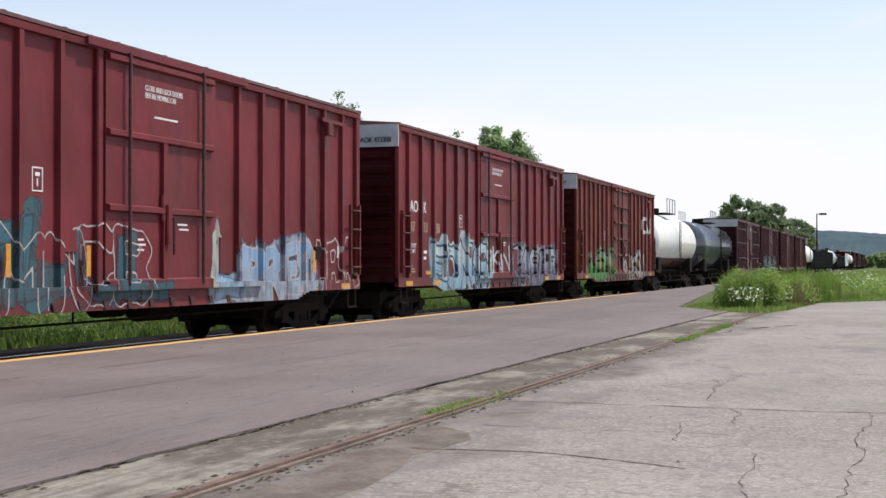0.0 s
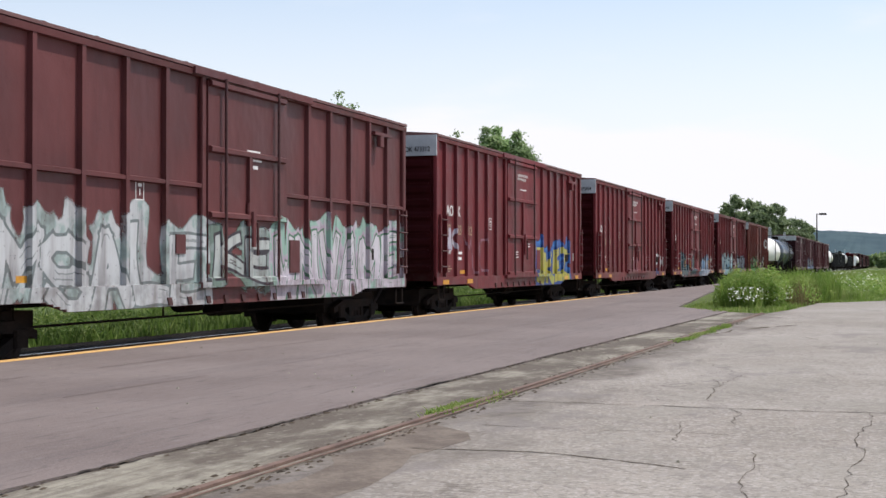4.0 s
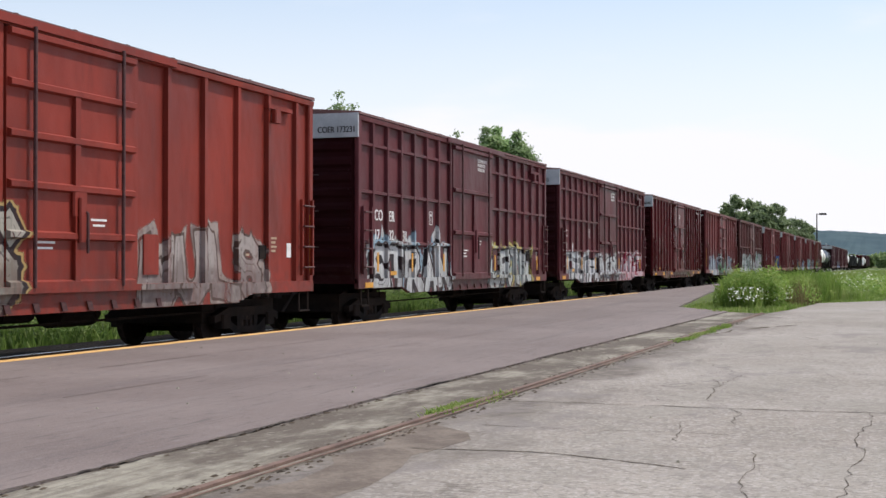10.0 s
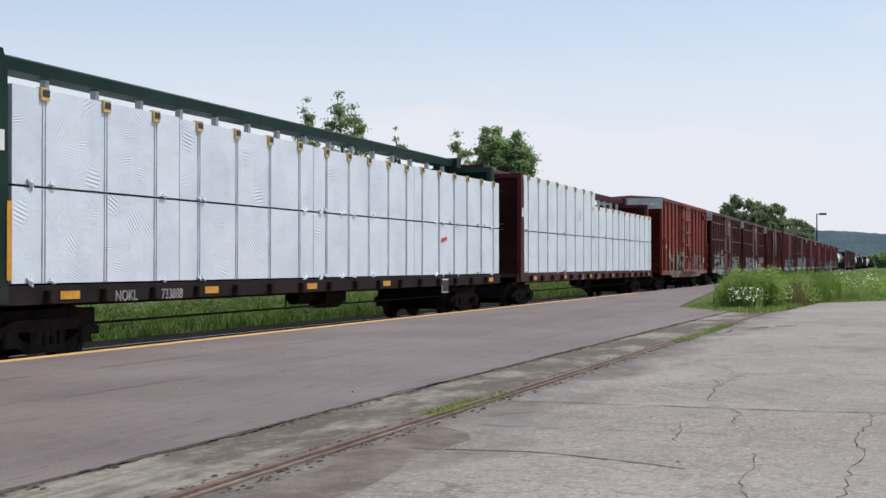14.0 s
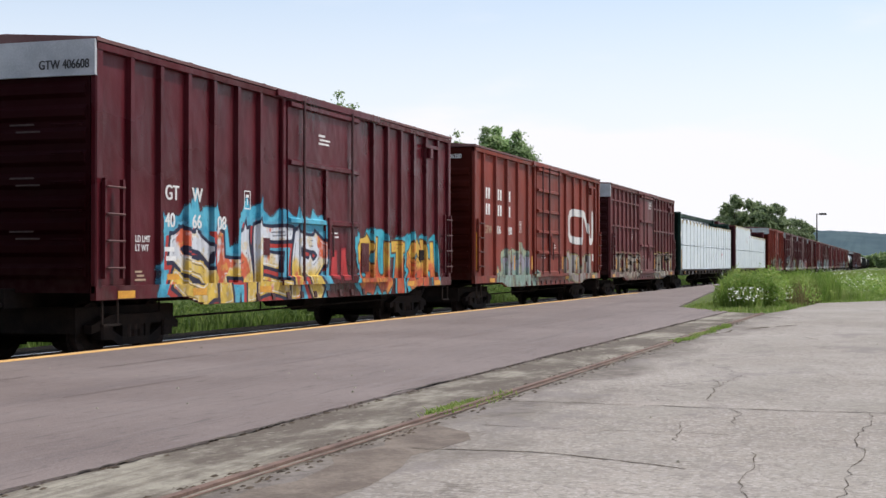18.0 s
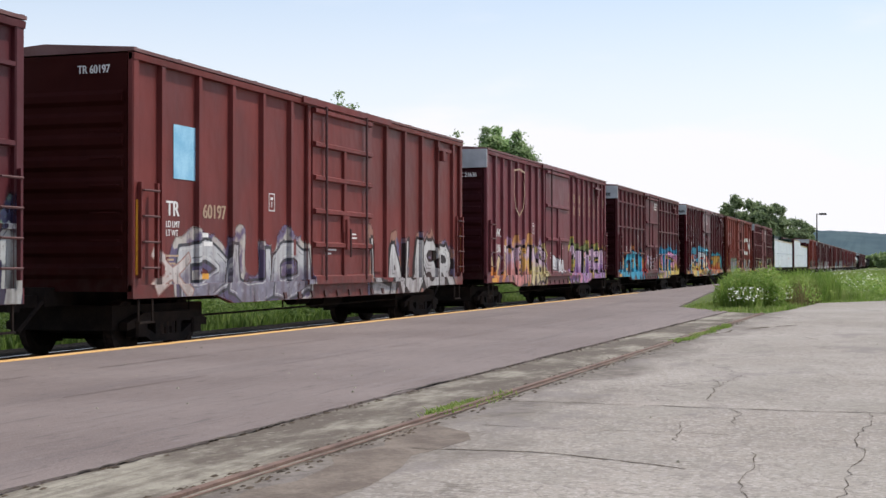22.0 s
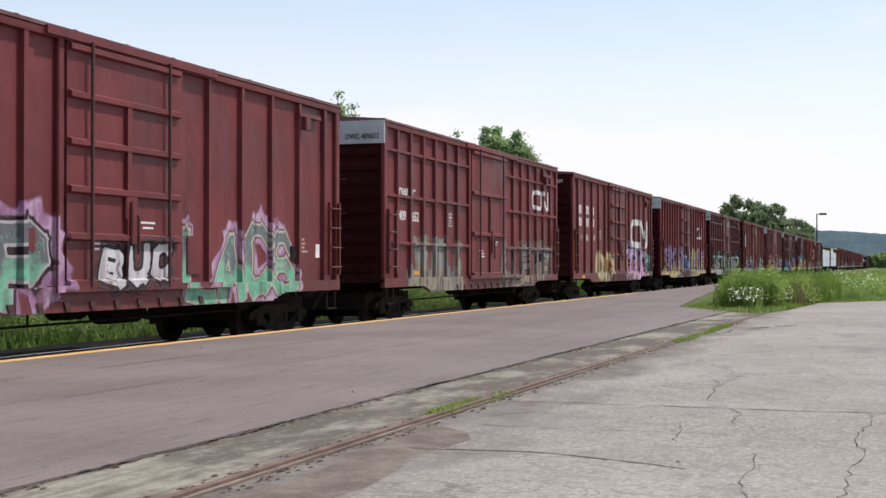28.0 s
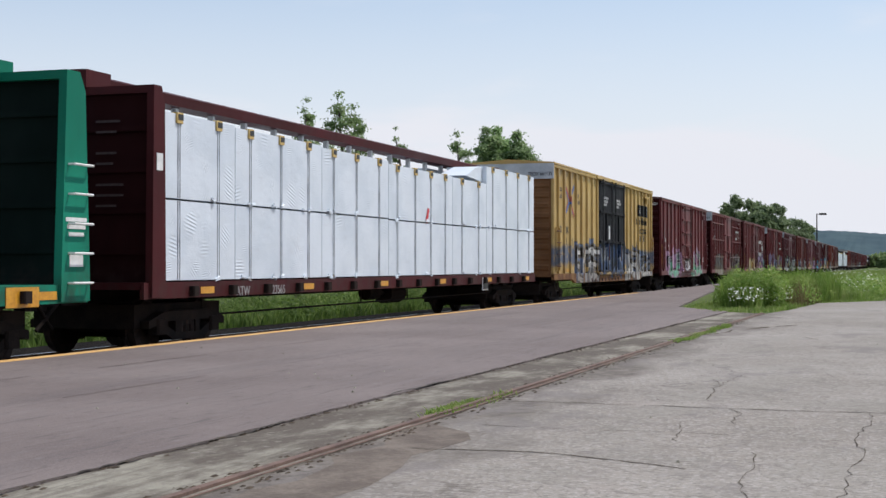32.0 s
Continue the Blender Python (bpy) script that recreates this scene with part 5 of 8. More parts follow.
def bundle(mid, x0, x1, s, z0, z1, seed):
    """A stack of boards in white wrap, held by straps over cardboard corners."""
    w = x1 - x0
    rnd = random.Random(int((x0 + 50) * 100) + seed)
    ya, yb = (-1.43, -0.30) if s < 0 else (0.30, 1.43)
    ob = new("lumber_bundle")
    tagged(ob, label="lumber bundle in creased white plastic wrap with straps", category="lumber", group="wrapped lumber on flat cars")
    UNITS.append((ob, mid + (x0 + x1) / 2))
    nx, nz = max(4, int(w / 0.35)), 4
    v, f = [], []
    y = ya if s < 0 else yb
    inner = yb if s < 0 else ya
    for j in range(nz + 1):
        for i in range(nx + 1):
            edge = i in (0, nx) or j in (0, nz)
            v.append((-w / 2 + 0.012 + (w - 0.024) * i / nx, y + s * (0.0 if edge else rnd.uniform(-0.004, 0.006)), z0 + 0.005 + (z1 - z0 - 0.010) * j / nz))
    for j in range(nz):
        for i in range(nx):
            a = j * (nx + 1) + i
            f.append((a, a + 1, a + nx + 2, a + nx + 1))
    k = len(v)
    v += [(-w / 2 + 0.012, inner, z0), (w / 2 - 0.012, inner, z0), (w / 2 - 0.012, inner, z1 - 0.012), (-w / 2 + 0.012, inner, z1 - 0.012)]
    tl, tr = nz * (nx + 1), nz * (nx + 1) + nx
    f += [(k, k + 1, k + 2, k + 3), tuple([k + 3, k + 2] + list(range(tr, tl - 1, -1))), tuple([k + 1, k] + list(range(0, nx + 1))),
          tuple([k, k + 3] + [j * (nx + 1) for j in range(nz, -1, -1)]), tuple([k + 2, k + 1] + [j * (nx + 1) + nx for j in range(nz + 1)])]
    part("wrap", (v, f), M["wrap"], ob, smooth=False)
    n = max(2, int(round(w / 1.25)))
    for i in range(n):
        x = -w / 2 + (i + 0.5) * w / n + rnd.uniform(-0.05, 0.05)
        obj("strap", cached(("strap", round(z0, 2), round(z1, 2), s), lambda: join_data(*[box_data(q - 0.0055, q + 0.0055, min(y, y + s * 0.014), max(y, y + s * 0.014), z0 + 0.01, z1) for q in (-0.032, 0.032)])), M["strap"], ob, loc=(x, 0, 0))
        if z1 > 3.0:
            guard = obj("corner_guard", cached(("corner_guard", s), lambda: box_data(-0.10, 0.10, min(s * 1.37, s * 1.462), max(s * 1.37, s * 1.462), -0.15, 0.016, 0.01)), M["card"], ob, loc=(x, 0, z1))
            obj("guard_slot", cached(("guard_slot", s), lambda: box_data(-0.07, 0.085, min(s * 1.46, s * 1.468), max(s * 1.46, s * 1.468), -0.10, -0.01)), M["black"], guard)
        if s < 0 and rnd.random() < 0.6:
            for q in range(rnd.randrange(1, 4)):
                obj("bunched_wrap", cached(("bunched_wrap", rnd.randrange(4)), lambda: tuft_data(rnd.randrange(99))), M["wrap"], ob, loc=(x + rnd.uniform(-0.35, 0.35), ya - 0.012, z0 + rnd.uniform(-0.01, 0.05)), rot=(0, rnd.uniform(-40, 40), 0))
    return ob


def tuft_data(seed):
    """A crumpled gather of loose plastic wrap."""
    rnd = random.Random(seed)
    v, f = [(0, -0.03, 0)], []
    for i in range(9):
        a, r = i * 2 * math.pi / 9, rnd.uniform(0.03, 0.10)
        v.append((1.2 * r * math.cos(a), rnd.uniform(-0.035, 0.0), 0.6 * r * math.sin(a)))
    for i in range(9):
        v.append((v[i + 1][0] * 0.8, 0.015, v[i + 1][2] * 0.8))
    for i in range(9):
        k = (i + 1) % 9
        f += [(0, 1 + k, 1 + i), (1 + i, 1 + k, 10 + k, 10 + i)]
    f.append(tuple(range(10, 19)))
    return v, f


def paper_tag(mid, x, z, w, h, tilt):
    """A red slip stuck on the bundle that covers this place of the car's side."""
    for ob, at in UNITS[::-1]:
        if not ob.name.startswith("lumber"):
            continue
        v = np.array([q.co[:] for c in ob.children if c.name.startswith("wrap") for q in c.data.vertices])
        low, high = v.min(0), v.max(0)
        if low[0] < mid + x - at < high[0] and low[2] < z < high[2] and low[1] < -1:
            part("paper_tag", box_data(-w / 2, w / 2, -0.004, 0.0, -h / 2, h / 2), M["tag"], ob, loc=(mid + x - at, -1.444, z), rot=(0, tilt, 0))
            return


M["tag"] = plain("red_tag", (0.50, 0.03, 0.04), (0.62, 0.06, 0.06), 8.0, 0.6)
M["card"] = plain("yellowed_card", (0.55, 0.38, 0.12), (0.66, 0.48, 0.20), 8.0, 0.8)


def gondola(at, length=15.9, label="", base=(0.03, 0.03, 0.032), top=3.1):
    """A dark open-top car with side stakes, and its covered load."""
    h = length / 2
    root = new("gondola_car")
    tagged(root, label=label, category="gondola car", group="gondola cars")
    UNITS.append((root, at + h))
    paint = car_paint("gondola_paint", root, base, (0.015, 0.014, 0.013), 0.6, seed=at)
    obj("tub", cached(("tub", length, top), lambda: join_data(box_data(-h, h, -1.45, -1.38, 1.0, top), box_data(-h, h, 1.38, 1.45, 1.0, top), box_data(-h, -h + 0.07, -1.38, 1.38, 1.0, top), box_data(h - 0.07, h, -1.38, 1.38, 1.0, top), box_data(-h, h, -1.38, 1.38, 1.0, 1.1))), paint, root)
    for i in range(12):
        obj("side_stake", cached(("side_stake", top), lambda: post_data(top - 1.05, 0.18, 0.08)), paint, root, loc=(-h + 0.6 + i * (length - 1.2) / 11, -1.45, 1.02))
    obj("rim", cached(("rim", length, top), lambda: join_data(box_data(-h, h, -1.55, -1.40, top, top + 0.1), box_data(-h, h, 1.40, 1.55, top, top + 0.1))), paint, root)
    add_running_gear(root, length)
    return root

# ---- the train, from its tail to its head ----
TEAL, SKY_BLUE, CYAN = (0.05, 0.13, 0.155), (0.20, 0.45, 0.72), (0.06, 0.46, 0.68)
PINK, PURPLE, LILAC = (0.70, 0.36, 0.56), (0.30, 0.18, 0.42), (0.52, 0.42, 0.62)
YELLOW, ORANGE, SCARLET = (0.78, 0.58, 0.10), (0.72, 0.26, 0.06), (0.55, 0.05, 0.05)
MINT, GREEN, CREAM, NAVY = (0.25, 0.58, 0.44), (0.09, 0.28, 0.13), (0.60, 0.52, 0.36), (0.04, 0.06, 0.20)
HL = 15.97 / 2

K, DK = (0.02, 0.02, 0.022), (0.05, 0.05, 0.06)
GRAFFITI = {
    "yellow": [spray(3.4, 7.1, 0.80, 1.98, "EYSE", ((0.30, 0.30, 0.30), (0.66, 0.66, 0.64)), (K, 0.058), halo=((0.10, 0.10, 0.10), 0.05), bg=((0.10, 0.17, 0.32), (0.16, 0.22, 0.34)), cloud=0.16, weight=0.13, seed=3, lean=0.1),
               spray(7.3, 11.6, 1.10, 2.0, "HMIJN", ((0.10, 0.16, 0.30), (0.40, 0.42, 0.45)), (K, 0.058), bg=((0.03, 0.06, 0.14), (0.05, 0.09, 0.18)), cloud=0.1, weight=0.11, seed=5, fade=0.9),
               spray(11.9, 16.2, 0.78, 1.95, "WARN", ((0.64, 0.64, 0.62), (0.34, 0.36, 0.38)), (K, 0.055), bg=((0.10, 0.15, 0.26), (0.05, 0.06, 0.08)), cloud=0.16, weight=0.12, seed=7, lean=-0.12, tops=True),
               spray(16.2, 18.4, 0.80, 1.75, "EK", ((0.60, 0.60, 0.58), (0.20, 0.24, 0.30)), (K, 0.058), bg=((0.11, 0.17, 0.30), (0.2, 0.26, 0.34)), cloud=0.2, weight=0.12, seed=8)],
    "406221": [spray(2.1, 6.2, 0.78, 1.95, "DUP", ((0.20, 0.52, 0.36), (0.13, 0.15, 0.16)), ((0.45, 0.42, 0.44), 0.03), halo=(K, 0.058), bg=((0.40, 0.22, 0.37), (0.52, 0.34, 0.48)), weight=0.2, seed=4, lean=-0.08, cloud=0.26),
               spray(7.3, 9.2, 1.15, 1.75, "BUC", ((0.60, 0.58, 0.60), (0.66, 0.66, 0.66)), (K, 0.058), halo=((0.09, 0.06, 0.07), 0.04), weight=0.085, seed=6),
               spray(9.8, 13.9, 0.80, 2.0, "LACS", ((0.18, 0.50, 0.34), (0.15, 0.18, 0.19)), ((0.50, 0.46, 0.36), 0.03), halo=((0.10, 0.07, 0.09), 0.03), bg=((0.42, 0.24, 0.38), (0.5, 0.36, 0.45)), cloud=0.14, weight=0.15, seed=2, tops=True)],
    "dwc": [spray(1.6, 6.0, 0.80, 1.9, "JULI", ((0.30, 0.28, 0.20), (0.24, 0.27, 0.26)), ((0.36, 0.34, 0.30), 0.035), bg=((0.24, 0.20, 0.15), (0.22, 0.24, 0.24)), weight=0.16, seed=9, fade=0.9),
            spray(9.4, 15.1, 0.80, 1.85, "MLEIF", ((0.33, 0.28, 0.20), (0.30, 0.27, 0.27)), (DK, 0.035), bg=((0.26, 0.20, 0.16), (0.20, 0.16, 0.16)), weight=0.13, seed=12, fade=0.9)],
    "406319": [spray(4.0, 7.0, 0.85, 1.95, "OD", ((0.5, 0.45, 0.3), CREAM), ((0.5, 0.35, 0.1), 0.04), halo=((0.25, 0.17, 0.12), 0.06), weight=0.2, seed=4, soft=True, fade=0.8),
               spray(9.6, 14.4, 0.74, 2.12, "COUK", (PINK, (0.50, 0.40, 0.60), (0.68, 0.50, 0.62)), (K, 0.058), halo=((0.34, 0.24, 0.38), 0.06), bg=((0.30, 0.22, 0.34), (0.16, 0.14, 0.14)), cloud=0.14, weight=0.22, seed=9, shine=(0.75, 0.7, 0.75)),
               spray(14.1, 15.9, 0.95, 1.85, "EB", ((0.10, 0.20, 0.18), (0.24, 0.40, 0.42)), (DK, 0.03), weight=0.15, seed=5, fade=0.8)],
    "405857": [spray(0.5, 6.6, 0.74, 1.9, "SEJULA", ((0.60, 0.52, 0.20), (0.28, 0.22, 0.36)), ((0.03, 0.03, 0.05), 0.045), bg=((0.26, 0.21, 0.34), (0.36, 0.28, 0.44)), cloud=0.3, weight=0.15, seed=2, shade=(0.12, 0.10, 0.06)),
               spray(6.8, 9.2, 1.15, 2.05, "MKN", ((0.10, 0.28, 0.52), (0.28, 0.38, 0.58)), ((0.02, 0.02, 0.04), 0.04), bg=((0.22, 0.16, 0.26), (0.05, 0.05, 0.08)), cloud=0.1, weight=0.13, seed=7),
               spray(9.5, 15.2, 0.78, 2.0, "ELHCLB", ((0.55, 0.48, 0.20), (0.40, 0.32, 0.50)), (DK, 0.035), bg=((0.32, 0.24, 0.40), (0.42, 0.40, 0.22)), cloud=0.26, weight=0.15, seed=8)],
    "173155": [spray(0.6, 6.3, 0.74, 1.98, "ZAKEY", ((0.40, 0.42, 0.40), (0.47, 0.50, 0.50)), ((0.03, 0.035, 0.10), 0.05), bg=((0.04, 0.06, 0.14), (0.16, 0.30, 0.16)), cloud=0.17, weight=0.2, seed=3, shade=(0.03, 0.04, 0.10)),
               spray(6.4, 9.7, 0.95, 2.0, "AXK", ((0.12, 0.24, 0.10), (0.36, 0.40, 0.38)), (K, 0.055), bg=((0.03, 0.04, 0.08), (0.10, 0.18, 0.10)), cloud=0.15, weight=0.11, seed=14),
               spray(9.8, 15.9, 0.78, 2.0, "KADEM", ((0.40, 0.42, 0.40), (0.46, 0.49, 0.49)), ((0.03, 0.035, 0.08), 0.05), bg=((0.04, 0.05, 0.10), (0.16, 0.28, 0.18)), cloud=0.15, weight=0.19, seed=5, shade=(0.03, 0.04, 0.08))],
    "TR": [spray(1.5, 6.4, 0.74, 1.82, "DUO", ((0.22, 0.22, 0.28), (0.48, 0.50, 0.51)), ((0.05, 0.06, 0.07), 0.04), bg=((0.15, 0.13, 0.22), (0.46, 0.44, 0.40)), cloud=0.16, weight=0.24, seed=6, shade=(0.10, 0.09, 0.16), shine=(0.6, 0.62, 0.6)),
           spray(0.7, 1.8, 0.85, 1.6, "X", ((0.56, 0.50, 0.46), (0.62, 0.58, 0.55)), ((0.40, 0.25, 0.22), 0.02), weight=0.12, seed=8, fade=1.0),
           spray(9.5, 15.2, 0.76, 1.98, "LAUSR", ((0.42, 0.42, 0.42), (0.54, 0.55, 0.54)), (K, 0.058), bg=((0.14, 0.14, 0.24), (0.30, 0.16, 0.12)), cloud=0.12, weight=0.18, seed=7, shade=K)],
    "WC": [spray(0.5, 2.4, 0.80, 1.65, "VA", (ORANGE, (0.62, 0.50, 0.30)), (K, 0.035), halo=((0.30, 0.16, 0.22), 0.05), weight=0.15, seed=2),
           spray(2.2, 4.8, 0.78, 1.98, "NEM", ((0.60, 0.24, 0.22), (0.60, 0.44, 0.56), (0.72, 0.42, 0.10)), (K, 0.058), bg=((0.35, 0.22, 0.36), (0.52, 0.26, 0.08)), weight=0.17, seed=8),
           spray(4.7, 6.5, 0.78, 1.95, "AS", ((0.66, 0.58, 0.30), (0.62, 0.48, 0.60)), (K, 0.058), bg=((0.40, 0.28, 0.44), (0.5, 0.42, 0.16)), cloud=0.14, weight=0.17, seed=11),
           spray(7.3, 9.0, 1.15, 1.62, "BMA", ((0.62, 0.60, 0.62), WHITE), (K, 0.03), weight=0.08, seed=5, soft=True),
           spray(9.9, 15.9, 0.76, 1.98, "CHOPEN", ((0.36, 0.20, 0.46), (0.66, 0.48, 0.62), (0.62, 0.22, 0.32)), (K, 0.055), bg=((0.58, 0.44, 0.08), (0.16, 0.20, 0.07)), cloud=0.2, weight=0.19, seed=10, lean=0.06, shine=(0.8, 0.75, 0.8))],
    "211008": [spray(0.6, 6.0, 0.74, 1.92, "AESUN", ((0.02, 0.33, 0.52), (0.05, 0.44, 0.62)), ((0.01, 0.02, 0.05), 0.05), halo=((0.30, 0.07, 0.02), 0.03), bg=((0.02, 0.10, 0.14), (0.45, 0.16, 0.05)), cloud=0.12, weight=0.22, seed=19, shade=(0.01, 0.03, 0.06), tops=True, fade=0.2),
               spray(5.7, 6.5, 0.80, 1.65, "X", ((0.42, 0.05, 0.05), (0.42, 0.06, 0.06)), ((0.3, 0.04, 0.04), 0.02), weight=0.12, seed=20),
               spray(6.5, 7.6, 1.35, 1.85, "RS", ((0.55, 0.52, 0.56), LILAC), (DK, 0.02), weight=0.05, seed=21, fade=0.9),
               spray(7.7, 9.2, 1.12, 1.78, "KT", None, ((0.52, 0.50, 0.54), 0.02), weight=0.09, seed=22, fade=0.9),
               spray(9.7, 16.0, 0.76, 1.95, "CUTES", ((0.66, 0.52, 0.10), (0.62, 0.28, 0.46), (0.36, 0.20, 0.44)), ((0.05, 0.02, 0.06), 0.045), halo=((0.02, 0.22, 0.38), 0.05), bg=((0.03, 0.32, 0.50), (0.04, 0.24, 0.42)), cloud=0.2, weight=0.2, seed=26, shade=(0.62, 0.42, 0.06), fade=0.2, tops=True)],
    "406608": [spray(2.1, 8.0, 0.76, 2.02, "SHER", ((0.68, 0.48, 0.09), (0.62, 0.66, 0.70), (0.60, 0.13, 0.06)), ((0.02, 0.03, 0.06), 0.05), halo=((0.10, 0.36, 0.50), 0.05), bg=((0.05, 0.34, 0.50), (0.10, 0.44, 0.58)), cloud=0.28, weight=0.21, seed=26, shade=(0.45, 0.05, 0.04), shine=(0.75, 0.78, 0.8), tops=True, lean=-0.1, fade=0.2),
               spray(8.1, 9.2, 1.10, 1.70, "II", ((0.45, 0.04, 0.04), (0.5, 0.05, 0.05)), ((0.3, 0.03, 0.04), 0.03), weight=0.16, seed=27, fade=0.3),
               spray(9.8, 14.9, 0.78, 1.98, "SUTSH", ((0.55, 0.10, 0.04), (0.68, 0.44, 0.08), (0.66, 0.24, 0.05)), ((0.10, 0.05, 0.02), 0.03), bg=((0.03, 0.34, 0.44), (0.06, 0.40, 0.50)), cloud=0.11, weight=0.19, seed=39, shade=(0.04, 0.36, 0.46), fade=0.2)],
    "406280": [spray(2.2, 6.5, 0.74, 1.75, "JHOL", ((0.26, 0.40, 0.33), (0.34, 0.34, 0.42)), ((0.16, 0.20, 0.17), 0.035), bg=((0.20, 0.32, 0.28), (0.36, 0.42, 0.28)), cloud=0.16, weight=0.22, seed=8, fade=0.7),
               spray(10.5, 15.4, 0.80, 1.75, "OEWTL", ((0.30, 0.28, 0.27), (0.36, 0.36, 0.36)), ((0.30, 0.30, 0.12), 0.03), halo=((0.12, 0.10, 0.08), 0.04), weight=0.15, seed=14, fade=0.8)],
    "faded": [spray(0.7, 6.4, 0.85, 1.78, "FEASTS", ((0.36, 0.32, 0.27), (0.46, 0.42, 0.36)), (K, 0.058), halo=((0.28, 0.19, 0.12), 0.05), weight=0.10, seed=5, tops=True),
              spray(9.8, 15.4, 0.80, 1.9, "SALTY", ((0.42, 0.40, 0.34), (0.38, 0.34, 0.27)), (K, 0.058), halo=((0.36, 0.28, 0.10), 0.05), weight=0.17, seed=13, fade=0.7)],
    "406192": [spray(2.1, 6.8, 0.78, 1.98, "CIUS", ((0.20, 0.19, 0.16), (0.36, 0.35, 0.30)), (K, 0.055), halo=((0.40, 0.29, 0.12), 0.045), weight=0.2, seed=1, fade=0.6, shade=(0.05, 0.045, 0.04)),
               spray(9.7, 13.9, 0.78, 1.95, "WULS", ((0.22, 0.19, 0.18), (0.36, 0.33, 0.31)), ((0.08, 0.06, 0.05), 0.035), bg=((0.22, 0.18, 0.17), (0.34, 0.30, 0.27)), cloud=0.1, weight=0.2, seed=23, fade=0.6, tops=True)],
    "173231": [spray(0.8, 6.2, 0.74, 1.85, "STRAN", ((0.48, 0.51, 0.51), (0.56, 0.58, 0.58)), (K, 0.058), bg=((0.50, 0.52, 0.52), (0.22, 0.33, 0.40)), cloud=0.16, weight=0.17, seed=7, shade=K, tops=True, fade=0.4),
               spray(9.6, 14.1, 0.80, 1.82, "CRTN", ((0.46, 0.50, 0.48), (0.52, 0.55, 0.54)), (K, 0.055), bg=((0.36, 0.44, 0.42), (0.42, 0.36, 0.12)), cloud=0.12, weight=0.17, seed=4, shade=(0.10, 0.16, 0.17), tops=True, fade=0.4)],
    "21083": [spray(1.0, 4.5, 0.74, 1.72, "TEST", ((0.06, 0.07, 0.08), (0.16, 0.17, 0.18)), ((0.60, 0.62, 0.63), 0.06), bg=((0.56, 0.58, 0.60), (0.60, 0.61, 0.62)), cloud=0.10, weight=0.14, seed=3, tops=True, fade=0.3),
              spray(4.5, 6.6, 0.78, 1.72, "FU", ((0.58, 0.60, 0.63), WHITE), (K, 0.058), bg=((0.30, 0.31, 0.34), (0.5, 0.5, 0.52)), cloud=0.1, weight=0.2, seed=29, shade=K, fade=0.3),
              spray(6.5, 10.2, 0.95, 1.72, "NORL", ((0.46, 0.48, 0.50), (0.56, 0.58, 0.58)), (DK, 0.04), bg=((0.30, 0.31, 0.33), (0.42, 0.42, 0.40)), cloud=0.12, weight=0.15, seed=31, fade=0.6),
              spray(10.2, 15.4, 0.78, 1.78, "KAREO", ((0.56, 0.44, 0.48), (0.66, 0.62, 0.64)), ((0.30, 0.03, 0.06), 0.045), bg=((0.40, 0.05, 0.09), (0.54, 0.50, 0.52)), cloud=0.12, weight=0.14, seed=18, tops=True, fade=0.3)],
    "406266": [spray(2.0, 6.1, 0.74, 1.72, "UMSI", ((0.42, 0.46, 0.50), (0.36, 0.42, 0.48)), ((0.12, 0.12, 0.18), 0.035), bg=((0.34, 0.36, 0.42), (0.44, 0.48, 0.50)), cloud=0.14, weight=0.18, seed=5, fade=0.5),
               spray(6.1, 9.5, 0.90, 2.0, "BJX", (GREEN, (0.32, 0.36, 0.40), (0.06, 0.16, 0.10)), (K, 0.055), bg=((0.10, 0.16, 0.11), (0.30, 0.36, 0.38)), cloud=0.14, weight=0.14, seed=6, fade=0.6),
               spray(9.7, 13.8, 0.80, 1.80, "LIUI", ((0.46, 0.46, 0.44), (0.40, 0.48, 0.52)), ((0.10, 0.12, 0.18), 0.035), bg=((0.20, 0.26, 0.36), (0.44, 0.48, 0.48)), cloud=0.13, weight=0.17, seed=24, fade=0.5, tops=True)],
    "half": [spray(0.4, 7.0, 0.74, 2.0, "UMSALE", ((0.52, 0.55, 0.56), (0.58, 0.61, 0.62)), ((0.18, 0.22, 0.22), 0.035), bg=((0.36, 0.46, 0.44), (0.52, 0.55, 0.56)), cloud=0.22, weight=0.18, seed=8, fade=0.5),
             spray(7.2, 9.5, 1.12, 1.9, "KE", ((0.40, 0.46, 0.44), (0.50, 0.54, 0.52)), (DK, 0.04), bg=((0.30, 0.38, 0.36), (0.16, 0.24, 0.20)), cloud=0.14, weight=0.14, seed=9, fade=0.7),
             spray(9.5, 16.1, 0.74, 2.05, "WNVAME", ((0.54, 0.50, 0.56), (0.60, 0.58, 0.62)), ((0.08, 0.20, 0.12), 0.03), halo=((0.46, 0.38, 0.46), 0.05), bg=((0.50, 0.46, 0.52), (0.30, 0.48, 0.40)), cloud=0.2, weight=0.18, seed=18, fade=0.4)],
    "473312": [spray(9.7, 14.2, 0.80, 1.95, "BKEZ", ((0.44, 0.42, 0.06), (0.50, 0.46, 0.12), (0.36, 0.42, 0.12)), ((0.02, 0.08, 0.28), 0.035), halo=((0.03, 0.12, 0.36), 0.06), bg=((0.04, 0.14, 0.42), (0.05, 0.20, 0.50)), cloud=0.19, weight=0.2, seed=16, shade=(0.02, 0.08, 0.30), fade=0.25),
               spray(2.3, 4.6, 1.25, 2.15, "YUC", None, ((0.30, 0.16, 0.20), 0.018), weight=0.02, seed=7, fade=0.9),
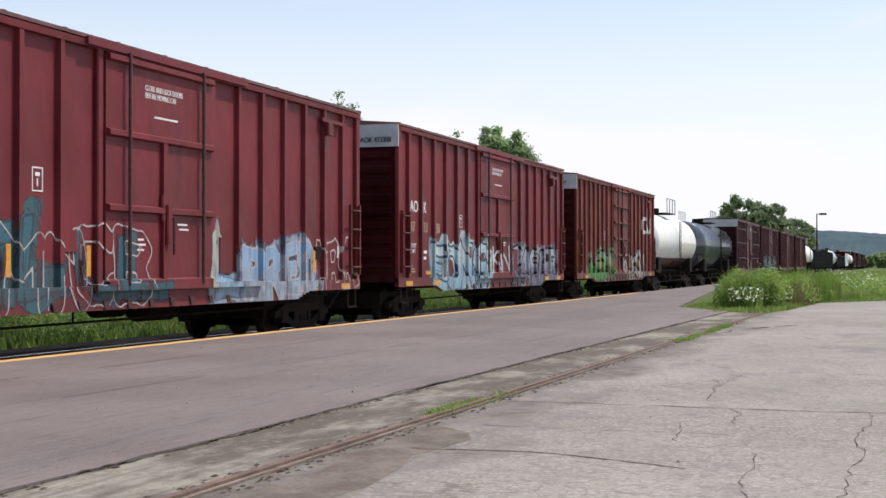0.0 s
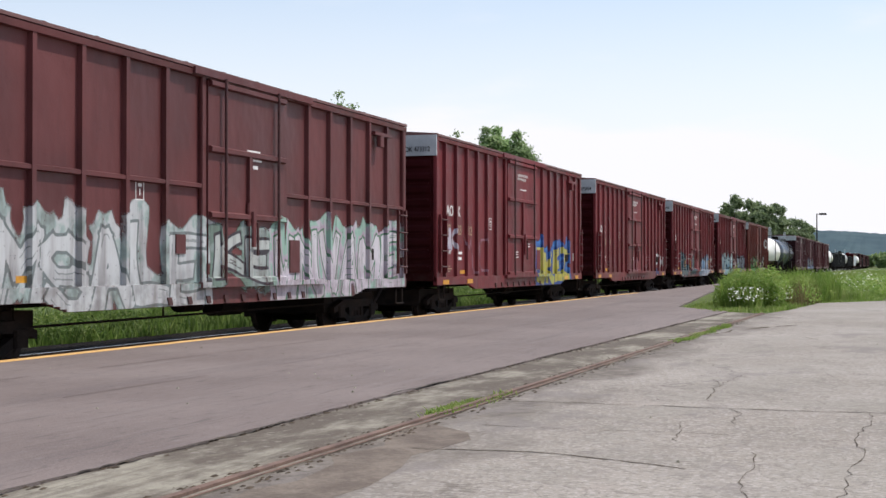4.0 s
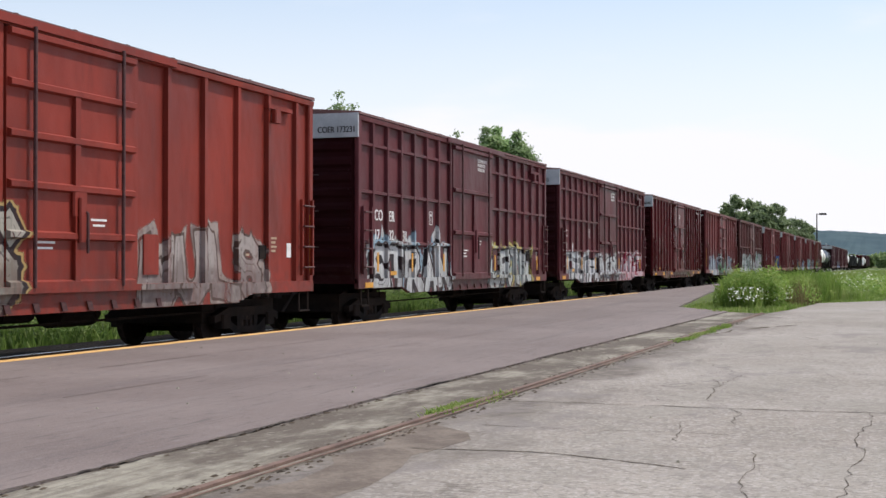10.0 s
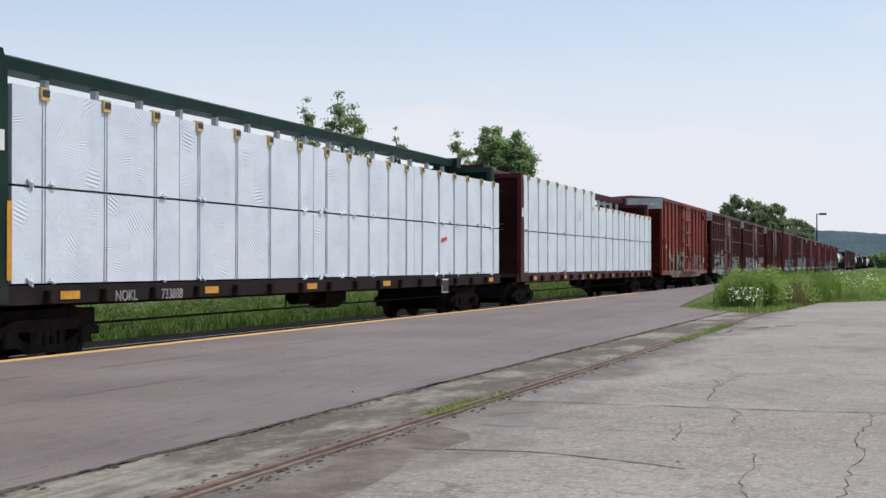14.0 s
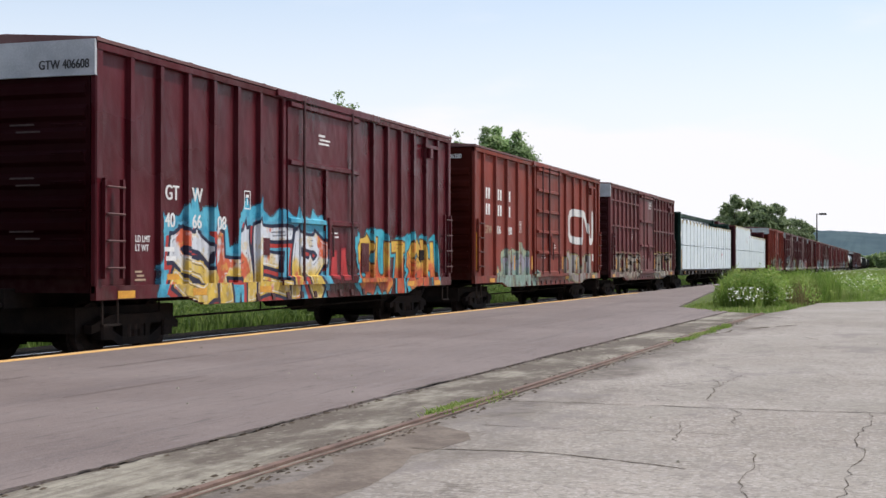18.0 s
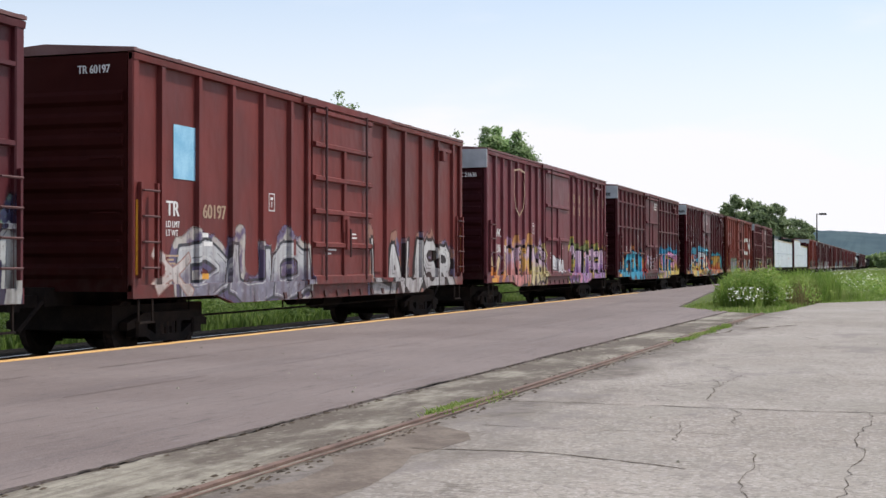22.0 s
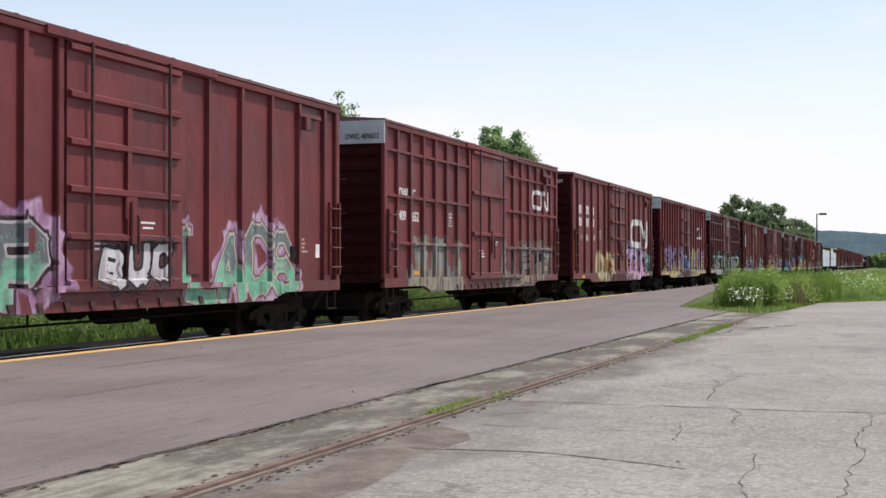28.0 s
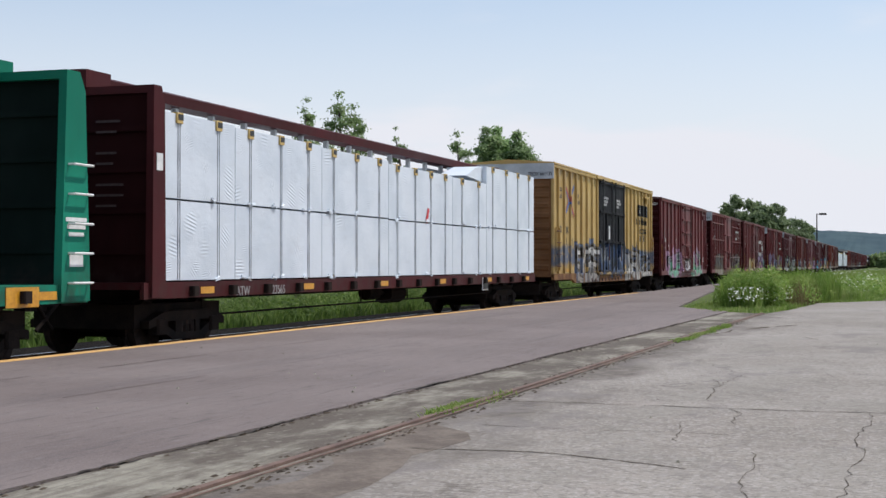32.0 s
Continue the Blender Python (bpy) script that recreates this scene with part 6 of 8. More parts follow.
               spray(0.8, 1.75, 1.72, 2.25, "WK", ((0.50, 0.50, 0.56), (0.54, 0.54, 0.6)), (LILAC, 0.01), weight=0.06, seed=3, fade=0.9)],
    "473384": [spray(2.4, 5.2, 0.95, 1.75, "NAI", None, ((0.30, 0.17, 0.17), 0.016), weight=0.06, seed=4, fade=1.0),
               spray(9.7, 11.6, 0.90, 1.75, "AE", None, ((0.32, 0.19, 0.20), 0.022), weight=0.10, seed=13, fade=1.0),
               spray(6.6, 8.6, 1.15, 1.6, "MO", None, ((0.34, 0.16, 0.20), 0.018), weight=0.05, seed=17, soft=True, fade=1.0),
               spray(13.3, 14.1, 0.95, 1.85, "F", ((0.56, 0.56, 0.58), WHITE), ((0.4, 0.38, 0.38), 0.01), weight=0.07, seed=1, fade=0.7),
               spray(14.9, 15.8, 1.35, 1.8, "K", ((0.5, 0.5, 0.52), WHITE), ((0.4, 0.38, 0.38), 0.01), weight=0.06, seed=2, fade=0.7),
               spray(13.3, 14.0, 0.85, 1.25, "H", (NAVY, (0.05, 0.10, 0.22)), (DK, 0.02), weight=0.12, seed=6, fade=0.9)],
    "473348": [spray(3.2, 5.5, 0.95, 2.05, "EL", (TEAL, (0.05, 0.15, 0.19)), ((0.04, 0.07, 0.09), 0.03), bg=((0.04, 0.10, 0.12), (0.05, 0.13, 0.15)), cloud=0.1, weight=0.21, seed=2, fade=0.7),
               spray(5.7, 8.1, 0.90, 1.95, "UL", ((0.04, 0.12, 0.15), TEAL), ((0.05, 0.06, 0.08), 0.03), weight=0.16, seed=12, fade=0.9),
               spray(0.6, 6.0, 0.76, 1.95, "RGCMN", None, ((0.50, 0.46, 0.46), 0.017), weight=0.17, seed=5, soft=True, fade=0.7),
               spray(5.6, 7.6, 0.80, 1.95, "CB", None, ((0.52, 0.48, 0.48), 0.017), weight=0.15, seed=25, soft=True, fade=0.8),
               spray(9.6, 11.3, 0.80, 1.72, "LI", ((0.30, 0.46, 0.60), (0.46, 0.50, 0.46)), ((0.14, 0.20, 0.30), 0.02), bg=((0.28, 0.44, 0.58), (0.44, 0.48, 0.42)), cloud=0.13, weight=0.2, seed=6, fade=0.5, tops=True),
               spray(10.7, 13.8, 0.80, 1.80, "RRES", ((0.30, 0.40, 0.50), (0.24, 0.42, 0.62)), ((0.46, 0.44, 0.44), 0.025), bg=((0.10, 0.14, 0.20), (0.28, 0.34, 0.42)), cloud=0.09, weight=0.16, seed=16, fade=0.6),
               spray(12.9, 15.8, 0.90, 1.95, "RABA", None, ((0.54, 0.48, 0.47), 0.02), weight=0.12, seed=27, fade=0.6)],
    "473388": [spray(2.3, 7.1, 0.78, 1.98, "EONS", ((0.26, 0.44, 0.54), (0.46, 0.58, 0.60)), ((0.03, 0.08, 0.13), 0.045), bg=((0.30, 0.44, 0.48), (0.46, 0.54, 0.52)), cloud=0.14, weight=0.19, seed=7, fade=0.4),
               spray(7.4, 9.2, 1.15, 1.9, "KN", ((0.5, 0.5, 0.52), WHITE), (DK, 0.03), weight=0.06, seed=3, fade=0.8),
               spray(9.5, 15.0, 0.78, 1.9, "RASHE", ((0.16, 0.18, 0.26), (0.40, 0.44, 0.50)), (K, 0.055), bg=((0.12, 0.13, 0.17), (0.34, 0.36, 0.42)), cloud=0.12, weight=0.17, seed=15, fade=0.6)],
    "473101": [spray(1.8, 6.4, 0.80, 1.9, "ASM", ((0.06, 0.26, 0.06), (0.26, 0.40, 0.26)), (K, 0.055), bg=((0.08, 0.22, 0.06), (0.32, 0.36, 0.32)), cloud=0.14, weight=0.2, seed=4),
               spray(8.3, 14.0, 0.80, 1.95, "NUKSI", ((0.38, 0.36, 0.34), (0.5, 0.5, 0.48)), (K, 0.055), weight=0.16, seed=13, fade=0.7)],
    "blue": [spray(2.0, 14.0, 0.85, 1.9, "SEARLOK", ((0.15, 0.2, 0.4), SILVER), (K, 0.058), bg=((0.3, 0.3, 0.35), (0.2, 0.22, 0.3)), weight=0.2, seed=3)],
}


def panel_x(car, k, inset=0.19):
    start, pitch, n = PANELS[car.name]
    return start + pitch * k + inset


def marks(car, rows):
    """Stencilled marks: (panel, z, size, words, paint) on the rear half of the side."""
    for k, z, size, words, material in rows:
        lettering(car, words, panel_x(car, k), z, size, -HALF + 0.069, material, 1.0)


def small_print(car, seed, z=None, x=1, y=-HALF + 0.071, box=True):
    rnd = random.Random(seed)
    if z:
        lettering(car, "LD LMT\nLT WT", panel_x(car, x), z, 0.14, y, M["white"], 0.9)
        bars(car, panel_x(car, x + 1), z, 0.4, 2, y, seed=rnd.randrange(99), h=0.07, gap=0.14)
        bars(car, panel_x(car, x), z - 0.32, 0.4, 3, y, 0.03, 0.06, M["dull"], rnd.randrange(99))
        for a, rows in ((13.2, 5), (14.2, 4)):
            bars(car, a - HL, 1.85, 0.3, rows, y, seed=rnd.randrange(99), h=0.04, material=M["dull"])
    me = cached(("stencil_box",), lambda: join_data(box_data(0, 0.24, -0.002, 0.002, 0, 0.018), box_data(0, 0.24, -0.002, 0.002, 0.302, 0.32), box_data(0, 0.018, -0.002, 0.002, 0.018, 0.302),
                                                     box_data(0.222, 0.24, -0.002, 0.002, 0.018, 0.302), box_data(0.07, 0.17, -0.002, 0.002, 0.2, 0.25), box_data(0.105, 0.135, -0.002, 0.002, 0.07, 0.17)))
    if box:
        obj("stencil_box", me, M["white"], car, loc=(panel_x(car, PANELS[car.name][2] - 2, 0.32), y, 2.35))
    bars(car, -0.95, 1.75, 0.5, 3, -HALF - 0.022, seed=rnd.randrange(99), h=0.03)
    bars(car, 0.35, 2.0, 0.5, 2, -HALF - 0.022, seed=rnd.randrange(99), h=0.03)


def aok(at, number, pieces, seed, **more):
    car = boxcar(at, label=more.pop("label"), pieces=pieces, end_band=M["grey_end"], seed=seed, yellow=(-7.3, -5.3, 5.6, 7.2), door=(-1.68, 1.48), panels=((-0.16, 6.2, 7), (9.6, 16.0, 7)), **more)
    marks(car, [(1, 2.62, 0.37, "AO", M["white"]), (2, 2.62, 0.37, "K", M["white"]), (1, 2.16, 0.34, number[:2], M["dull"]), (2, 2.16, 0.34, number[2:4], M["dull"]), (3, 2.16, 0.34, number[4:], M["dull"])])
    lettering(car, "AOK " + number, 0.62, 4.13, 0.17, -HL - 0.060, M["black"], face="end")
    lettering(car, "CLOSE AND LOCK DOORS\nBEFORE MOVING CAR", -0.62, 3.86, 0.115, -HALF - 0.022, M["white"])
    bar(car, -0.35, 3.58, 0.7, 0.03, -HALF - 0.022)
    small_print(car, seed, 1.66)
    return car


def painted(car, x0, x1, z0, z1, forms, color, weight, soft=False, fade=0.4, lean=0.0):
    """A painted shape of straight bars that follows the posts of the side, from x0 to x1 along the car."""
    shape = SHAPES[car.name]
    add_spray(car, shape, color, spray(x0 + shape["h"], x1 + shape["h"], z0, z1, forms, (color, color), (color, 0.002), weight=weight, soft=soft, warp=0.0, fade=fade, lean=lean))


def logo_shape(car, x, z, width, height):
    """The emblem: one bent bar that doubles back, then rises and falls."""
    painted(car, x - 0.1 * height, x + width * 0.97 + 0.1 * height, z, z + height, "@", (0.70, 0.70, 0.68), 0.1 * height, True)


def hug_text(car, body, x, z, size, material, stretch=1.0):
    """Lettering painted across panels and posts alike."""
    shape = SHAPES[car.name]
    v, f = text_data(body, size)
    bm = bmesh.new()
    vs = [bm.verts.new((x + p[0] * stretch, 0, z + p[1])) for p in v]
    for q in f:
        bm.faces.new([vs[i] for i in q])
    for xc in shape["posts"]:
        for o in (-0.06, -0.048, 0.048, 0.06):
            if x - 0.1 < xc + o < x + len(body) * size:
                bmesh.ops.bisect_plane(bm, geom=bm.verts[:] + bm.edges[:] + bm.faces[:], plane_co=(xc + o, 0, 0), plane_no=(1, 0, 0))
    for p in bm.verts:
        p.co.y = float(relief(shape, np.array([p.co.x]), np.array([p.co.z]))[0]) - 0.003
    me = bpy.data.meshes.new("lettering")
    bm.to_mesh(me)
    bm.free()
    me.materials.append(None)
    obj("lettering", me, material, car)


def name_bars(car, x, z, widths, h, y, gap=0.14, material=None):
    for w in widths:
        bar(car, x, z, w, h, y, material, "name_bar")
        x += w + gap


R2, R3, BROWN, ORANGE_RED = (0.066, 0.008, 0.012), (0.118, 0.024, 0.025), (0.080, 0.0165, 0.0205), (0.172, 0.021, 0.012)

# cars that follow the first near one, then those ahead of it
centerbeam(-458.4, base=(0.01, 0.16, 0.10), dark=(0.01, 0.08, 0.05), label="empty green centerbeam flat car with tall bulkheads", seed=31, chord_z=4.20, end_top=4.02)

def load(rows):
    """Bundles on both sides: (x0, x1, top of the lower row, top of the upper row)."""
    out = []
    for x0, x1, low, high in rows:
        out += [(x0, x1, 1.15, low, (-1, 1)), (x0, x1, low + 0.022, high, (-1, 1))]
    return out


LOAD_A = load([(-11.2, -8.6, 2.40, 3.75), (-8.6, -4.9, 2.40, 3.72), (-4.9, -1.2, 2.40, 3.68), (-1.2, 3.4, 2.38, 3.62), (3.4, 6.4, 2.38, 3.60), (6.4, 11.55, 2.40, 4.08)])
car = centerbeam(-433.7, label="red centerbeam flat car loaded with white-wrapped lumber", loads=LOAD_A, seed=24, base=(0.052, 0.011, 0.012))
part("notice_panel", box_data(-0.25, 0.25, -0.006, 0.006, -0.17, 0.17), M["white"], car, loc=(6.15, -1.465, 0.88), label="white-framed notice")
part("notice_panel_face", box_data(-0.22, 0.22, -0.006, 0.006, -0.14, 0.14), M["black"], car, loc=(6.15, -1.479, 0.88))
# the wrap of the high front bundle hangs loose over its lower neighbour
front_bundle = UNITS[-2][0]
part("loose_flap", join_data(prism_data([(-2.57, 4.06), (-3.2, 3.99), (-4.0, 3.74), (-3.3, 3.70), (-2.57, 3.66)], -1.30, -1.27, axis=1), prism_data([(-2.57, 4.075), (-4.0, 3.75), (-4.0, 3.735), (-2.57, 4.06)], -1.27, -0.5, axis=1)), M["wrap"], front_bundle, "loose flap of white wrap")
lettering(car, "ATW", -8.6, 0.88, 0.22, -1.456, M["sill_print"], 1.0)
lettering(car, "23565", -7.2, 0.88, 0.22, -1.456, M["sill_print"], 1.0)
paper_tag(-422.1, 1.41, 2.57, 0.13, 0.36, 25)

# yellow double-door car
YEL = (0.45, 0.30, 0.105)
car = boxcar(-408.3, label="yellow double-door boxcar with grey sprayed lettering", base=YEL, dark=(0.24, 0.14, 0.05), fade=(0.54, 0.385, 0.15), pieces=GRAFFITI["yellow"], length=18.8, top=4.70, panels=((-0.14, 6.94, 8), (12.0, 18.9, 8)), door=(-2.38, 2.45), door_style="black",
             end_band=M["grey_end"], door_paint=M["black"], seed=23, rods=2, wash=(1.45, 2.0, (0.085, 0.125, 0.20)), group="boxcars")
yy = -HALF + 0.069
marks(car, [(1, 3.60, 0.25, "next\nload", M["black"]), (4, 3.50, 0.25, "any\nroad", M["black"]), (1, 2.45, 0.33, "TB", M["black"]), (2, 2.45, 0.33, "OX", M["black"]), (1, 2.06, 0.33, "66", M["black"]), (2, 2.06, 0.33, "11", M["black"]), (3, 2.06, 0.33, "35", M["black"])])
CROSS_RED, CROSS_BLUE = (0.42, 0.13, 0.09), (0.13, 0.21, 0.40)
painted(car, -7.69, -6.41, 3.02, 4.02, "/", CROSS_RED, 0.065)
painted(car, -7.45, -6.17, 3.12, 4.14, "/", CROSS_BLUE, 0.065)
painted(car, -7.69, -6.41, 3.12, 4.14, "\\", CROSS_BLUE, 0.065)
painted(car, -7.45, -6.17, 3.02, 4.02, "\\", CROSS_RED, 0.065)
painted(car, 5.90, 8.48, 3.48, 3.96, "-", (0.012, 0.012, 0.014), 0.24, fade=0.1)
for k in range(3):
    painted(car, 6.05 + 0.76 * k, 6.81 + 0.76 * k, 3.55, 3.89, "I", (0.66, 0.66, 0.64), 0.15, fade=0.1)
hug_text(car, "Railcar Pooling", 5.55, 3.12, 0.42, M["black"])
hug_text(car, "Experts", 6.45, 2.74, 0.42, M["black"])
name_bars(car, 6.45, 2.40, (0.10, 0.10, 0.16, 0.05, 0.16, 0.18, 0.24), 0.24, -HALF + 0.069, 0.07, M["black"])
lettering(car, "CLOSE THIS DOOR\nBEFORE CLOSING\nMAIN DOOR", -1.6, 3.62, 0.13, -HALF - 0.022, M["white"])
lettering(car, "CLOSE AND LOCK\nBOTH DOORS BEFORE\nMOVING CAR", 0.75, 3.62, 0.13, -HALF - 0.022, M["white"])
part("notice", box_data(-0.1, 0.1, -0.01, 0.01, -0.25, 0.25), M["white"], car, loc=(-0.55, -HALF - 0.03, 2.62))
lettering(car, "TBOX 661135", 0.66, 4.28, 0.17, -9.4 - 0.060, M["black"], face="end")


def cna(at, number, pieces, seed, base, label, high=2.48, **more):
    car = boxcar(at, label=label, base=base, pieces=pieces, seed=seed, door=(-1.55, 1.47), panels=((-0.29, 6.73, 6), (9.35, 16.43, 6)), rods=2, bands=4, **more)
    if number[:2] == "TR":
        marks(car, [(1, 2.15, 0.33, "TR", M["white"]), (2, 2.15, 0.32, number[3:], M["dull"])])
        lettering(car, number, 0.62, 4.20, 0.17, -HL - 0.060, M["white"], face="end")
    else:
        marks(car, [(1, high, 0.31, "CNA", M["white"]), (1, high - 0.31, 0.31, number[:3], M["white"]), (2, high - 0.31, 0.31, number[3:], M["white"])])
        lettering(car, "CNA " + number, 0.62, 4.20, 0.17, -HL - 0.060, M["white"], face="end")
    small_print(car, seed, high - 0.52 if number[:2] != "TR" else 1.84)
    for x in (-HL + 0.12, HL - 0.12):
        part("safety_stripe", box_data(-0.05, 0.05, -0.006, 0.006, 0, 1.1), M["yellow"], car, loc=(x, -HALF - 0.008, 1.25))
    return car


cna(-387.0, "406221", GRAFFITI["406221"], 22, R3, "dark red boxcar with green and purple sprayed lettering",)


def dwc(at, seed):
    car = boxcar(at, label="dull red ribbed boxcar with faded sprayed lettering", base=R3, style="grid", panels=((0.0, 6.16, 7), (9.72, 15.95, 7)), end_band=M["grey_end"], seed=seed, door=(-1.6, 1.6), rods=2,
                 pieces=GRAFFITI["dwc"])
    marks(car, [(1, 2.90, 0.33, "DW", M["white"]), (2, 2.90, 0.33, "C", M["white"]), (1, 2.40, 0.31, "409", M["white"]), (2, 2.40, 0.31, "652", M["white"])])
    lettering(car, "DWC 409652", 0.62, 4.13, 0.17, -HL - 0.060, M["black"], face="end")
    logo_shape(car, 5.0, 3.08, 2.0, 0.62)
    small_print(car, seed)


dwc(-368.5, 21)


def emblem_car(at, seed, number, pieces, label, base, logo, words=True, bays=(6, 6)):
    car = boxcar(at, label=label, base=base, seed=seed, door=(-1.55, 1.50), panels=((-0.29, 6.73, 6), (9.35, 16.43, 6)) if bays[0] == 6 else ((-0.08, 6.15, 8), (9.4, 15.7, 7)), rods=3, bands=4, pieces=pieces, yellow=(-6.4, 2.6, 6.8), stripes=(3.9, 5.9, 7.2, 9.9, 12.0), end_band=M["grey_end"] if bays[0] == 7 else None)
    if words:
        for k, (a, b) in enumerate(((3, 3), (3, 3), (2, 2))):
            name_bars(car, panel_x(car, k + 1, 0.1), 3.20, (0.15,) * a, 0.30, -HALF + 0.069, 0.09)
            name_bars(car, panel_x(car, k + 1, 0.1), 2.76, (0.15,) * b, 0.30, -HALF + 0.069, 0.09)
        marks(car, [(1, 2.26, 0.30, "GTW", M["dull"]), (2, 2.26, 0.31, number[:3], M["white"]), (3, 2.26, 0.31, number[3:], M["white"])])
    logo_shape(car, *logo)
    small_print(car, seed)
    for x in (-HL + 0.12, HL - 0.12):
        part("safety_stripe", box_data(-0.05, 0.05, -0.006, 0.006, 0, 1.0), M["yellow"], car, loc=(x, -HALF - 0.008, 1.25))
    lettering(car, number, 0.75, 4.2, 0.17, -HL - 0.060, M["black"] if bays[0] == 7 else M["white"], face="end")
    return car


emblem_car(-350.25, 20, "406319", GRAFFITI["406319"], "red-brown boxcar with white emblem and pink sprayed lettering", R3, (3.2, 2.1, 3.85, 1.25))

car = emblem_car(-331.9, 19, "405857", GRAFFITI["405857"],
                 "red boxcar with lilac and yellow sprayed lettering", (0.112, 0.0155, 0.0175), (4.25, 2.8, 1.75, 0.66), words=False, bays=(7, 7))
marks(car, [(1, 2.38, 0.31, "CN", M["white"]), (1, 1.98, 0.31, "40", M["white"]), (2, 1.98, 0.31, "58", M["white"]), (3, 1.98, 0.31, "57", M["white"])])


def grid_car(at, seed, mark, number, pieces, label, base=BROWN):
    car = boxcar(at, label=label, base=base, style="grid", panels=((0.0, 6.16, 7), (9.72, 15.95, 7)), end_band=M["grey_end"], seed=seed, door=(-1.68, 1.70), rods=2, bands=2, pieces=pieces, yellow=(-7.4, 6.9), stripes=(1.1, 3.3, 5.6, 10.1, 14.75) if pieces else ())
    marks(car, [(1, 2.35, 0.33, mark[:2], M["white"]), (2, 2.35, 0.33, mark[2:], M["white"]), (1, 1.94, 0.31, number[:2], M["white"]), (2, 1.94, 0.31, number[2:4], M["white"]), (3, 1.94, 0.31, number[4:], M["white"])])
    if mark:
        lettering(car, mark + " " + number, 0.62, 4.13, 0.18, -HL - 0.060, M["black"], face="end")
    lettering(car, "CLOSE AND LOCK\nDOOR BEFORE\nMOVING CAR", 0.42, 3.86, 0.125, -HALF - 0.022, M["white"])
    small_print(car, seed)
    return car


grid_car(-313.9, 18, "COER", "173155", GRAFFITI["173155"], "maroon ribbed boxcar with silver sprayed lettering along its base")

car = cna(-295.3, "TR 60197", GRAFFITI["TR"], 17, (0.116, 0.023, 0.020), "red-brown boxcar with a pale blue patch and grey sprayed lettering")
part("blue_patch", box_data(-0.45, 0.45, -0.004, 0.004, -0.42, 0.42), plain("pale_blue_patch", (0.16, 0.42, 0.62), (0.32, 0.60, 0.76), 3.0), car, loc=(-HL + 1.75, -HALF + 0.069, 3.15), label="pale blue painted square")

car = boxcar(-277.1, label="worn maroon boxcar with lilac and orange sprayed lettering", base=(0.120, 0.029, 0.036), panels=((0.1, 6.36, 8), (9.58, 16.06, 8)), end_band=M["grey_end"], seed=16, door=(-1.52, 1.52), rods=1, yellow=(-7.3,),
             pieces=GRAFFITI["WC"])
marks(car, [(1, 2.18, 0.32, "WC", M["white"]), (1, 1.74, 0.32, "216", M["white"]), (2, 1.74, 0.32, "36", M["white"])])
small_print(car, 16)
lettering(car, "WC 21636", 0.62, 3.78, 0.17, -HL - 0.062, M["white"], face="end")
shield = [(0.0, 0.0), (0.42, 0.22), (0.62, 0.7), (0.55, 1.05), (0.62, 1.35), (0.0, 1.42), (-0.62, 1.35), (-0.55, 1.05), (-0.62, 0.7), (-0.42, 0.22)]
ring = [([(a[0], 0, a[1] + 0.0), (b[0], 0, b[1]), (b[0] * 0.93, 0, 0.06 + b[1] * 0.92), (a[0] * 0.93, 0, 0.06 + a[1] * 0.92)], [(0, 1, 2, 3)]) for a, b in zip(shield, shield[1:] + shield[:1])]
part("shield_outline", join_data(*ring), M["dull"], car, loc=(-HL + 3.35, -HALF - 0.004, 2.80), label="faded shield outline")
for k in range(8):
    for z in (3.52, 3.10):
        if k < 7 or z > 3.3:
            name_bars(car, 9.58 - HL + 0.81 * k + 0.30, z, (0.07, 0.07) if k % 3 else (0.10,), 0.30, -HALF + 0.069, 0.08, M["dull"])

grid_car(-258.8, 15, "IC", "211008", GRAFFITI["211008"], "maroon ribbed boxcar with bright blue sprayed lettering")


def gtw(at, number, seed, pieces, label, base):
    car = boxcar(at, label=label, base=base, dark=(0.028, 0.0035, 0.0045), panels=((0.1, 6.1, 7), (9.85, 15.87, 7)), end_band=M["grey_end"], seed=seed, door=(-1.70, 1.70), rods=2, bands=2, rough=0.30, pieces=pieces, yellow=(-7.2, -5.0, -2.6, 5.0, 6.9))
    marks(car, [(2, 2.40, 0.32, "GT", M["white"]), (3, 2.40, 0.32, "W", M["white"]), (2, 1.98, 0.31, number[:2], M["white"]), (3, 1.98, 0.31, number[2:4], M["white"]), (4, 1.98, 0.31, number[4:], M["white"])])
    lettering(car, "GTW " + number, 0.62, 4.13, 0.18, -HL - 0.060, M["black"], face="end")
    bars(car, -0.3, 3.85, 0.5, 3, -HALF - 0.022, seed=seed)
    small_print(car, seed, 1.60, box=bool(pieces))
    return car


gtw(-240.15, "406608", 14, GRAFFITI["406608"], "glossy maroon boxcar with rainbow-coloured sprayed lettering", R2)

emblem_car(-222.1, 13, "406280", GRAFFITI["406280"], "orange-red boxcar with white emblem and grey sprayed lettering", (0.160, 0.026, 0.016), (3.2, 2.1, 3.85, 1.25))

grid_car(-204.1, 12, "", "", GRAFFITI["faded"], "dark maroon ribbed boxcar with pale grey sprayed lettering", (0.105, 0.027, 0.029))

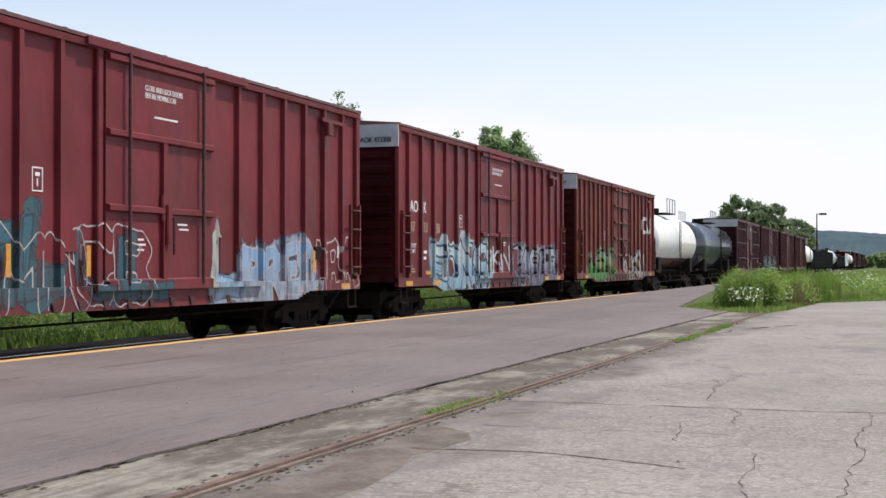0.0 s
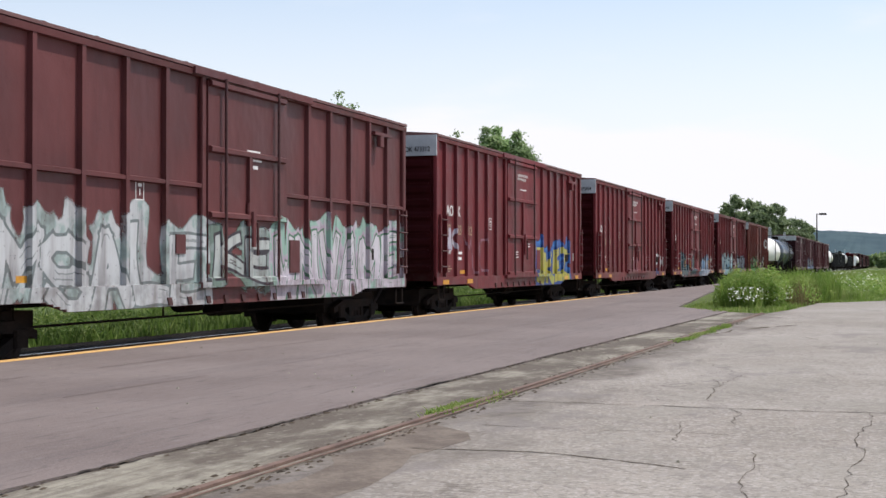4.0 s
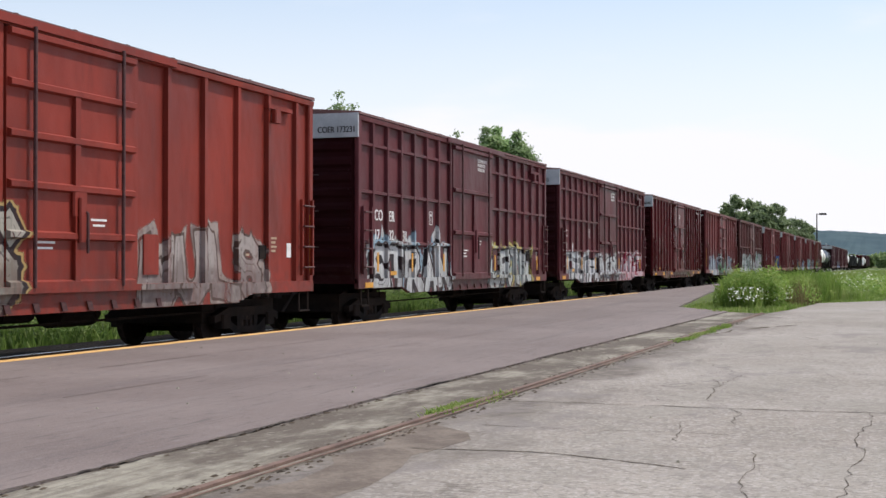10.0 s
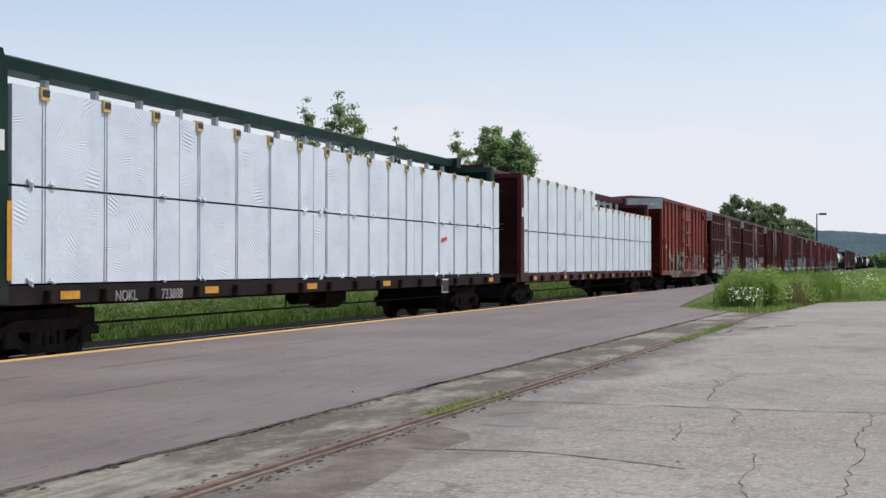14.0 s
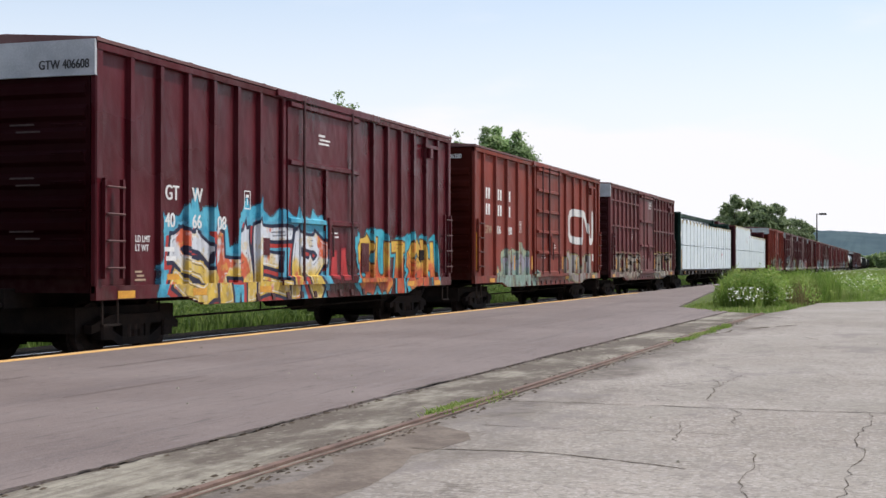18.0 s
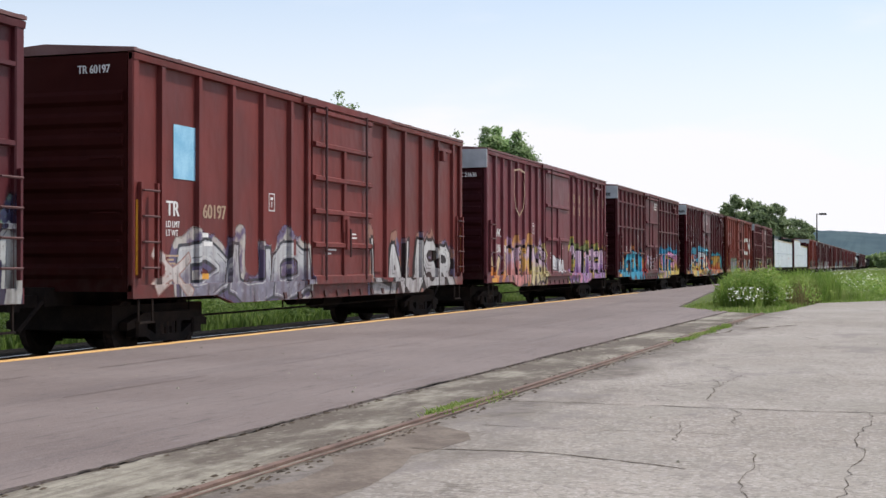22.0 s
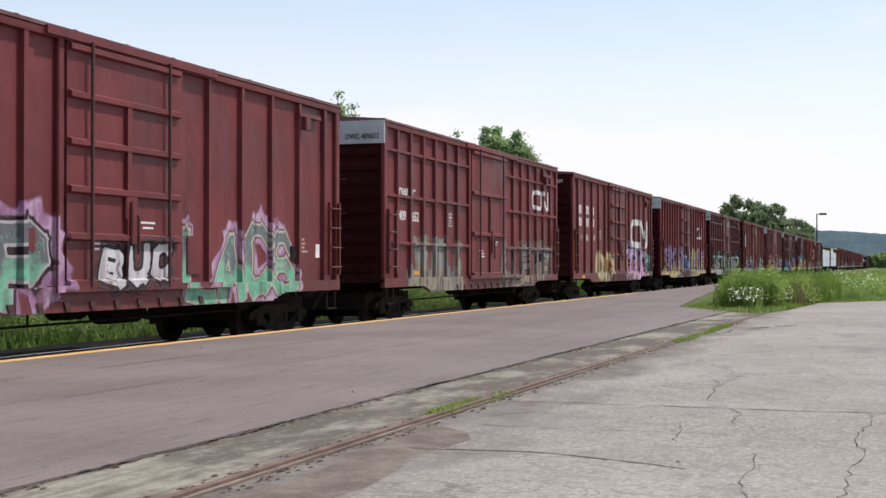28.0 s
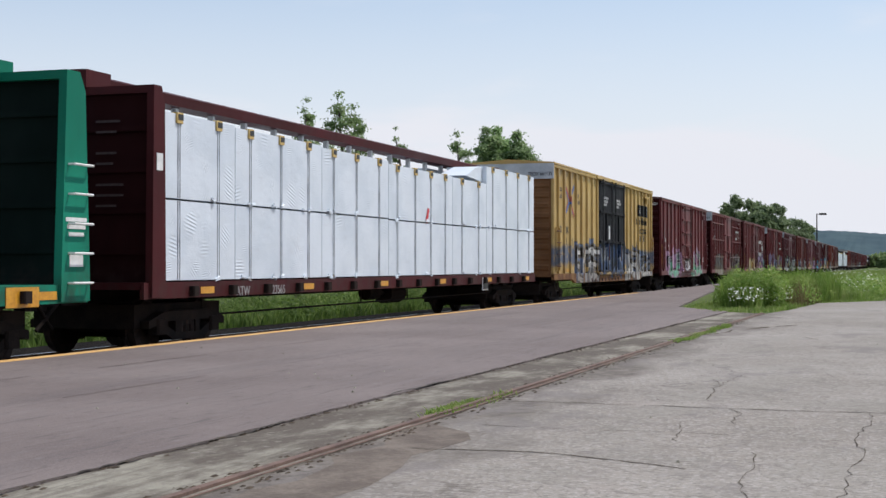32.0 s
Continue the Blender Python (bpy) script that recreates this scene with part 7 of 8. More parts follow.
LOAD_B = load([(-10.9, -6.6, 2.40, 3.70), (-6.6, -1.4, 2.40, 3.68), (-1.4, 4.4, 2.40, 3.66), (4.4, 11.55, 2.40, 3.68)])
car = centerbeam(-186.2, base=(0.010, 0.026, 0.020), dark=(0.008, 0.014, 0.012), label="dark green centerbeam flat car loaded with white-wrapped lumber", loads=LOAD_B, seed=11, sill_paint=plain("blackened_sill", (0.010, 0.008, 0.008), (0.028, 0.020, 0.019), 2.0, 0.7, spec=0.1))
lettering(car, "NOKL", -8.5, 0.88, 0.22, -1.456, M["sill_print"], 1.0)
lettering(car, "733888", -7.2, 0.88, 0.22, -1.456, M["sill_print"], 1.0)
paper_tag(-174.6, 6.58, 2.02, 0.42, 0.09, -8)
part("notice_panel", box_data(-0.25, 0.25, -0.006, 0.006, -0.17, 0.17), M["white"], car, loc=(6.58, -1.465, 0.88), label="white-framed notice")
part("notice_panel_face", box_data(-0.22, 0.22, -0.006, 0.006, -0.14, 0.14), M["black"], car, loc=(6.58, -1.479, 0.88))
part("safety_stripe", box_data(-0.05, 0.05, -0.006, 0.006, 0, 1.0), M["yellow"], car, loc=(-11.05, -HALF + 0.01, 1.2))

LOAD_C = load([(-11.0, -6.0, 2.40, 4.08), (-6.0, -0.6, 2.40, 4.06), (-0.6, 4.6, 2.40, 3.56), (4.6, 11.55, 2.40, 3.54)])
car = centerbeam(-161.1, label="maroon centerbeam flat car loaded with white-wrapped lumber", loads=LOAD_C, seed=10, base=(0.055, 0.014, 0.016))
lettering(car, "SCIR", -3.02, 0.88, 0.22, -1.456, M["sill_print"], 1.0)
lettering(car, "36072", -0.5, 0.88, 0.22, -1.456, M["sill_print"], 1.0)
paper_tag(-149.5, -3.21, 3.12, 0.05, 0.34, 3)
paper_tag(-149.5, -1.01, 3.46, 0.14, 0.10, 20)

cna(-135.4, "406192", GRAFFITI["406192"], 9, ORANGE_RED, "bright orange-red boxcar with grey sprayed lettering", high=2.18, end_band=M["grey_end"])

grid_car(-117.1, 8, "COER", "173231", GRAFFITI["173231"], "maroon ribbed boxcar with silver and black sprayed lettering")
grid_car(-99.3, 7, "IC", "21083", GRAFFITI["21083"], "maroon ribbed boxcar with white and black sprayed lettering")
car = gtw(-81.2, "406640", 6, [], "glossy dark red boxcar with few marks", (0.074, 0.0062, 0.0090))
painted(car, 4.55 - HL, 4.78 - HL, 2.02, 2.50, "\\", (0.40, 0.34, 0.33), 0.016, fade=0.5)
painted(car, 4.62 - HL, 4.96 - HL, 1.98, 2.32, "\\", (0.40, 0.34, 0.33), 0.014, fade=0.5)
cna(-63.0, "406266", GRAFFITI["406266"], 5, (0.128, 0.024, 0.0265), "brown-red boxcar with blue-grey sprayed lettering", yellow=(-5.2, 0.6))

car = boxcar(-44.9, label="dark boxcar with a belt rib and white sprayed lettering", base=(0.090, 0.026, 0.026), style="half", length=16.5, bays=(6, 6), seed=4, door=(-1.2, 1.7), rods=2, bands=2,
             pieces=GRAFFITI["half"])
small_print(car, 4)
bars(car, 0.2, 3.3, 0.6, 3, -HALF - 0.022, h=0.06, gap=0.13)
aok(-26.2, "473312", GRAFFITI["473312"], 3, label="dark red boxcar with blue and yellow sprayed lettering")
aok(-7.8, "473384", GRAFFITI["473384"], 2, label="dark red boxcar with faint sprayed outlines")
aok(10.45, "473348", GRAFFITI["473348"], 1, stripes=(4.1, 5.9, 13.6), label="dark red boxcar with teal and pale blue sprayed lettering")
aok(28.75, "473388", GRAFFITI["473388"], 33, label="dark red boxcar with icy blue sprayed lettering")
emblem_car(46.7, 34, "473101", GRAFFITI["473101"],
           "red boxcar with green sprayed lettering and white emblem", (0.125, 0.026, 0.021), (5.0, 2.75, 1.9, 0.75), words=False, bays=(7, 7))


def tank_paint(name, c1, c2, lower=None, rough=0.2, spec=0.5):
    n = Nodes(name)
    co = n.coords()
    streak = n.noise(n.stretch(co, 3.0, 3.0, 0.6), 1.0, 5.0)
    fine = n.noise(co, 12.0)
    col = n.mix(n.step(streak, 0.45, 0.75), c1, c2)
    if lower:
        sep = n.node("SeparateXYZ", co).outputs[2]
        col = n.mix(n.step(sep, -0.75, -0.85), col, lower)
    col = n.mix(n.step(fine, 0.6, 0.75, 0.0, 0.3), col, (0.12, 0.09, 0.07))
    n.bump(fine, 0.02, 0.01)
    return n.finish(col, rough, 0.0, spec)


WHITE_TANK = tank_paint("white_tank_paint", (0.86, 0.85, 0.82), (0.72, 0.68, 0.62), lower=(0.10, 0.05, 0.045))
BLACK_TANK = tank_paint("black_tank_paint", (0.055, 0.066, 0.085), (0.10, 0.105, 0.115), rough=0.10, spec=1.0)
GREY_TANK = tank_paint("grey_tank_paint", (0.55, 0.56, 0.56), (0.42, 0.41, 0.39))
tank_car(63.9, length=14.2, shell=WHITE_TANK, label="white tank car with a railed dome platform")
tank_car(80.4, length=15.3, shell=BLACK_TANK, label="glossy black tank car with a railed dome platform")
grid_car(96.9, 35, "", "", [], "dark purple-brown ribbed boxcar", (0.075, 0.026, 0.034))
boxcar(114.9, label="purple-brown boxcar with blue sprayed lettering", base=(0.085, 0.026, 0.032), seed=36, pieces=GRAFFITI["blue"])
boxcar(134.8, label="purple-brown boxcar with dull sprayed lettering", base=(0.090, 0.026, 0.030), seed=37)
boxcar(154.6, label="purple-brown boxcar far down the train", base=(0.090, 0.026, 0.030), seed=38)
tank_car(174.5, shell=WHITE_TANK, label="white tank car far down the train")
gondola(192.0, label="black open gondola car far down the train", top=3.3)
gondola(210.0, label="black open gondola car far down the train", top=3.6)
gondola(228.0, label="black open gondola car far down the train", top=3.3)
tank_car(246.5, shell=GREY_TANK, label="grey tank car far down the train")
gondola(263.5, label="black open gondola car far down the train", top=3.2)
gondola(281.5, label="black open gondola car far down the train", top=3.0)
centerbeam(300.0, label="centerbeam flat car with pale wrapped lumber far ahead", loads=[(-10.4, -3.4, 1.15, 2.4, (-1,)), (-3.2, 3.4, 1.15, 2.4, (-1,)), (3.6, 10.4, 1.15, 2.4, (-1,)), (-10.4, -3.4, 2.43, 3.8, (-1,)), (-3.2, 3.4, 2.43, 3.8, (-1,)), (3.6, 10.4, 2.43, 3.8, (-1,))], seed=50)
tank_car(326.0, shell=GREY_TANK, label="grey tank car far down the train")
tank_car(342.5, shell=WHITE_TANK, label="white tank car far down the train")
for k in range(8):
    at = 359.6 + 18.0 * k
    if k % 3 == 1:
        gondola(at, label="black open gondola car far down the train", top=3.2)
    else:
        boxcar(at, label="dark boxcar far down the train", base=(0.080, 0.028, 0.030), seed=60 + k)

# ---- plants ----
def leaf_material(name, c1, c2, c3, patch=0.9, dim=0.62):
    n = Nodes(name)
    rnd = n.node("NewGeometry").outputs["Random Per Island"]
    col = n.mix(n.step(rnd, 0.0, 0.6), c1, c2)
    col = n.mix(n.step(rnd, 0.75, 1.0), col, c3)
    # stands of darker and yellower growth
    co = n.node("NewGeometry").outputs["Position"]
    col = n.mix(n.step(n.noise(co, patch, 4.0, 0.6), 0.42, 0.62, 0.0, 0.55), col, tuple(dim * v for v in c1))
    col = n.mix(n.step(n.noise(n.vec("ADD", co, (31.0, 7.0, 3.0)), 0.6 * patch, 3.0), 0.52, 0.68, 0.0, 0.40), col, c3)
    n.finish(col, 0.65, 0.0, 0.25)
    tr = n.node("BsdfTranslucent", col)
    mixer = n.node("MixShader", 0.45, n.bsdf.outputs[0], tr.outputs[0])
    n.tree.links.new(mixer.outputs[0], n.tree.nodes["Material Output"].inputs[0])
    return n.mat


M["grass"] = leaf_material("meadow_grass", (0.17, 0.27, 0.055), (0.27, 0.38, 0.09), (0.42, 0.44, 0.20))
M["weed"] = leaf_material("tall_weeds", (0.135, 0.235, 0.045), (0.24, 0.36, 0.075), (0.38, 0.43, 0.15), 0.9, 0.75)
# weeds behind the track: greens darkened as if shaded by the train
M["shade_weed"] = leaf_material("shaded_trackside_weeds", (0.050, 0.094, 0.018), (0.125, 0.20, 0.04), (0.25, 0.31, 0.095), 0.7, 0.5)
M["leaf"] = leaf_material("tree_leaves", (0.14, 0.215, 0.085), (0.24, 0.34, 0.13), (0.36, 0.42, 0.21), 0.5, 0.95)
# far leaves are greyed and blued in colour to suggest haze
M["leaf_far"] = leaf_material("hazed_far_leaves", (0.135, 0.19, 0.095), (0.21, 0.28, 0.135), (0.31, 0.36, 0.21), 0.5, 0.95)
M["leaf_pale"] = leaf_material("pale_tree_leaves", (0.183, 0.305, 0.110), (0.293, 0.439, 0.171), (0.415, 0.512, 0.256), 0.5, 0.95)
M["leaf_olive"] = leaf_material("olive_tree_leaves", (0.159, 0.244, 0.104), (0.268, 0.378, 0.159), (0.415, 0.488, 0.268), 0.5, 0.95)
M["seed_head"] = leaf_material("brown_seed_heads", (0.155, 0.115, 0.058), (0.21, 0.165, 0.08), (0.15, 0.18, 0.065))
M["flower"] = plain("white_umbels", (0.66, 0.67, 0.58), (0.80, 0.81, 0.74), 30.0, 0.8)
M["bark"] = plain("grey_bark", (0.06, 0.05, 0.04), (0.13, 0.11, 0.09), 5.0, 0.9, 0.0, 0.6)


def blades(name, xy, z0, height, width, material, label, lean=0.35, seed=1):
    """Many separate tapering blades as one mesh."""
    rs = np.random.RandomState(seed)
    n = len(xy)
    ang = rs.uniform(0, 2 * math.pi, n)
    px, py = xy[:, 0], xy[:, 1]
    wavy = 0.78 + 0.22 * np.sin(1.9 * px + 1.3 * py + seed) * np.sin(2.7 * py - 0.9 * px) + 0.16 * np.sin(0.47 * px + seed) * np.sin(0.8 * py)
    hgt = height * rs.uniform(0.45, 1.15, n) * wavy
    wid = width * rs.uniform(0.6, 1.4, n)
    ld, la = lean * hgt * rs.uniform(0.1, 1.0, n), rs.uniform(0, 2 * math.pi, n)
    v = np.zeros((n, 5, 3))
    cx, sx = np.cos(ang) * wid / 2, np.sin(ang) * wid / 2
    for k, (f, w, b) in enumerate(((0, 1, 0), (0, -1, 0), (0.55, 0.8, 0.3), (0.55, -0.8, 0.3), (1, 0, 1))):
        v[:, k, 0] = xy[:, 0] + cx * w + np.cos(la) * ld * b
        v[:, k, 1] = xy[:, 1] + sx * w + np.sin(la) * ld * b
        v[:, k, 2] = z0 + hgt * f
    base = np.arange(n)[:, None] * 5
    quads, tris = base + np.array([0, 1, 3, 2]), base + np.array([2, 3, 4])
    me = bpy.data.meshes.new(name)
    me.from_pydata(v.reshape(-1, 3).tolist(), [], quads.tolist() + tris.tolist())
    me.materials.append(material)
    return tagged(new(name, me), label=label, kind="stuff", category="grass")


def inside(px, py, poly):
    hit = np.zeros(len(px), bool)
    for (x1, y1), (x2, y2) in zip(poly, poly[1:] + poly[:1]):
        if y1 != y2:
            hit ^= ((y1 > py) != (y2 > py)) & (px < (x2 - x1) * (py - y1) / (y2 - y1) + x1)
    return hit


def scatter(n, poly, seed):
    rs = np.random.RandomState(seed)
    p = np.array(poly)
    q = rs.uniform(p.min(0), p.max(0), (n * 3, 2))
    return q[inside(q[:, 0], q[:, 1], poly)][:n]


def clumped(n, poly, seed, clumps, spread):
    rs = np.random.RandomState(seed)
    c = scatter(clumps, poly, seed + 1)
    q = c[rs.randint(0, len(c), n)] + rs.normal(0, spread, (n, 2))
    return q[inside(q[:, 0], q[:, 1], poly)]


ISLAND = [(34.9, 4.3), (35.0, 3.4), (38.2, 2.75), (44.6, 2.4), (48.2, 0.5), (60, 0.5), (60, 6.9), (46, 5.5), (38.9, 5.75)]
CORE = [(38.7, 4.75), (38.1, 3.5), (43.8, 2.9), (48.0, 1.8), (51, 3.0), (50, 5.6), (42.5, 4.9)]
BEYOND = [(48.0, 1.6), (49.5, 0.7), (66, 0.6), (66, 6.8), (50, 5.4), (51, 3.0)]
FIELD = [(48.8, 0.5), (60, 0.5), (60, 7.5), (95, 9.0), (150, 9.6), (260, 9.8), (260, -60), (50.2, -25)]
BEHIND = [(8, 16.2), (170, 16.2), (170, 25), (8, 25)]
blades("grass", scatter(14000, ISLAND, 11), -0.05, 0.17, 0.022, M["grass"], "short bright green grass round the weed patch", 0.6, 2)
blades("tall_weeds", clumped(34000, CORE, 12, 300, 0.30), -0.05, 1.04, 0.024, M["weed"], "dense tall green weeds between platform and lot", 0.4, 3)
blades("tall_weeds", clumped(3000, [(40.5, 2.7), (45.5, 2.3), (49, 3.4), (42.5, 4.1)], 19, 90, 0.5), -0.03, 0.98, 0.022, M["seed_head"], "brownish seed stalks among the weeds", 0.3, 9)
blades("meadow_grass", clumped(26000, BEYOND, 18, 260, 0.4), -0.05, 0.42, 0.02, M["grass"], "knee-high grass where the weeds meet the meadow", 0.6, 10)
blades("meadow_grass", scatter(120000, FIELD, 13), -0.05, 0.34, 0.026, M["grass"], "overgrown green meadow beyond the lot", 0.5, 4)
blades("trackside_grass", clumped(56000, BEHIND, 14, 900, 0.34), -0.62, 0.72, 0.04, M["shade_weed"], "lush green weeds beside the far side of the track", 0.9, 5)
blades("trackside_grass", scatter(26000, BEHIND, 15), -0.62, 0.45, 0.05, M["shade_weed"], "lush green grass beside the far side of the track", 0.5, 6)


def leafy(name, mounds, per, size, z0, material, label, seed):
    """Broad-leaved weeds: loose mounds (x, y, radius, height) of many small leaves."""
    r_ = np.random.RandomState(seed)
    v, f = [], []
    for x, y, rad, high in mounds:
        for k in range(per):
            a, d, u = r_.uniform(0, 2 * math.pi), rad * math.sqrt(r_.uniform()), r_.uniform()
            top = high * (1 - 0.55 * (d / rad) ** 2) * r_.uniform(0.75, 1.1)
            c = Vector((x + d * math.cos(a), y + d * math.sin(a), z0 + top * (1 - 0.75 * u * u)))
            t = Vector((r_.normal(), r_.normal(), r_.normal() * 0.6)).normalized()
            w = t.cross(Vector((r_.normal(0, 0.5), r_.normal(0, 0.5), 1))).normalized()
            l, b = size * r_.uniform(0.5, 1.2), size * r_.uniform(0.2, 0.45)
            i = len(v)
            v += [c - t * l, c + w * b, c + t * l, c - w * b]
            f.append((i, i + 1, i + 2, i + 3))
    me = mesh_of(name, v, f)
    me.materials[0] = material
    return tagged(new(name, me), label=label, kind="stuff", category="weeds")


r9 = random.Random(9)
leafy("leafy_weeds", [(r9.uniform(38.9, 43.5), r9.uniform(3.3, 4.55), r9.uniform(0.3, 0.55), r9.uniform(0.75, 1.2)) for _ in range(44)] + [(x, r9.uniform(2.4, 0.112 * x), r9.uniform(0.35, 0.7), r9.uniform(0.5, 1.0)) for x in (r9.uniform(42, 52) for _ in range(50))] + [(x, r9.uniform(1.0, 0.108 * x), r9.uniform(0.3, 0.7), r9.uniform(0.25, 0.6)) for x in (r9.uniform(50, 66) for _ in range(80))],
      260, 0.07, -0.05, M["weed"], "bushy broad-leaved green weeds", 5)
leafy("leafy_weeds", [(x, r9.uniform(-16, min(7.0, 0.10 * x - 0.4)), r9.uniform(0.5, 1.3), r9.uniform(0.35, 0.7)) for x in (r9.uniform(50, 110) for _ in range(300))], 110, 0.10, -0.05, M["weed"], "patches of broad-leaved weeds in the meadow", 6)
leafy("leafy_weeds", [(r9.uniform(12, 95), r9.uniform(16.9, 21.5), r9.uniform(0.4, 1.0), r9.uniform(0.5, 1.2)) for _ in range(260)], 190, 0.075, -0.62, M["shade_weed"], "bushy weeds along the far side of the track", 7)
tufts = [(x, rail_y(x) + 0.06 + 0.02 * math.sin(x)) for x in np.linspace(10.45, 11.6, 46)] + [(x, rail_y(x) - 0.02) for x in np.linspace(11.6, 12.3, 6)] + [(x, rail_y(x) - 0.08 + 0.04 * math.sin(3 * x)) for x in np.linspace(21.5, 27.5, 80)]
rs = np.random.RandomState(5)
tuft_xy = np.repeat(np.array(tufts), 22, axis=0) + rs.normal(0, 1, (len(tufts) * 22, 2)) * np.array([0.10, 0.045])
blades("grass_tuft", tuft_xy, -0.03, 0.075, 0.016, M["weed"], "low grass growing out of the joint by the old rail", 1.0, 7)


def umbels(name, xy, z, spread, r, seed, label):
    rs_ = np.random.RandomState(seed)
    v, f = [], []
    for x, y in xy:
        zz, rr = z + rs_.uniform(-spread, spread), r * rs_.uniform(0.5, 1.3)
        tx, ty = rs_.uniform(-0.5, 0.5, 2)
        k = len(v)
        v.append((x, y, zz + 0.2 * rr))
        for i in range(7):
            a = i * 2 * math.pi / 7
            v.append((x + rr * math.cos(a), y + rr * math.sin(a), zz + rr * (tx * math.cos(a) + ty * math.sin(a)) - 0.3 * rr))
        f += [(k, k + 1 + i, k + 1 + (i + 1) % 7) for i in range(7)]
    me = mesh_of(name, v, f)
    me.materials[0] = M["flower"]
    return tagged(new(name, me), label=label, kind="stuff", category="flowers")


umbels("white_flowers", clumped(900, [(37.6, 4.3), (37.6, 3.3), (41.2, 2.9), (43.0, 3.4), (39.4, 4.6)], 21, 90, 0.22), 0.38, 0.19, 0.025, 3, "white umbel flowers among the green weeds")
umbels("white_flowers", clumped(420, BEYOND, 23, 90, 0.5), 0.42, 0.2, 0.026, 5, "white umbel flowers in the tall grass")
umbels("white_flowers", clumped(2300, FIELD, 22, 300, 1.5), 0.42, 0.16, 0.05, 4, "white umbel flowers scattered over the meadow")


def tree(x, y, height, crown, seed, material, label, density=1.0, low=0.3, leaf=0.3, trunk=0.22):
    """A tapered trunk, forking limbs, and leaves in many loose clumps along the limbs."""
    rnd = random.Random(seed)
    rs_ = np.random.RandomState(seed)
    root = new("tree")
    tagged(root, label=label, category="tree", group="trees behind the track")
    root.location = (x, y, -0.62)
    pieces, tips = [], []
    p = Vector((0, 0, -0.1))
    n = 6
    spine = [p]
    for i in range(n):
        p = p + Vector((rnd.uniform(-0.25, 0.25), rnd.uniform(-0.25, 0.25), height * 0.92 / n))
        spine.append(p)
    for i in range(n):
        pieces.append(tube_data(spine[i], spine[i + 1], trunk * (1 - i / n) + 0.03, 7, trunk * (1 - (i + 1) / n) + 0.03))
    limbs = int(15 * max(density, 0.6))
    for k in range(limbs):
        f = low + (1 - low) * (k + rnd.random()) / limbs * 0.95
        a = spine[min(n - 1, int(f * n))].lerp(spine[min(n, int(f * n) + 1)], f * n - int(f * n))
        ang = k * 2.4 + rnd.uniform(-0.5, 0.5)
        reach = crown * (0.55 + 0.45 * math.sin(math.pi * min(1, max(0.12, (f - low) / (1 - low) * 0.8 + 0.2)))) * rnd.uniform(0.6, 1.05)
        b = a + Vector((math.cos(ang) * reach, math.sin(ang) * reach, reach * rnd.uniform(0.25, 0.7)))
        mid = a.lerp(b, 0.5) + Vector((0, 0, reach * 0.08))
        pieces += [tube_data(a, mid, 0.07, 5, 0.045), tube_data(mid, b, 0.045, 5, 0.015)]
        tips += [(mid, 0.75), (a.lerp(b, 0.75), 0.8), (b, 0.7), (b + Vector((rnd.uniform(-1, 1), rnd.uniform(-1, 1), rnd.uniform(-0.5, 0.8))) * crown * 0.25, 0.55)]
    tips.append((spine[-1], 0.8))
    tips.append((spine[-1] + Vector((0, 0, height * 0.06)), 0.5))
    part("trunk", join_data(*pieces), M["bark"], root)
    v, f = [], []
    for c, s in tips:
        m = int(300 * density * s)
        off = rs_.normal(0, 1, (m, 3)) * np.array([0.26, 0.26, 0.20]) * crown * s
        for o in off:
            q = c + Vector(o)
            u = Vector(rs_.normal(0, 1, 3)).normalized()
            w = u.orthogonal().normalized()
            s1, s2 = leaf * rs_.uniform(0.5, 1.1), leaf * rs_.uniform(0.3, 0.6)
            i = len(v)
            v += [q - u * s1, q + w * s2, q + u * s1, q - w * s2]
            f.append((i, i + 1, i + 2, i + 3))
    me = mesh_of("crown", v, f)
    me.materials[0] = material
    ob = new("crown", me)
    ob.parent = root
    return root


def spot(px, depth):
    """Plan position at a distance along the view axis and a sideways offset (share of depth)."""
    c, s = math.cos(radians(YAW)), math.sin(radians(YAW))
    side = px * depth
    depth *= 0.962
    return depth * c + side * s, depth * s - side * c


for k, (off, depth, height, crown, mat_, dens) in enumerate((
        (0.0325, 112, 12.6, 1.4, "leaf_olive", 1.3), (0.039, 115, 12.9, 1.6, "leaf_pale", 1.5), (0.045, 113, 12.3, 1.6, "leaf_olive", 1.5), (0.052, 118, 11.4, 1.6, "leaf_pale", 1.4),
        (-0.101, 78, 11.0, 0.9, "leaf", 0.22), (-0.072, 76, 11.0, 1.1, "leaf", 0.28), (-0.058, 77, 10.6, 1.0, "leaf", 0.24), (-0.032, 80, 9.6, 0.5, "leaf", 0.10), (0.004, 84, 9.8, 0.9, "leaf", 0.22))):
    x, y = spot(off, depth)
    tree(x, y, height, crown, 40 + k, M[mat_], "leafy green tree behind the railway line" if dens > 0.8 else "thin sparse young tree behind the railway line", dens, 0.25 if dens > 0.8 else 0.55, 0.13 if dens < 0.8 else 0.17)
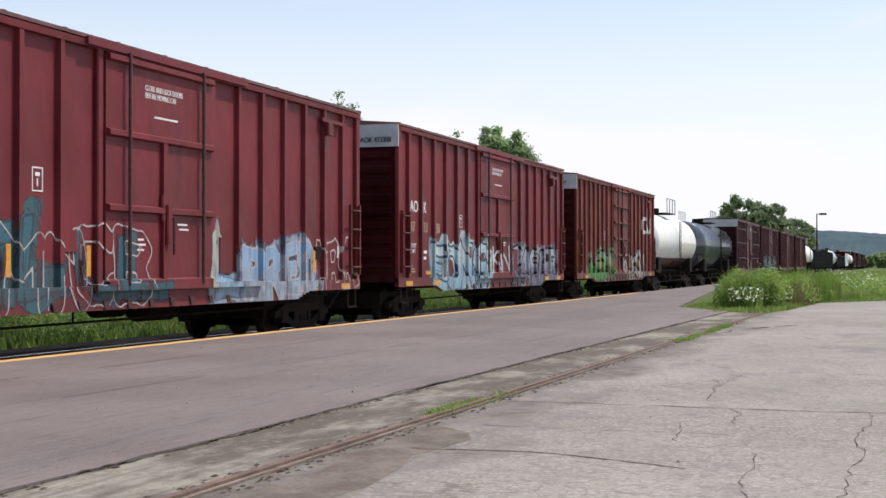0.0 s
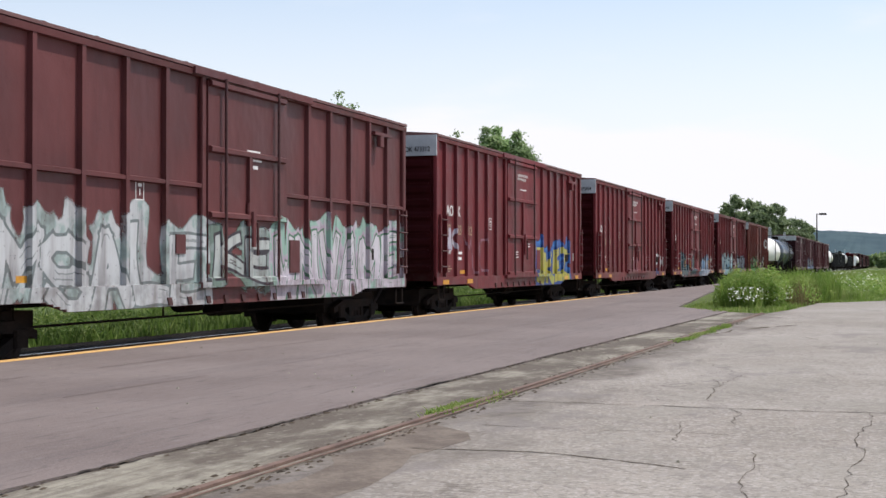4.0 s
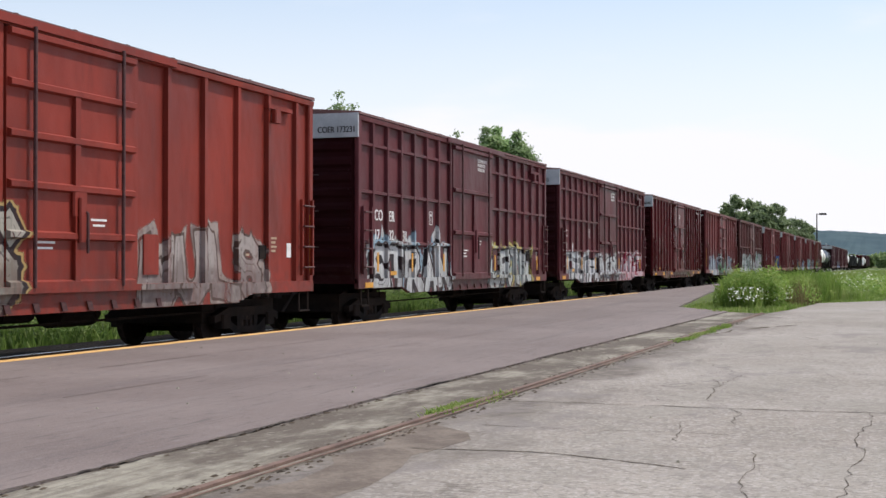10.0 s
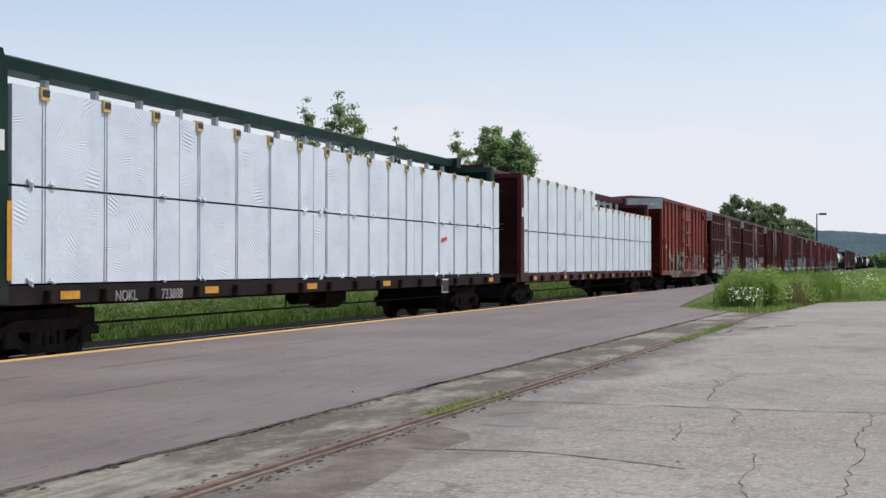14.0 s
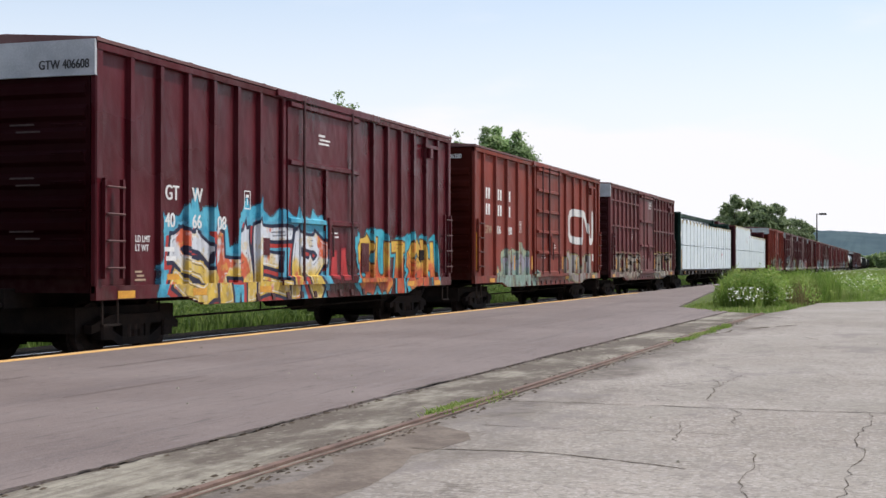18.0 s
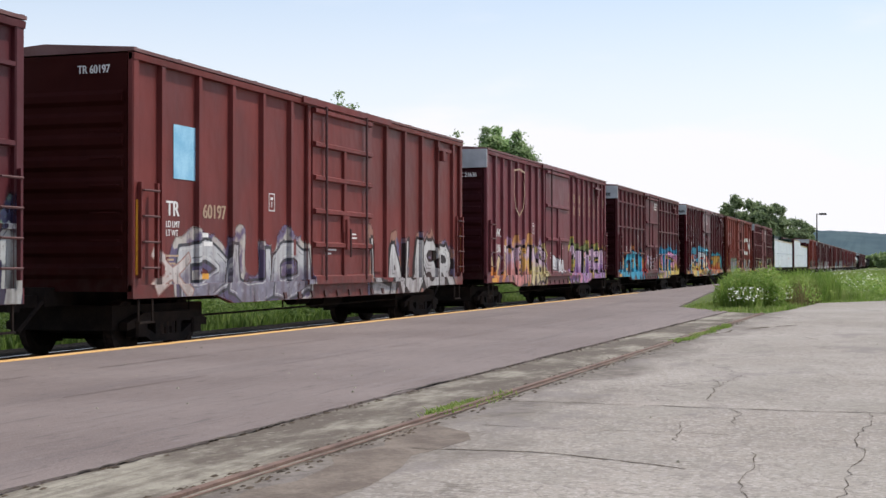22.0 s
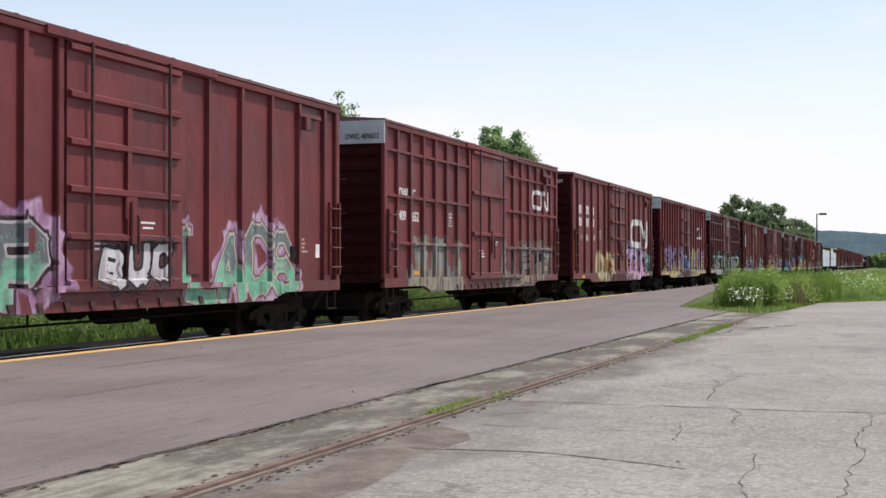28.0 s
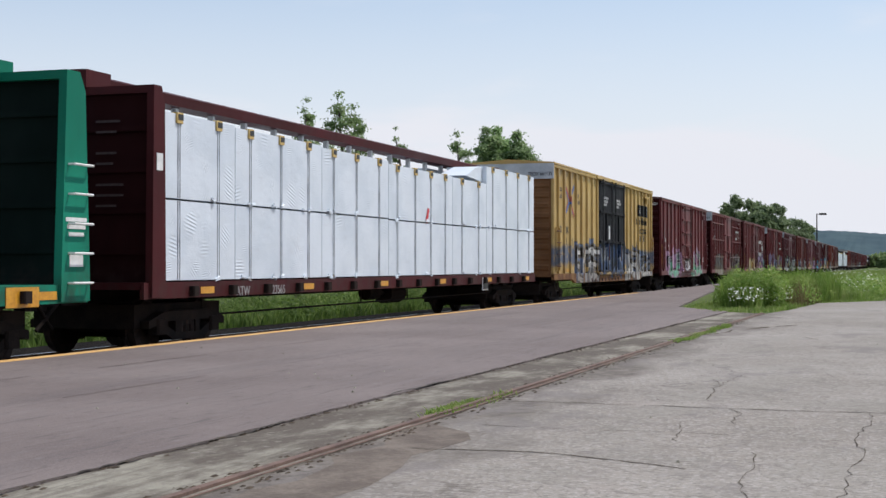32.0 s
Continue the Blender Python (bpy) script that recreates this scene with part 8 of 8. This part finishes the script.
for k, (off, depth, height, crown) in enumerate(((0.190, 300, 11.6, 2.2), (0.197, 290, 12.8, 2.4), (0.2035, 280, 15.4, 2.4), (0.211, 285, 14.6, 2.6), (0.218, 282, 13.2, 2.5), (0.225, 275, 13.0, 2.6), (0.231, 280, 13.6, 2.2), (0.237, 290, 11.6, 2.4), (0.244, 300, 11.2, 2.3), (0.250, 305, 10.6, 2.0), (0.2555, 310, 9.0, 1.8))):
    x, y = spot(off, depth)
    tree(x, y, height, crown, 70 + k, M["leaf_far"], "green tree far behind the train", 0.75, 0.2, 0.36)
for k in range(9):
    x, y = spot(0.287 + 0.011 * k + 0.004 * math.sin(k * 5), 520 + 40 * math.sin(k * 2.1))
    tree(x, y, 4.6 + 1.2 * math.sin(k * 3.3), 2.8, 90 + k, M["leaf"], "distant tree at the edge of the meadow", 0.6, 0.05, 0.7)


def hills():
    n = Nodes("hazed_wooded_hillside")
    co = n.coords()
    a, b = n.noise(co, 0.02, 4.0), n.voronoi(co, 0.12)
    # blue-grey tones: distance haze mixed into the woodland colour
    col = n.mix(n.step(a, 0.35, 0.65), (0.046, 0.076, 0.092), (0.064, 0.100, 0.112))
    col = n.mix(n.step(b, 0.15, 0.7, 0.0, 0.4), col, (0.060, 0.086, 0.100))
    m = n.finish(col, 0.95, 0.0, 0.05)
    v, f = [], []
    cols, rows = 520, 8
    rs_ = np.random.RandomState(8)
    for j in range(rows):
        for i in range(cols):
            x, y = spot(-0.75 + 1.8 * i / (cols - 1), 1900 + j * 60)
            t = -0.75 + 1.8 * i / (cols - 1)
            crest = 54 + 6 * math.sin(t * 9 + 1.0) + 3.5 * math.sin(t * 31) + (-10 if t < 0.25 else 0) * min(1, (0.25 - t) * 4)
            hh = crest * math.sin(min(1.0, j / (rows - 2)) * math.pi / 2) if j < rows - 1 else crest * 0.8
            v.append((x, y, -1 + hh + (rs_.uniform(-1.0, 1.0) if j else 0)))
    for j in range(rows - 1):
        for i in range(cols - 1):
            q = j * cols + i
            f.append((q, q + 1, q + cols + 1, q + cols))
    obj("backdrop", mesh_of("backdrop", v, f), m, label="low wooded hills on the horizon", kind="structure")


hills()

# ---- street lamp beyond the track ----
lx, ly = spot(0.2602, 215)
lamp = new("street_lamp")
tagged(lamp, label="tall dark street lamp with one box-shaped head", category="street lamp")
lamp.location = (lx, ly, -0.62)
part("pole", tube_data((0, 0, 0), (0, 0, 9.4), 0.12, 8, 0.08), M["under"], lamp)
part("arm", tube_data((0, 0, 9.35), (0.25, -0.75, 9.4), 0.05, 6), M["under"], lamp)
part("lamp_head", box_data(-0.28, 0.28, -0.5, 0.5, 9.22, 9.5, 0.08), M["under"], lamp, loc=(0.28, -0.85, 0), rot=(0, 0, 15))


# ---- the train's movement ----
def travelled(t):
    """Metres the train has gone since the start; it loses a little speed on the way."""
    return 0.13 + 14.45 * t - 0.0105 * t * t


def motions():
    times = [4.0 * k for k in range(9)]
    for thing, mid in UNITS:
        walk(thing, [(t, pose(mid + travelled(t), TRACK_Y, RAIL_TOP)) for t in times])


motions()
